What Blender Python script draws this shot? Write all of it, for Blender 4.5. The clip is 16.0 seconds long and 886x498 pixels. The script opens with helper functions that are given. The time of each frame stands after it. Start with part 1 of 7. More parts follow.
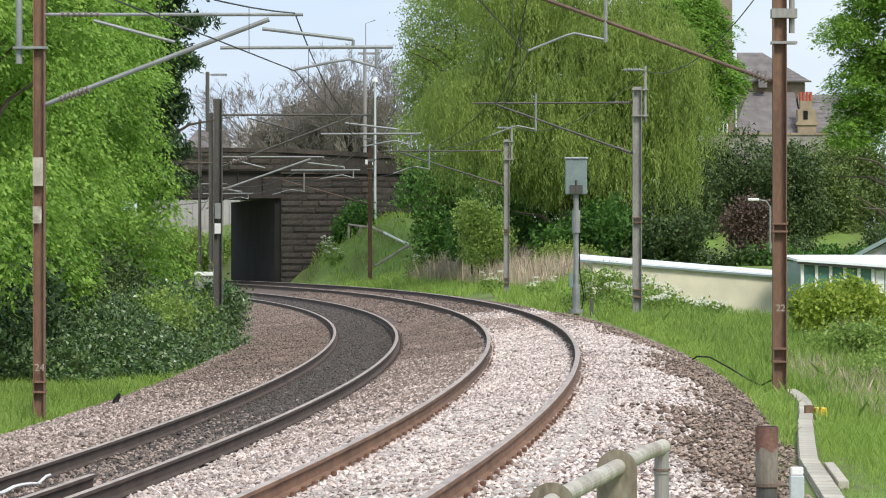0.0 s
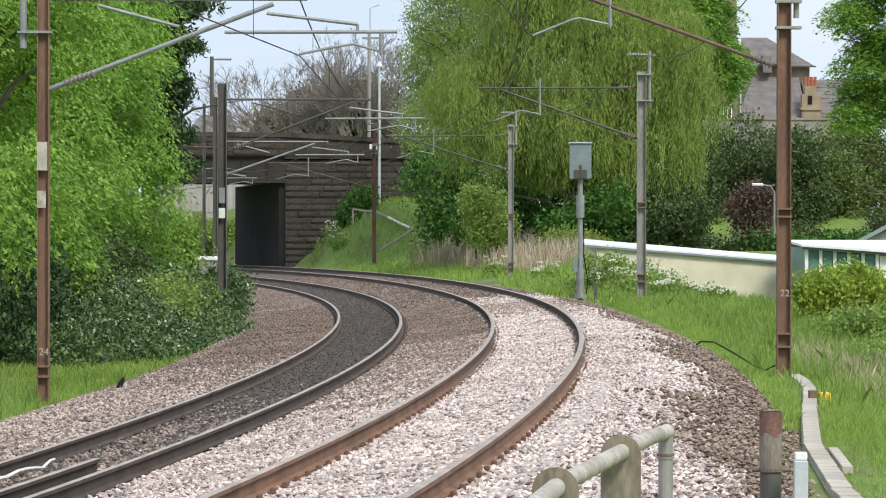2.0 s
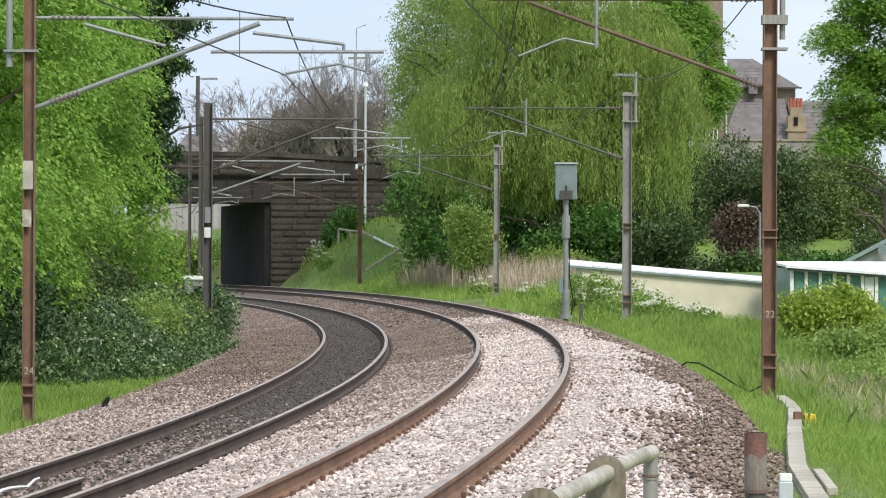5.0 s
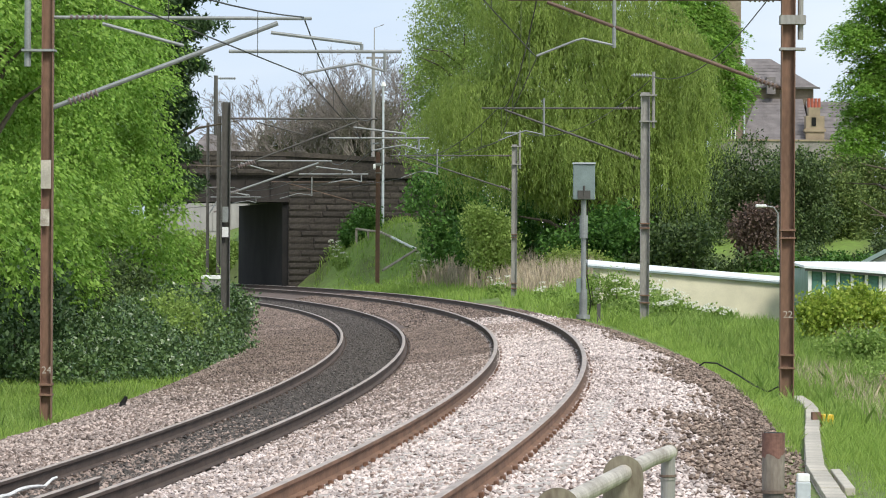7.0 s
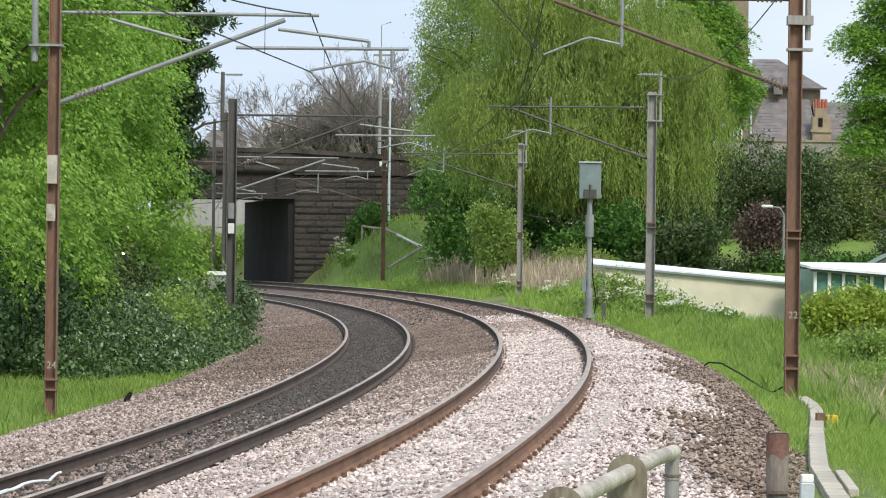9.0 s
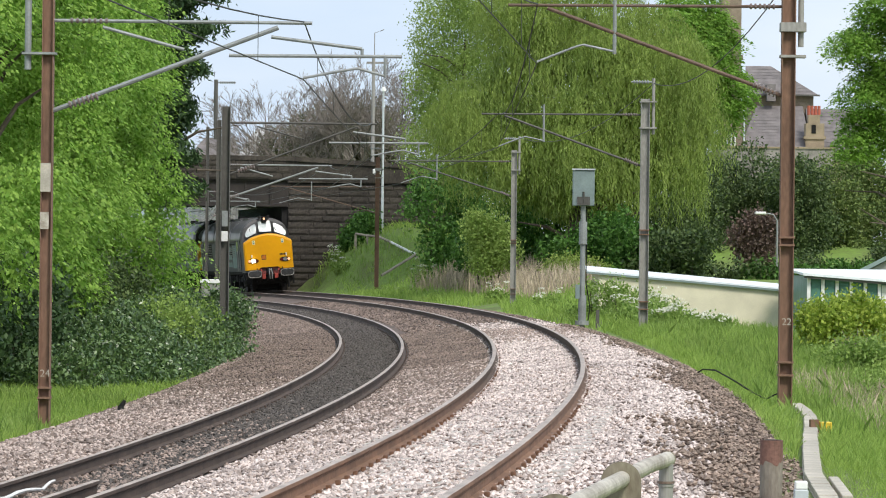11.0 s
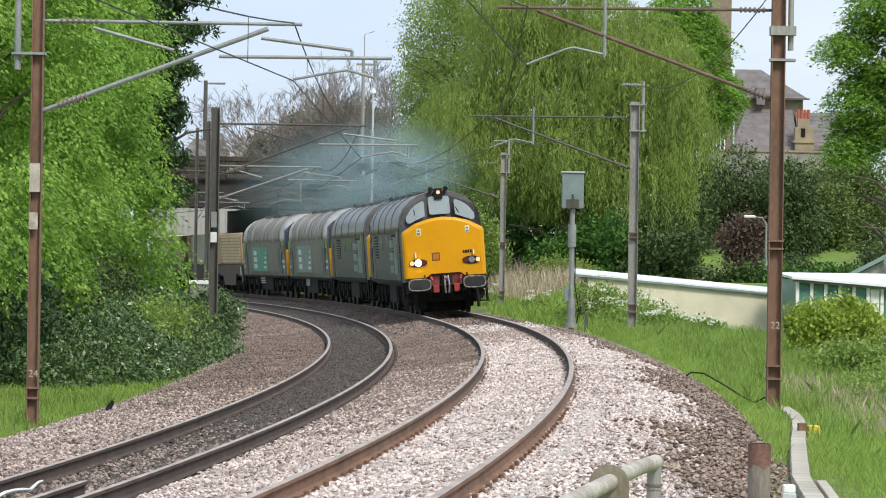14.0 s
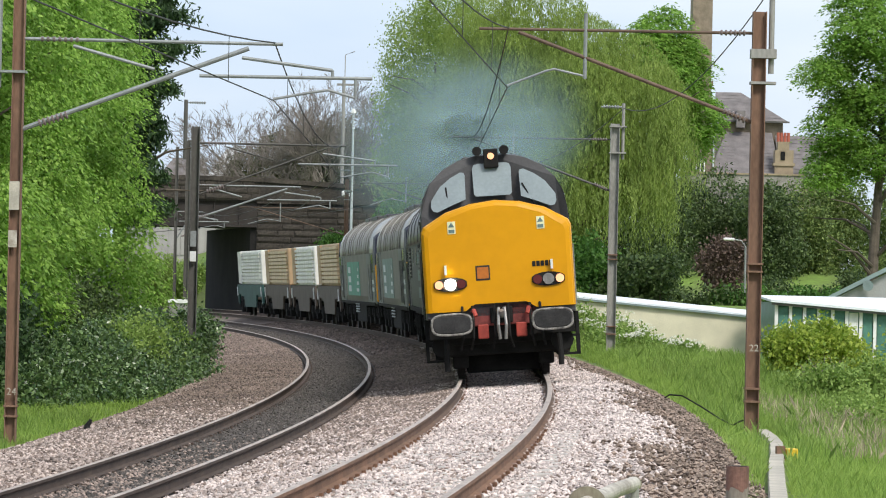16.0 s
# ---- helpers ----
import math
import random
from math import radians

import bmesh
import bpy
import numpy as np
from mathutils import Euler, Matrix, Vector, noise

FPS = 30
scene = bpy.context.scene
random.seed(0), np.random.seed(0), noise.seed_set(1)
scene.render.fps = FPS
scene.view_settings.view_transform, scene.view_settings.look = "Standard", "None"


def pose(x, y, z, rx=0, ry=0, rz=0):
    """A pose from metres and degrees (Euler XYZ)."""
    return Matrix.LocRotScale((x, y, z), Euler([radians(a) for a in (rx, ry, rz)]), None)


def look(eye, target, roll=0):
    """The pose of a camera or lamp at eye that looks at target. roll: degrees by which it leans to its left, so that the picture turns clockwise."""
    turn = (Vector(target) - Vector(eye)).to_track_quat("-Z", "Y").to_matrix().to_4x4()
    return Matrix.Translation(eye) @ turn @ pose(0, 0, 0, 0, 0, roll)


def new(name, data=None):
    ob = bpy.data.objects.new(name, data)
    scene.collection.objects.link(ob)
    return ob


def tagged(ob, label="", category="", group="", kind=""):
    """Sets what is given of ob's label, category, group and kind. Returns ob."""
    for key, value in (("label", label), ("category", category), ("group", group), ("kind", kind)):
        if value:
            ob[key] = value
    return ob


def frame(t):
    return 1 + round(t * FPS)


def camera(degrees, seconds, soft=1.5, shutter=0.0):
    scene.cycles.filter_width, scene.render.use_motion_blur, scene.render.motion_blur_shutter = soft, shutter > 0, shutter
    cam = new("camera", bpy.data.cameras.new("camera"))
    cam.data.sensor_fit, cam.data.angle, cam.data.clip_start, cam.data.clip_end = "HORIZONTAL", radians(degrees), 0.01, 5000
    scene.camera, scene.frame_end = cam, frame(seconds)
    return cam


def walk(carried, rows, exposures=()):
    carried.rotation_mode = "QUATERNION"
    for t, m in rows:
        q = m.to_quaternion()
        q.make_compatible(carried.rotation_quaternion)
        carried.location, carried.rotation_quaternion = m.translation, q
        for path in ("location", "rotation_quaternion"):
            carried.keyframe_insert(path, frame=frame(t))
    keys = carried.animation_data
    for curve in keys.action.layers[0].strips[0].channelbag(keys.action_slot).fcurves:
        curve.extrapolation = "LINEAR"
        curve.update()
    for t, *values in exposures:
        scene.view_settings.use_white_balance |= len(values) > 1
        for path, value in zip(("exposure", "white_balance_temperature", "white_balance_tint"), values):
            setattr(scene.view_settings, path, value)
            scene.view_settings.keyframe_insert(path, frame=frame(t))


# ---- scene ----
LENS = 13.739
EYE = 1.602
cam = camera(LENS, 16.0, soft=1.05)
# seconds, yaw, pitch, roll of the carried camera, which stays on one spot
TURNS = [
    (0.0, 0.0, 0.0745, 0.0), (0.5, 0.011, 0.0333, -0.004), (1.0, 0.008, -0.0445, -0.008), (1.5, 0.0259, -0.1599, 0.056),
    (2.0, 0.0652, -0.1626, 0.05), (2.5, 0.1109, -0.1318, -0.112), (3.0, 0.0344, -0.0433, 0.181), (3.5, -0.1156, 0.0677, 0.318),
    (6.0, -0.1047, 0.1572, 0.123), (6.5, 0.0639, 0.1268, 0.1), (7.0, 0.1172, 0.1475, 0.298), (7.5, 0.1809, 0.1454, 0.317),
    (8.0, 0.2062, 0.1385, 0.418), (8.5, 0.2153, 0.0959, 0.608), (9.0, 0.2049, 0.1142, 0.734), (11.5, 0.0315, 0.2397, 0.539),
    (12.0, 0.0452, 0.1952, 0.391), (12.5, 0.0294, 0.1951, 0.552), (13.0, -0.0231, 0.2166, 0.752), (13.5, -0.0357, 0.2128, 0.689),
    (14.0, -0.0657, 0.2646, 0.88), (14.5, -0.1326, 0.3218, 0.856), (15.0, -0.156, 0.3551, 0.895), (15.5, -0.2623, 0.4642, 1.118),
    (16.0, -0.3816, 0.5936, 1.25),
]
walk(cam, [(t, pose(0, 0, EYE, 90 + pitch, 0, yaw) @ pose(0, 0, 0, 0, 0, roll)) for t, yaw, pitch, roll in TURNS])

# ---- light: a bright overcast sky with a soft high sun ----
SUN_ELEVATION, SUN_AZIMUTH = 48.0, 150.0
world = bpy.data.worlds.new("world")
scene.world = world
world.use_nodes = True
wn, wl = world.node_tree.nodes, world.node_tree.links
wn.clear()
sky = wn.new("ShaderNodeTexSky")
sky.sky_type, sky.sun_disc = "NISHITA", False
sky.sun_elevation, sky.sun_rotation = radians(SUN_ELEVATION), radians(SUN_AZIMUTH)
sky.air_density, sky.dust_density = 1.0, 2.0
sky_level = wn.new("ShaderNodeBackground")
sky_level.inputs["Strength"].default_value = 0.09
wl.new(sky.outputs[0], sky_level.inputs["Color"])
cloud_noise = wn.new("ShaderNodeTexNoise")
cloud_noise.inputs["Scale"].default_value = 3.0
cloud_noise.inputs["Detail"].default_value = 6.0
cloud_map = wn.new("ShaderNodeMapping")
cloud_map.inputs["Scale"].default_value = (1, 1, 4)
cloud_at = wn.new("ShaderNodeTexCoord")
wl.new(cloud_at.outputs["Generated"], cloud_map.inputs["Vector"])
wl.new(cloud_map.outputs[0], cloud_noise.inputs["Vector"])
cloud_tone = wn.new("ShaderNodeValToRGB")
cloud_tone.color_ramp.elements[0].position, cloud_tone.color_ramp.elements[0].color = 0.35, (0.58, 0.71, 0.90, 1)
cloud_tone.color_ramp.elements[1].position, cloud_tone.color_ramp.elements[1].color = 0.65, (0.86, 0.92, 1.0, 1)
wl.new(cloud_noise.outputs[0], cloud_tone.inputs[0])
cloud_level = wn.new("ShaderNodeBackground")
cloud_level.inputs["Strength"].default_value = 1.0
wl.new(cloud_tone.outputs[0], cloud_level.inputs["Color"])
sky_mix = wn.new("ShaderNodeMixShader")
sky_mix.inputs[0].default_value = 0.8
wl.new(sky_level.outputs[0], sky_mix.inputs[1])
wl.new(cloud_level.outputs[0], sky_mix.inputs[2])
world_out = wn.new("ShaderNodeOutputWorld")
wl.new(sky_mix.outputs[0], world_out.inputs["Surface"])
sun = new("sun", bpy.data.lights.new("sun", "SUN"))
sun.data.energy, sun.data.angle, sun.data.color = 2.6, radians(16), (1.0, 0.95, 0.87)
a = radians(SUN_AZIMUTH)
e = radians(SUN_ELEVATION)
sun.matrix_world = look((0, 0, 60), (-math.sin(a) * math.cos(e), -math.cos(a) * math.cos(e), 60 - math.sin(e)))
scene.view_settings.exposure = 0.3


# ---- materials ----
def mat(name, colour, rough=0.7, metal=0.0, vary=0.25, scale=3.0, fine=40.0, bump=0.2, other=None, island=0.0, spec=0.5, piece=0.0, streak=1.0):
    """A surface with two sizes of uneven colour, relief and, for many small pieces, a tone of its own for each."""
    m = bpy.data.materials.new(name)
    m.use_nodes = True
    n, k = m.node_tree.nodes, m.node_tree.links
    b = n["Principled BSDF"]
    b.inputs["Roughness"].default_value, b.inputs["Metallic"].default_value = rough, metal
    b.inputs["Specular IOR Level"].default_value = spec
    at = n.new("ShaderNodeTexCoord")
    mp = n.new("ShaderNodeMapping")
    mp.inputs["Scale"].default_value = (1, 1, streak)
    k.new(at.outputs["Object"], mp.inputs["Vector"])
    big, small = n.new("ShaderNodeTexNoise"), n.new("ShaderNodeTexNoise")
    for tex, sc in ((big, scale), (small, fine)):
        tex.inputs["Scale"].default_value, tex.inputs["Detail"].default_value = sc, 5.0
        k.new(mp.outputs[0], tex.inputs["Vector"])
    ramp = n.new("ShaderNodeValToRGB")
    low = other or tuple(c * (1 - vary) for c in colour)
    high = colour if other else tuple(min(1, c * (1 + vary)) for c in colour)
    ramp.color_ramp.elements[0].position, ramp.color_ramp.elements[0].color = 0.38, (*low, 1)
    ramp.color_ramp.elements[1].position, ramp.color_ramp.elements[1].color = 0.62, (*high, 1)
    both = n.new("ShaderNodeMix")
    both.data_type = "FLOAT"
    both.inputs[0].default_value = 0.4
    k.new(big.outputs[0], both.inputs[2])
    k.new(small.outputs[0], both.inputs[3])
    k.new(both.outputs[0], ramp.inputs[0])
    tone = ramp.outputs[0]
    if island or piece:
        if island:
            src = n.new("ShaderNodeNewGeometry").outputs["Random Per Island"]
        else:
            src = n.new("ShaderNodeObjectInfo").outputs["Random"]
        rng = n.new("ShaderNodeMapRange")
        amount = island or piece
        rng.inputs["To Min"].default_value, rng.inputs["To Max"].default_value = 1 - amount, 1 + amount
        k.new(src, rng.inputs["Value"])
        hsv = n.new("ShaderNodeHueSaturation")
        k.new(rng.outputs[0], hsv.inputs["Value"])
        k.new(tone, hsv.inputs["Color"])
        tone = hsv.outputs[0]
    k.new(tone, b.inputs["Base Color"])
    if bump:
        bp = n.new("ShaderNodeBump")
        bp.inputs["Strength"].default_value, bp.inputs["Distance"].default_value = bump, 0.02
        k.new(both.outputs[0], bp.inputs["Height"])
        k.new(bp.outputs[0], b.inputs["Normal"])
    return m


def leaf_mat(name, dark, light, through_it=0.35, patch=0.5, rough=0.55, patch_scale=0.6):
    m = bpy.data.materials.new(name)
    m.use_nodes = True
    n, k = m.node_tree.nodes, m.node_tree.links
    b = n["Principled BSDF"]
    b.inputs["Roughness"].default_value = rough
    b.inputs["Specular IOR Level"].default_value = 0.3 if rough > 0.5 else 0.5
    geo = n.new("ShaderNodeNewGeometry")
    at = n.new("ShaderNodeTexCoord")
    tex = n.new("ShaderNodeTexNoise")
    tex.inputs["Scale"].default_value, tex.inputs["Detail"].default_value = patch_scale, 3.0
    k.new(at.outputs["Object"], tex.inputs["Vector"])
    mix = n.new("ShaderNodeMix")
    mix.data_type = "FLOAT"
    mix.inputs[0].default_value = patch
    k.new(geo.outputs["Random Per Island"], mix.inputs[2])
    k.new(tex.outputs[0], mix.inputs[3])
    ramp = n.new("ShaderNodeValToRGB")
    ramp.color_ramp.elements[0].position, ramp.color_ramp.elements[0].color = 0.25, (*dark, 1)
    ramp.color_ramp.elements[1].position, ramp.color_ramp.elements[1].color = 0.75, (*light, 1)
    k.new(mix.outputs[0], ramp.inputs[0])
    k.new(ramp.outputs[0], b.inputs["Base Color"])
    thin = n.new("ShaderNodeBsdfTranslucent")
    k.new(ramp.outputs[0], thin.inputs["Color"])
    mx = n.new("ShaderNodeMixShader")
    mx.inputs[0].default_value = through_it
    k.new(b.outputs[0], mx.inputs[1])
    k.new(thin.outputs[0], mx.inputs[2])
    k.new(mx.outputs[0], n["Material Output"].inputs["Surface"])
    return m


def glow(name, colour, strength):
    m = bpy.data.materials.new(name)
    m.use_nodes = True
    b = m.node_tree.nodes["Principled BSDF"]
    b.inputs["Base Color"].default_value = (*colour, 1)
    b.inputs["Emission Color"].default_value, b.inputs["Emission Strength"].default_value = (*colour, 1), strength
    return m


def smoke_mat(name, colour, amount):
    """Thin at its rim, uneven inside."""
    m = bpy.data.materials.new(name)
    m.use_nodes = True
    n, k = m.node_tree.nodes, m.node_tree.links
    n.clear()
    out, mx = n.new("ShaderNodeOutputMaterial"), n.new("ShaderNodeMixShader")
    clear, grey = n.new("ShaderNodeBsdfTransparent"), n.new("ShaderNodeBsdfDiffuse")
    grey.inputs["Color"].default_value = (*colour, 1)
    at, tex, rng = n.new("ShaderNodeTexCoord"), n.new("ShaderNodeTexNoise"), n.new("ShaderNodeMapRange")
    tex.inputs["Scale"].default_value, tex.inputs["Detail"].default_value = 1.8, 4.0
    rng.inputs["From Min"].default_value, rng.inputs["From Max"].default_value = 0.3, 0.7
    rng.inputs["To Min"].default_value, rng.inputs["To Max"].default_value = amount * 0.5, amount * 1.5
    ball, soft, mul = n.new("ShaderNodeTexGradient"), n.new("ShaderNodeMapRange"), n.new("ShaderNodeMath")
    ball.gradient_type, soft.interpolation_type, mul.operation = "SPHERICAL", "SMOOTHSTEP", "MULTIPLY"
    soft.inputs["From Max"].default_value = 0.75
    k.new(at.outputs["Object"], tex.inputs["Vector"])
    k.new(at.outputs["Object"], ball.inputs["Vector"])
    k.new(ball.outputs["Fac"], soft.inputs["Value"])
    k.new(tex.outputs[0], rng.inputs["Value"])
    k.new(rng.outputs[0], mul.inputs[0])
    k.new(soft.outputs[0], mul.inputs[1])
    k.new(mul.outputs[0], mx.inputs[0])
    k.new(clear.outputs[0], mx.inputs[1])
    k.new(grey.outputs[0], mx.inputs[2])
    k.new(mx.outputs[0], out.inputs["Surface"])
    return m


RAIL_TOP = mat("polished_rail", (0.36, 0.30, 0.26), 0.6, 0.0, 0.25, 2, 30, 0.05)
RAIL_SIDE = mat("rusty_rail", (0.082, 0.058, 0.046), 0.85, 0.1, 0.3, 2, 30, 0.3)
RAIL_RED = mat("orange_rust", (0.195, 0.108, 0.066), 0.9, 0.0, 0.3, 2, 30, 0.3)


def fade_along(m, tint, y0, y1):
    """The rust of a long rail turns into another tint over a stretch of its length."""
    n, k = m.node_tree.nodes, m.node_tree.links
    base = n["Principled BSDF"].inputs["Base Color"]
    old = base.links[0].from_socket
    at, part_of, rng, mix = n.new("ShaderNodeTexCoord"), n.new("ShaderNodeSeparateXYZ"), n.new("ShaderNodeMapRange"), n.new("ShaderNodeMix")
    mix.data_type, rng.interpolation_type = "RGBA", "SMOOTHSTEP"
    rng.inputs["From Min"].default_value, rng.inputs["From Max"].default_value = y0, y1
    k.new(at.outputs["Object"], part_of.inputs[0])
    k.new(part_of.outputs["Y"], rng.inputs["Value"])
    k.new(rng.outputs[0], mix.inputs[0])
    k.new(old, mix.inputs[6])
    mix.inputs[7].default_value = (*tint, 1)
    k.new(mix.outputs[2], base)


fade_along(RAIL_RED, (0.08, 0.056, 0.043), 30, 66)
CLIP_RUST = mat("rusty_clip", (0.17, 0.088, 0.052), 0.9, 0, 0.35, 3, 30, 0.2)
BALLAST_NEW = mat("new_ballast", (0.22, 0.175, 0.155), 0.9, 0, 0.3, 0.5, 22, 1.0)
BALLAST_OLD = mat("old_ballast", (0.12, 0.088, 0.072), 0.95, 0, 0.3, 0.5, 22, 1.0)
BALLAST_DARK = mat("oily_ballast", (0.06, 0.053, 0.05), 0.9, 0, 0.35, 0.5, 22, 1.0)
STONE_NEW = mat("pink_stone", (0.54, 0.46, 0.425), 0.85, 0, 0.2, 0.7, 60, 0.3, island=0.45)
STONE_MID = mat("pinkish_brown_stone", (0.40, 0.325, 0.285), 0.88, 0, 0.22, 0.7, 60, 0.3, island=0.45)
STONE_BROWN = mat("dark_brown_stone", (0.185, 0.14, 0.116), 0.9, 0, 0.3, 0.7, 60, 0.3, island=0.45)
STONE_OLD = mat("brown_stone", (0.275, 0.213, 0.18), 0.9, 0, 0.25, 0.7, 60, 0.3, island=0.4)
STONE_DARK = mat("sooty_stone", (0.078, 0.067, 0.059), 0.85, 0, 0.2, 5, 60, 0.3, island=0.5)
SLEEPER = mat("concrete_sleeper", (0.20, 0.175, 0.15), 0.9, 0, 0.2, 6, 50, 0.3)
SLEEPER_PALE = mat("pale_sleeper", (0.42, 0.385, 0.35), 0.9, 0, 0.2, 6, 50, 0.3)
EARTH = mat("grass_ground", (0.17, 0.28, 0.045), 0.95, 0, 0.3, 0.4, 6, 0.6, other=(0.10, 0.125, 0.035))
SPOIL = mat("dark_spoil", (0.23, 0.175, 0.14), 0.95, 0, 0.35, 0.9, 60, 0.4, island=0.5)
MASONRY = mat("sooty_masonry", (0.05, 0.042, 0.034), 0.95, 0, 0.6, 0.8, 9, 1.0, piece=0.22)
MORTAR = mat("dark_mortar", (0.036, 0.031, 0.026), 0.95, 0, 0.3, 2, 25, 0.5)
GIRDER = mat("painted_girder", (0.035, 0.028, 0.024), 0.7, 0.2, 0.3, 2, 25, 0.3)
# sooty stone under the bridge span, darkened further to hold the shade there
SOOT_SHADE = mat("soot_and_shade_stone", (0.014, 0.0125, 0.0115), 0.95, 0, 0.5, 0.7, 10, 0.6)
MAST_RUST = mat("rusty_mast_paint", (0.20, 0.115, 0.075), 0.75, 0.1, 0.25, 1.2, 25, 0.2, streak=0.3)
MAST_GREY = mat("weathered_galvanised", (0.30, 0.29, 0.265), 0.6, 0.3, 0.25, 1.2, 25, 0.15, streak=0.3)
MAST_DARK = mat("dark_mast", (0.10, 0.095, 0.085), 0.7, 0.2, 0.25, 1.2, 25, 0.15, streak=0.3)
GALV = mat("galvanised_tube", (0.27, 0.285, 0.28), 0.6, 0.3, 0.2, 3, 30, 0.1)
TUBE_RUST = mat("brown_tube", (0.13, 0.085, 0.06), 0.7, 0.2, 0.3, 3, 30, 0.2)
WIRE = mat("dark_wire", (0.05, 0.05, 0.048), 0.6, 0.5, 0.2, 3, 30, 0)
INSULATOR = mat("brown_insulator", (0.17, 0.13, 0.12), 0.3, 0, 0.2, 5, 40, 0)
CONCRETE = mat("pale_concrete", (0.42, 0.385, 0.32), 0.9, 0, 0.2, 3, 40, 0.3, piece=0.12)
PEELED = mat("peeling_olive_paint", (0.27, 0.245, 0.175), 0.85, 0, 0.3, 7, 45, 0.4, other=(0.10, 0.072, 0.05), streak=0.35)
CREAM_TUBE = mat("worn_cream_paint", (0.56, 0.52, 0.44), 0.55, 0.0, 0.25, 8, 60, 0.15, other=(0.27, 0.23, 0.18))
SLEEVE_TAN = mat("tan_weathered_sleeve", (0.27, 0.235, 0.195), 0.75, 0, 0.25, 8, 60, 0.25, other=(0.15, 0.12, 0.095), streak=0.4)
CAP_RUST = mat("red_brown_flaking", (0.17, 0.085, 0.065), 0.8, 0, 0.3, 9, 60, 0.35)
BROWN_POST = mat("brown_worn_post", (0.16, 0.115, 0.09), 0.75, 0.1, 0.35, 6, 50, 0.3)
BOX_GREY = mat("grey_green_paint", (0.20, 0.255, 0.25), 0.5, 0.1, 0.15, 3, 40, 0.05)
BOX_PALE = mat("pale_grey_paint", (0.52, 0.56, 0.58), 0.5, 0.1, 0.1, 3, 40, 0.05)
WHITE = mat("white_paint", (0.75, 0.75, 0.73), 0.6, 0, 0.12, 4, 40, 0.05)
YELLOW_BOX = mat("yellow_plastic", (0.80, 0.52, 0.03), 0.5, 0, 0.15, 6, 40, 0.05)
BARK = mat("tree_bark", (0.10, 0.08, 0.06), 0.95, 0, 0.3, 4, 30, 0.6)
TWIG = mat("pale_twig", (0.20, 0.175, 0.152), 0.95, 0, 0.25, 4, 30, 0.2)
CREAM_WALL = mat("cream_render", (0.66, 0.61, 0.46), 0.9, 0, 0.12, 1.2, 30, 0.1)
ROOF_WHITE = mat("white_roofing", (0.72, 0.76, 0.78), 0.6, 0, 0.12, 1.5, 30, 0.1)
GREEN_DOOR = mat("green_garage_paint", (0.07, 0.19, 0.145), 0.5, 0, 0.2, 3, 30, 0.05)
SLATE = mat("purple_slate", (0.17, 0.152, 0.147), 0.8, 0, 0.25, 1.5, 20, 0.4, piece=0.07)
SANDSTONE = mat("brown_sandstone", (0.24, 0.19, 0.14), 0.9, 0, 0.3, 1.5, 20, 0.4)
WALL_GREY = mat("grey_rubble", (0.26, 0.24, 0.215), 0.9, 0, 0.3, 1.5, 9, 0.6)
SAND_PALE = mat("buff_sandstone", (0.30, 0.238, 0.16), 0.9, 0, 0.2, 1.5, 20, 0.3)
RED_POT = mat("red_clay", (0.38, 0.10, 0.06), 0.8, 0, 0.2, 5, 30, 0.1)
WINDOW_DARK = mat("dark_window_glass", (0.03, 0.035, 0.04), 0.08, 0, 0.1, 3, 20, 0)
WOOD_GREY = mat("weathered_timber", (0.33, 0.29, 0.23), 0.9, 0, 0.25, 3, 40, 0.3)
PALE_ROOF = mat("pale_grey_roofing", (0.45, 0.45, 0.45), 0.7, 0, 0.12, 1.5, 30, 0.1)
PALE_HUT = mat("pale_far_wall", (0.40, 0.385, 0.37), 0.9, 0, 0.1, 1, 20, 0.1)
REED = mat("dry_reed", (0.42, 0.345, 0.25), 0.9, 0, 0.2, 1, 20, 0, island=0.35)
LEAF_LIME = leaf_mat("lime_leaf", (0.14, 0.29, 0.035), (0.39, 0.58, 0.12), 0.5)
LEAF_WILLOW = leaf_mat("willow_leaf", (0.15, 0.225, 0.045), (0.36, 0.46, 0.11), 0.4, 0.7)
LEAF_GREEN = leaf_mat("green_leaf", (0.04, 0.115, 0.02), (0.13, 0.27, 0.05))
LEAF_BRIGHT = leaf_mat("bright_leaf", (0.12, 0.26, 0.03), (0.31, 0.49, 0.09), 0.5)
# dark laurel green; also stands for shade on undergrowth and shrubs
LEAF_DARK = leaf_mat("laurel_and_shade_leaf", (0.03, 0.06, 0.02), (0.13, 0.185, 0.06), 0.2)
LEAF_LAUREL = leaf_mat("pale_laurel_leaf", (0.06, 0.11, 0.025), (0.22, 0.29, 0.08), 0.25)
LEAF_IVY = leaf_mat("ivy_leaf", (0.03, 0.07, 0.02), (0.16, 0.25, 0.085), 0.2, 0.4, 0.32, 1.2)
# conifer green; also darkens the near undergrowth in place of shade
LEAF_YEW = leaf_mat("conifer_and_shade_leaf", (0.018, 0.045, 0.016), (0.06, 0.11, 0.035), 0.15)
LEAF_EVERGREEN = leaf_mat("dull_evergreen_leaf", (0.05, 0.06, 0.03), (0.165, 0.165, 0.09), 0.25)
LEAF_HEDGE = leaf_mat("hedge_leaf", (0.17, 0.27, 0.03), (0.48, 0.56, 0.10), 0.45)
LEAF_BIRCH = leaf_mat("birch_leaf", (0.17, 0.27, 0.05), (0.38, 0.49, 0.14), 0.5, 0.6)
LEAF_COPPER = leaf_mat("copper_leaf", (0.085, 0.062, 0.05), (0.21, 0.145, 0.115), 0.25)
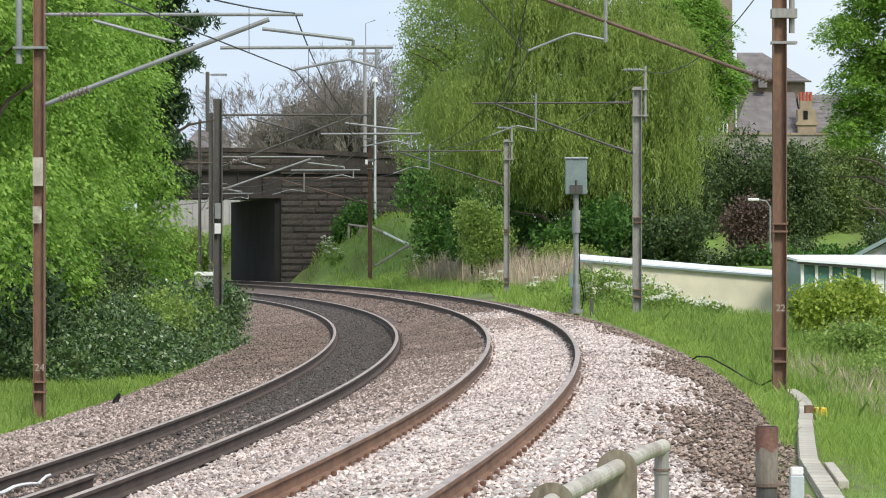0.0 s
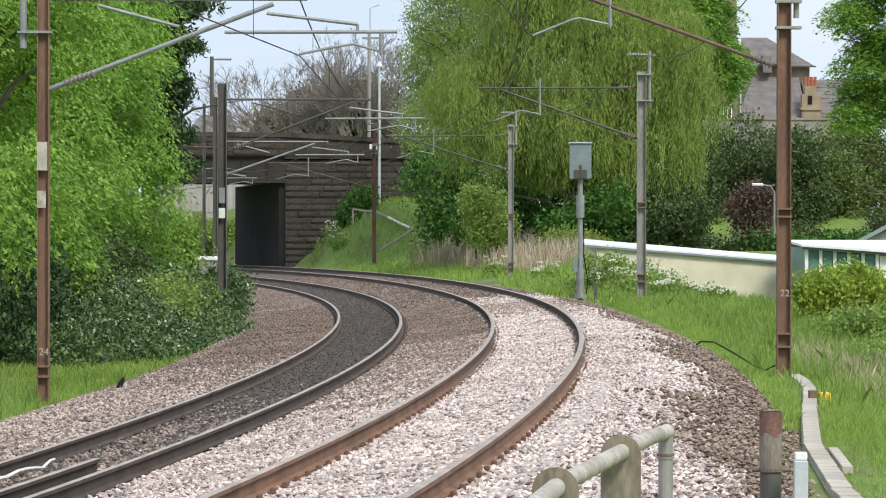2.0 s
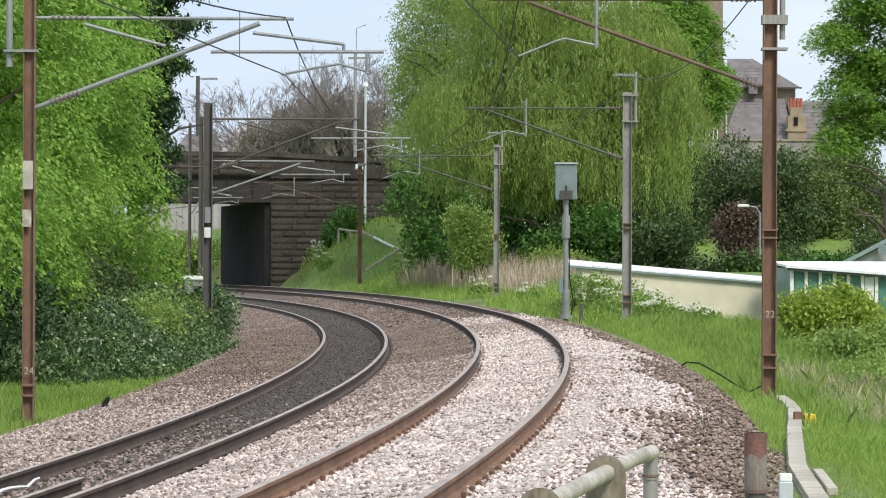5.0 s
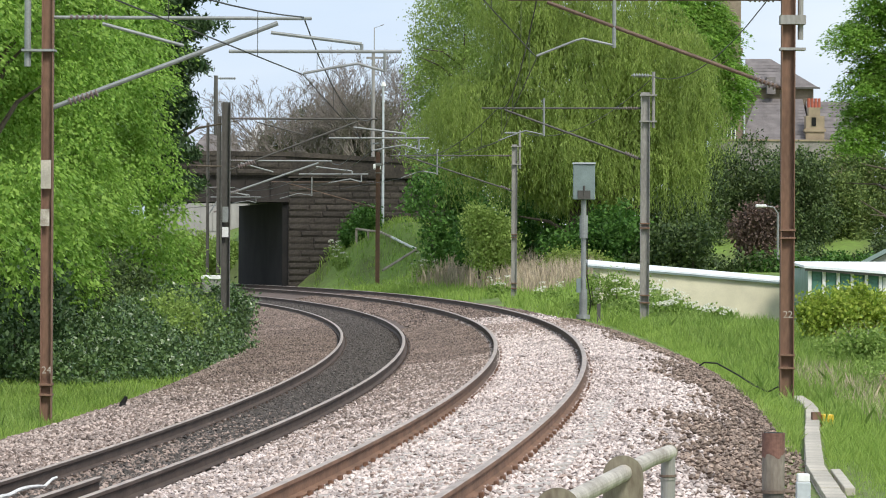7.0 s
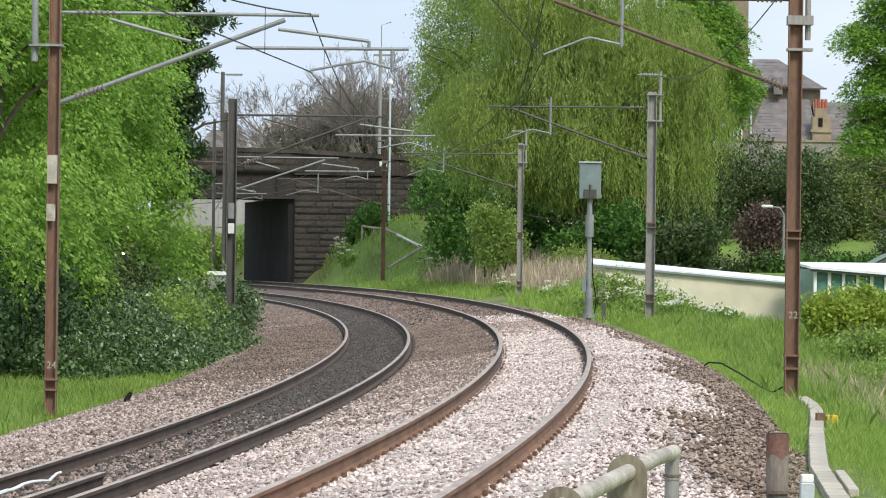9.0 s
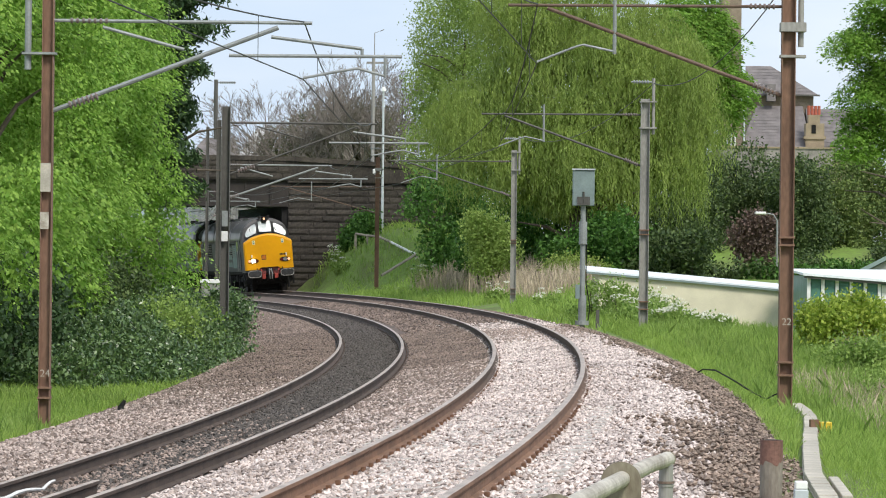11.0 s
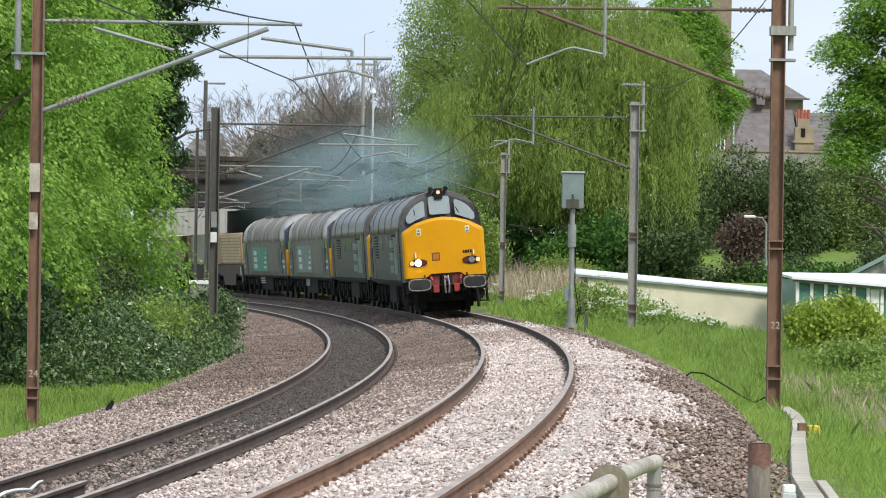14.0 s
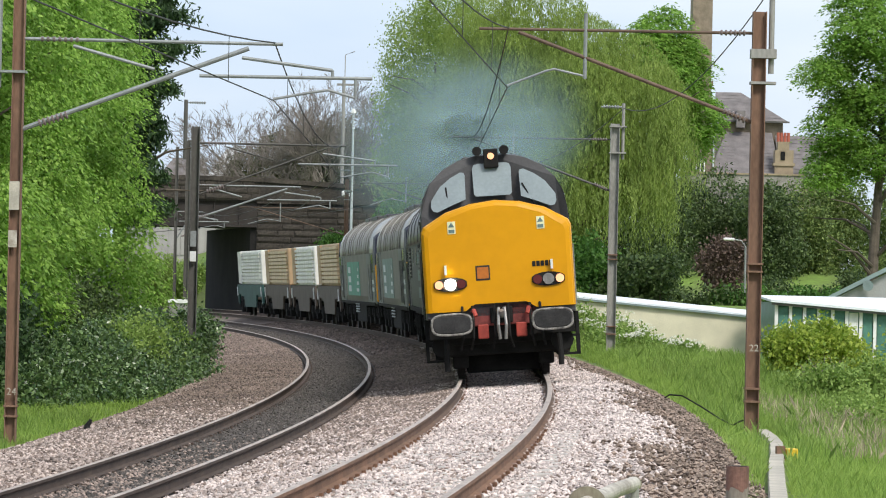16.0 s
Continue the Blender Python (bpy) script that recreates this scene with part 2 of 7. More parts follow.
LEAF_WEED = leaf_mat("weed_leaf", (0.13, 0.23, 0.04), (0.34, 0.46, 0.12), 0.4)
GRASS = leaf_mat("grass_blade", (0.19, 0.31, 0.055), (0.42, 0.56, 0.14), 0.45, 0.65, 0.6, 0.9)
FLOWER = mat("white_umbel", (0.72, 0.72, 0.62), 0.9, 0, 0.1, 3, 30, 0)
LOCO_GREY = mat("loco_dark_grey", (0.062, 0.06, 0.062), 0.5, 0.0, 0.2, 1.0, 25, 0.03, spec=0.3)
LOCO_BLUE = mat("loco_blue_grey", (0.125, 0.113, 0.102), 0.5, 0.0, 0.2, 1.0, 25, 0.03, spec=0.3)
# grey side paint taken near black, with the shadow side's shade in it
LOCO_SIDE = mat("loco_shaded_side", (0.04, 0.043, 0.047), 0.5, 0.0, 0.2, 1.0, 25, 0.03, spec=0.3)
LOCO_DUST = mat("loco_dusty_roof", (0.215, 0.20, 0.18), 0.45, 0, 0.3, 1.5, 25, 0.05)
LOCO_PALE = mat("loco_pale_roof", (0.42, 0.41, 0.39), 0.4, 0, 0.25, 1.5, 25, 0.05)
LOCO_NAVY = mat("loco_navy", (0.022, 0.024, 0.045), 0.4, 0, 0.25, 1.0, 25, 0.03)
EMBLEM_GREEN = mat("emblem_green", (0.03, 0.23, 0.165), 0.5, 0, 0.2, 2, 30, 0.02)
BEAM_DARK = mat("dull_red_beam", (0.17, 0.035, 0.03), 0.75, 0, 0.35, 4, 40, 0.15)
LOCO_ROOF = mat("loco_roof", (0.115, 0.115, 0.115), 0.34, 0.15, 0.3, 1.5, 25, 0.05)
LOCO_YELLOW = mat("warning_yellow", (0.64, 0.292, 0.001), 0.4, 0, 0.05, 0.8, 6, 0, spec=0.25)
TEAL = mat("teal_emblem", (0.12, 0.19, 0.18), 0.5, 0, 0.2, 2, 30, 0.02)
BUFFER_RED = mat("faded_red_beam", (0.33, 0.045, 0.03), 0.7, 0, 0.25, 4, 40, 0.1)
BLACK = mat("sooty_black", (0.014, 0.0135, 0.013), 0.8, 0, 0.4, 3, 40, 0.2, spec=0.2)
BUFFER = mat("greasy_buffer", (0.036, 0.035, 0.035), 0.7, 0.1, 0.35, 5, 40, 0.1, spec=0.25)
SCUFFED = mat("scuffed_rim", (0.36, 0.34, 0.31), 0.7, 0.2, 0.5, 9, 50, 0.3, other=(0.07, 0.065, 0.06))
STEEL = mat("worn_steel", (0.30, 0.29, 0.28), 0.5, 0.8, 0.2, 4, 30, 0.1)
# pale base tone stands for the reflection in the windscreens
CAB_GLASS = mat("cab_glass_pale_reflection", (0.24, 0.28, 0.29), 0.06, 0.0, 0.1, 2, 20, 0)
LAMP_RED = mat("dark_red_lens", (0.10, 0.01, 0.01), 0.2, 0, 0.1, 3, 20, 0)
LAMP_ORANGE = mat("orange_plate", (0.45, 0.13, 0.01), 0.5, 0, 0.15, 5, 20, 0)
LAMP_ON = glow("headlight_on", (1.0, 0.90, 0.72), 60.0)
MARKER_ON = glow("marker_light_on", (1.0, 0.45, 0.24), 0.6)
STICKER = mat("pale_notice", (0.75, 0.72, 0.45), 0.5, 0, 0.1, 5, 30, 0)
FLASK_WHITE = mat("flask_white", (0.74, 0.72, 0.66), 0.6, 0, 0.12, 1.5, 30, 0.05)
FLASK_CREAM = mat("flask_cream", (0.60, 0.46, 0.30), 0.6, 0, 0.15, 1.5, 30, 0.05)
FLASK_TAN = mat("flask_tan", (0.40, 0.27, 0.15), 0.6, 0, 0.15, 1.5, 30, 0.05)
WAGON_BROWN = mat("wagon_brown", (0.085, 0.066, 0.052), 0.7, 0, 0.25, 1.5, 30, 0.1)
WAGON_TEAL = mat("wagon_teal", (0.022, 0.075, 0.07), 0.6, 0, 0.25, 1.5, 30, 0.1)
SMOKE = smoke_mat("blue_exhaust", (0.22, 0.32, 0.36), 0.22)
WHEEL = mat("sooty_wheel", (0.03, 0.026, 0.024), 0.7, 0.3, 0.3, 4, 30, 0.1)


# ---- building blocks ----
def part(name, bm, material, parent=None, label="", smooth=False):
    me = bpy.data.meshes.new(name)
    if smooth:
        for face in bm.faces:
            face.smooth = True
    bm.normal_update()
    bm.to_mesh(me)
    bm.free()
    me.materials.append(material)
    ob = new(name, me)
    if parent:
        ob.parent = parent
    if label:
        tagged(ob, label)
    return ob


def raw(name, verts, faces, material, parent=None):
    me = bpy.data.meshes.new(name)
    me.from_pydata(verts, [], faces)
    me.materials.append(material)
    me.update()
    ob = new(name, me)
    if parent:
        ob.parent = parent
    return ob


def thing(name, label, category, m=None, group="", kind=""):
    ob = tagged(new(name), label, category, group, kind)
    if m is not None:
        ob.matrix_basis = m
    return ob


def box(bm, x0, x1, y0, y1, z0, z1, bevel=0.0):
    v = [bm.verts.new((x, y, z)) for z in (z0, z1) for x, y in ((x0, y0), (x1, y0), (x1, y1), (x0, y1))]
    f = [bm.faces.new([v[i] for i in q]) for q in ((3, 2, 1, 0), (4, 5, 6, 7), (0, 1, 5, 4), (1, 2, 6, 5), (2, 3, 7, 6), (3, 0, 4, 7))]
    if bevel:
        bmesh.ops.bevel(bm, geom=list({ed for q in f for ed in q.edges}), offset=bevel, segments=2, affect="EDGES", profile=0.5)
    return bm


def tube(bm, points, r, n=8, r1=None):
    """A round bar along points; the radius goes from r to r1."""
    pts = [Vector(p) for p in points]
    rings = []
    for i, p in enumerate(pts):
        d = (pts[min(i + 1, len(pts) - 1)] - pts[max(i - 1, 0)]).normalized()
        u = d.cross(Vector((0, 0, 1)) if abs(d.z) < 0.95 else Vector((1, 0, 0))).normalized()
        w = d.cross(u)
        rr = r if r1 is None else r + (r1 - r) * i / (len(pts) - 1)
        rings.append([bm.verts.new(p + rr * (math.cos(q) * u + math.sin(q) * w)) for q in (2 * math.pi * j / n for j in range(n))])
    for a_, b_ in zip(rings, rings[1:]):
        for j in range(n):
            bm.faces.new((a_[j], a_[(j + 1) % n], b_[(j + 1) % n], b_[j]))
    bm.faces.new(rings[0])
    bm.faces.new(list(reversed(rings[-1])))
    return bm


def loft(bm, rings, close=True, caps=True):
    rows = [[bm.verts.new(p) for p in ring] for ring in rings]
    n = len(rows[0])
    for a_, b_ in zip(rows, rows[1:]):
        for j in range(n if close else n - 1):
            bm.faces.new((a_[j], a_[(j + 1) % n], b_[(j + 1) % n], b_[j]))
    if caps:
        bm.faces.new(list(reversed(rows[0])))
        bm.faces.new(rows[-1])
    bmesh.ops.recalc_face_normals(bm, faces=bm.faces[:])
    return bm


def plate(bm, outline, y0, y1):
    """A flat plate of outline (x, z) between two depths."""
    return loft(bm, [[(x, y0, z) for x, z in outline], [(x, y1, z) for x, z in outline]])


B = bmesh.new

# ---- the line: midway between the two tracks, s metres along it from near to far ----
STEP = 1.0
S = np.arange(-142.0, 640.0, STEP)
u = np.clip(S, -44, 300) / 100
HEADING = 0.0599 - 0.1979 * u + 0.118 * u**2 / 2 - 0.0825 * u**3 / 3 + 0.0148 * u**4 / 4
RISE = 0.145 * u - 0.0896 * u**2
mid = (HEADING[1:] + HEADING[:-1]) / 2
LX = np.concatenate([[0], np.cumsum(np.sin(mid))]) * STEP
LY = np.concatenate([[0], np.cumsum(np.cos(mid))]) * STEP
LX += -1.0144 - np.interp(0, S, LX)
LY += 43.5402 - np.interp(0, S, LY)
HALF, GAUGE, CANT, DROP = 1.7106, 1.505, 0.1301, -0.396


def on_line(s, e=0.0, dz=0.0):
    h = np.interp(s, S, HEADING)
    return Vector((np.interp(s, S, LX) + e * math.cos(h), np.interp(s, S, LY) - e * math.sin(h), np.interp(s, S, RISE) + dz))


ACROSS_E = [-HALF - 0.7525, -HALF + 0.7525, HALF - 0.7525, HALF + 0.7525]
ACROSS_Z = [DROP - CANT / 2, DROP + CANT / 2, -CANT / 2, CANT / 2]


def level(e):
    """Rail level across the line, tilted into the curve."""
    return np.interp(e, ACROSS_E, ACROSS_Z) + np.where(e > ACROSS_E[3], 0.02 * (e - ACROSS_E[3]), 0) + np.where(e < ACROSS_E[0], 0.05 * (e - ACROSS_E[0]), 0)


def to_line(x, y):
    """s and e of places (arrays)."""
    x, y = np.atleast_1d(x).astype(float), np.atleast_1d(y).astype(float)
    s, e = np.zeros_like(x), np.zeros_like(x)
    for i in range(0, len(x), 4000):
        dx, dy = x[i:i + 4000, None] - LX[None, ::2], y[i:i + 4000, None] - LY[None, ::2]
        j = (dx * dx + dy * dy).argmin(1)
        h = HEADING[::2][j]
        q = np.arange(len(j))
        s[i:i + 4000] = S[::2][j] + dx[q, j] * np.sin(h) + dy[q, j] * np.cos(h)
        e[i:i + 4000] = dx[q, j] * np.cos(h) - dy[q, j] * np.sin(h)
    return s, e


def ease(v, a_, b_):
    q = np.clip((np.asarray(v, float) - a_) / (b_ - a_), 0, 1)
    return q * q * (3 - 2 * q)


def lie(x, y):
    """Height of the ground beside and under the line."""
    x, y = np.atleast_1d(x).astype(float), np.atleast_1d(y).astype(float)
    s, e = to_line(x, y)
    rise = np.interp(s, S, RISE)
    z = np.full_like(x, -0.55)
    right = -0.62 + 0.55 * ease(y, 60, 98) - 0.9 * ease(e, 7, 15) * (1 - ease(y, 100, 135))
    right -= 1.0 * ease(y, 100, 108) * (1 - ease(y, 122, 140)) * ease(e, 6.8, 9)
    right += (0.7 * ease(y, 105, 150) * ease(e, 5.5, 10) + 0.9 * ease(y, 150, 196) * ease(e, 6.5, 11))
    right += 2.5 * ease(y, 194, 201.5) * ease(e, 3.2, 7.5) * (1 - 0.5 * ease(x, -4, 2))
    left = -0.85 + 0.9 * ease(-e, 7, 16)
    z = np.where(e > 0, right, left)
    under = rise + level(e) - 0.55
    w = ease(np.abs(e), 4.4, 5.6)
    z = under * (1 - w) + z * w
    far = ease(y, 330, 600)
    return z * (1 - far) - 0.8 * far

# ---- ground and track bed ----
def ground():
    xs = np.concatenate([[-3000, -1000, -400, -200, -120, -80], np.arange(-60, 60.1, 1.5), [80, 120, 200, 400, 1000, 3000]])
    ys = np.concatenate([[-600, -100, -20], np.arange(0, 260, 1.5), np.arange(262, 420, 8), [500, 700, 1200, 2500, 4800]])
    gx, gy = np.meshgrid(xs, ys)
    z = lie(gx.ravel(), gy.ravel())
    verts = np.stack([gx.ravel(), gy.ravel(), z], 1).tolist()
    n = len(xs)
    faces = [(i * n + j, i * n + j + 1, (i + 1) * n + j + 1, (i + 1) * n + j) for i in range(len(ys) - 1) for j in range(n - 1)]
    ob = raw("ground", verts, faces, EARTH)
    for q in ob.data.polygons:
        q.use_smooth = True
    tagged(ob, "grassy railway verge and bank beside the line", "ground", kind="structure")


BED = [(-5.9, -0.66), (-5.15, -0.27), (-4.4, -0.18), (-3.5, -0.17), (-2.6, -0.17), (-2.3, -0.19), (-1.1, -0.19), (-0.8, -0.17), (0.0, -0.2), (0.8, -0.17), (1.0, -0.19), (2.3, -0.19), (2.7, -0.17), (3.4, -0.17), (4.0, -0.3), (4.5, -0.5), (5.1, -0.75)]
BED_E, BED_Z = [q[0] for q in BED], [q[1] for q in BED]


def bed_z(s, e):
    return np.interp(s, S, RISE) + level(e) + np.interp(e, BED_E, BED_Z)


def bed_strip(name, e0, e1, material, label, s0=-140, s1=420):
    es = sorted({e0, e1, *[q for q in BED_E if e0 < q < e1], *np.arange(math.ceil(e0 / 0.3) * 0.3, e1, 0.3)})
    ss = np.arange(s0, s1 + 0.1, 1.0)
    verts = []
    for s in ss:
        h = np.interp(s, S, HEADING)
        x, y = np.interp(s, S, LX), np.interp(s, S, LY)
        for q in es:
            verts.append((x + q * math.cos(h), y - q * math.sin(h), float(bed_z(s, np.float64(q)))))
    n = len(es)
    faces = [(i * n + j, i * n + j + 1, (i + 1) * n + j + 1, (i + 1) * n + j) for i in range(len(ss) - 1) for j in range(n - 1)]
    ob = raw(name, verts, faces, material)
    for q in ob.data.polygons:
        q.use_smooth = True
    tagged(ob, label, "ballast", kind="structure")


def stones(name, s0, s1, e0, e1, count, size, material, label, seed, lift=0.0, where=None):
    """Loose broken stones, uncountable."""
    rng = np.random.default_rng(seed)
    base = np.array([(1, 0, 0), (-1, 0, 0), (0, 1, 0), (0, -1, 0), (0, 0, 1), (0, 0, -1)], float)
    tri = np.array([(0, 2, 4), (2, 1, 4), (1, 3, 4), (3, 0, 4), (2, 0, 5), (1, 2, 5), (3, 1, 5), (0, 3, 5)])
    s, e_ = rng.uniform(s0, s1, count), rng.uniform(e0, e1, count)
    if where is not None:
        keep = where(s, e_)
        s, e_ = s[keep], e_[keep]
        count = len(s)
    h, x, y = np.interp(s, S, HEADING), np.interp(s, S, LX), np.interp(s, S, LY)
    c = np.stack([x + e_ * np.cos(h), y - e_ * np.sin(h), bed_z(s, e_) + lift * rng.random(count)], 1)
    v = base[None] * size * rng.uniform(0.6, 1.25, (count, 6, 1))
    v[:, :, 2] *= 0.75
    ang = rng.uniform(0, 6.283, count)
    tilt = rng.uniform(-0.6, 0.6, count)
    ca, sa, ct, st = np.cos(ang)[:, None], np.sin(ang)[:, None], np.cos(tilt)[:, None], np.sin(tilt)[:, None]
    vx, vy, vz = v[..., 0], v[..., 1], v[..., 2]
    vy, vz = vy * ct - vz * st, vy * st + vz * ct
    v = np.stack([vx * ca - vy * sa, vx * sa + vy * ca, vz], 2) + c[:, None]
    f = tri[None] + 6 * np.arange(count)[:, None, None]
    ob = raw(name, v.reshape(-1, 3).tolist(), f.reshape(-1, 3).tolist(), material)
    return tagged(ob, label, "ballast", kind="stuff")


def rail(name, e, z, s0, s1, side, label):
    """A flat-bottomed rail, bent to the curve: head, web and foot."""
    prof = [(-0.07, -0.159), (0.07, -0.159), (0.07, -0.147), (0.012, -0.128), (0.01, -0.05), (0.036, -0.036), (0.036, -0.006), (0.026, 0.0), (-0.026, 0.0), (-0.036, -0.006), (-0.036, -0.036), (-0.01, -0.05), (-0.012, -0.128), (-0.07, -0.147)]
    bm = B()
    rings = []
    lean = CANT / GAUGE
    for s in np.arange(s0, s1 + 0.1, 1.5):
        h = float(np.interp(s, S, HEADING))
        c = on_line(s, e, z)
        rings.append([(c.x + a_ * math.cos(h), c.y - a_ * math.sin(h), c.z + b_ + a_ * lean) for a_, b_ in prof])
    loft(bm, rings)
    ob = part(name, bm, side)
    ob.data.materials.append(RAIL_TOP)
    for q in ob.data.polygons:
        if q.normal.z > 0.75 and q.center.z > -5:
            s_, e_ = to_line([q.center.x], [q.center.y])
            if q.center.z - float(np.interp(s_[0], S, RISE)) - z > -0.012:
                q.material_index = 1
    return tagged(ob, label, "rail", kind="structure")


ground()
bed_strip("ballast_right", -0.05, 5.1, BALLAST_NEW, "pale pinkish new ballast under the right-hand track", -140, 52)
bed_strip("ballast_far", -0.05, 5.1, BALLAST_OLD, "brown old ballast under the right-hand track", 52, 420)
bed_strip("ballast_left", -5.9, -2.75, BALLAST_OLD, "brown weathered ballast shoulder beside the track")
bed_strip("ballast_middle", -0.72, -0.05, BALLAST_OLD, "brown weathered ballast between the tracks")
bed_strip("ballast_dark", -2.75, -0.72, BALLAST_DARK, "dark oily ballast between rails")
for e_, z_, side_ in zip(ACROSS_E, ACROSS_Z, (RAIL_SIDE, RAIL_SIDE, RAIL_RED, RAIL_RED)):
    rail("rail", e_, z_, -138, 420, side_, "steel running rail with polished head and rusty web")


# ---- road bridge ----
def bridge():
    """Stone abutment and wing wall with a girder span; the span runs off to the left over the line."""
    lean = radians(11.5)
    ob = thing("road_bridge", "soot-dark stone road bridge with steel girder span", "bridge", Matrix.Translation((-9.05, 205, 0)), kind="structure")
    # local: x right along the face, y away
    bm = B()
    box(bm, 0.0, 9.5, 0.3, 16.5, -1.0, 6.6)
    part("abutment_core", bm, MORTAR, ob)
    bm = B()
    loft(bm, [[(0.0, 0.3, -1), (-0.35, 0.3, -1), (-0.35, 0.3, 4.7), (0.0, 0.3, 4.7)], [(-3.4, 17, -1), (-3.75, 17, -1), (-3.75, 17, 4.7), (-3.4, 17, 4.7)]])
    part("inner_wall", bm, SOOT_SHADE, ob, "sooty abutment wall under the span, shade put into its colour")
    bm = B()
    box(bm, -17, 0.0, 0.2, 0.6, 4.75, 6.2)
    box(bm, -17, 0.0, 0.05, 0.75, 4.7, 4.78)
    box(bm, -17, 0.0, 0.05, 0.75, 6.12, 6.2)
    for i in range(12):
        box(bm, -16.4 + i * 1.4, -16.36 + i * 1.4, 0.08, 0.2, 4.78, 6.12)
    part("girder", bm, GIRDER, ob, "dark painted plate girder")
    bm = B()
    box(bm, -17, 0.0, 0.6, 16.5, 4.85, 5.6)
    part("deck", bm, SOOT_SHADE, ob)
    bm = B()
    loft(bm, [[(-17, 0.0, 6.2), (-17, 0.5, 6.2), (-17, 0.5, 7.35), (-17, 0.0, 7.35)], [(0, 0.0, 6.2), (0, 0.5, 6.2), (0, 0.5, 7.25), (0, 0.0, 7.25)], [(9.5, 0.0, 6.0), (9.5, 0.5, 6.0), (9.5, 0.5, 6.75), (9.5, 0.0, 6.75)]])
    part("parapet", bm, MASONRY, ob)
    bm = B()
    loft(bm, [[(-17, -0.1, 7.35), (-17, 0.6, 7.35), (-17, 0.6, 7.62), (-17, -0.1, 7.62)], [(0, -0.1, 7.25), (0, 0.6, 7.25), (0, 0.6, 7.5), (0, -0.1, 7.5)], [(9.5, -0.1, 6.75), (9.5, 0.6, 6.75), (9.5, 0.6, 7.0), (9.5, -0.1, 7.0)]])
    part("coping", bm, MASONRY, ob, "worn stone coping")
    rng = random.Random(4)
    kinds = []
    for i in range(6):
        bm = B()
        w, q = 0.34 + 0.12 * i, 0.03 + 0.012 * (i % 3)
        loft(bm, [[(-w, 0.1, -0.173), (w, 0.1, -0.173), (w, 0.1, 0.173), (-w, 0.1, 0.173)], [(-w, -q * 0.2, -0.173), (w, -q * 0.2, -0.173), (w, -q * 0.2, 0.173), (-w, -q * 0.2, 0.173)], [(-w + 0.09, -q * 1.6, -0.06), (w - 0.12, -q, -0.08), (w - 0.07, -q * 1.2, 0.09), (-w + 0.05, -q, 0.10)]])
        me = bpy.data.meshes.new("stone")
        bm.to_mesh(me)
        bm.free()
        me.materials.append(MASONRY)
        kinds.append((w, me))
    def course(x0, x1, z, y):
        x = x0
        while x < x1 - 0.3:
            w, me = rng.choice(kinds)
            if x + 2 * w > x1:
                w, me = kinds[0]
            st = new("stone", me)
            st.parent = ob
            st.location = (x + w, y, z)
            x += 2 * w + 0.012
    for i in range(18):
        course(0.0, 5.5 if i < 10 else 9.5, -0.3 + 0.36 * i, 0.2)
    for i in range(3):
        course(-13.0, 0.0, 6.38 + 0.36 * i, -0.03)
    # string course
    bm = B()
    box(bm, 0.0, 9.5, 0.02, 0.4, 6.05, 6.2)
    part("string_course", bm, MASONRY, ob)


bridge()


# ---- overhead line ----
def h_mast(name, x, y, z0, z1, w, d, material, label, lean=0.0):
    ob = thing(name, label, "mast", pose(x, y, z0, 0, lean, 0), group="overhead line masts")
    h = z1 - z0
    bm = B()
    t = 0.014
    a_, b_, c_ = w / 2, d / 2, t / 2
    prof = [(-a_, -b_), (-a_ + t, -b_), (-a_ + t, -c_), (a_ - t, -c_), (a_ - t, -b_), (a_, -b_), (a_, b_), (a_ - t, b_), (a_ - t, c_), (-a_ + t, c_), (-a_ + t, b_), (-a_, b_)]
    loft(bm, [[(px, py, -0.4) for px, py in prof], [(px, py, h) for px, py in prof]])
    part("column", bm, material, ob)
    return ob


def ribs(bm, p, q, r, n):
    """Insulator sheds along a line."""
    p, q = Vector(p), Vector(q)
    d = (q - p).normalized()
    u = d.cross(Vector((0, 1, 0))).normalized()
    w = d.cross(u)
    rings = []
    for i in range(n):
        for f, k in ((0.0, 0.45), (0.2, 0.45), (0.3, 1.0), (0.65, 1.0), (0.8, 0.45)):
            c = p.lerp(q, (i + f) / n)
            rings.append([c + r * k * (math.cos(o) * u + math.sin(o) * w) for o in (2 * math.pi * j / 10 for j in range(10))])
    loft(bm, rings)


def band(ob, z, w, d, material=GALV):
    bm = B()
    box(bm, -w / 2 - 0.015, w / 2 + 0.015, -d / 2 - 0.015, d / 2 + 0.015, z, z + 0.03)
    part("band", bm, material, ob)


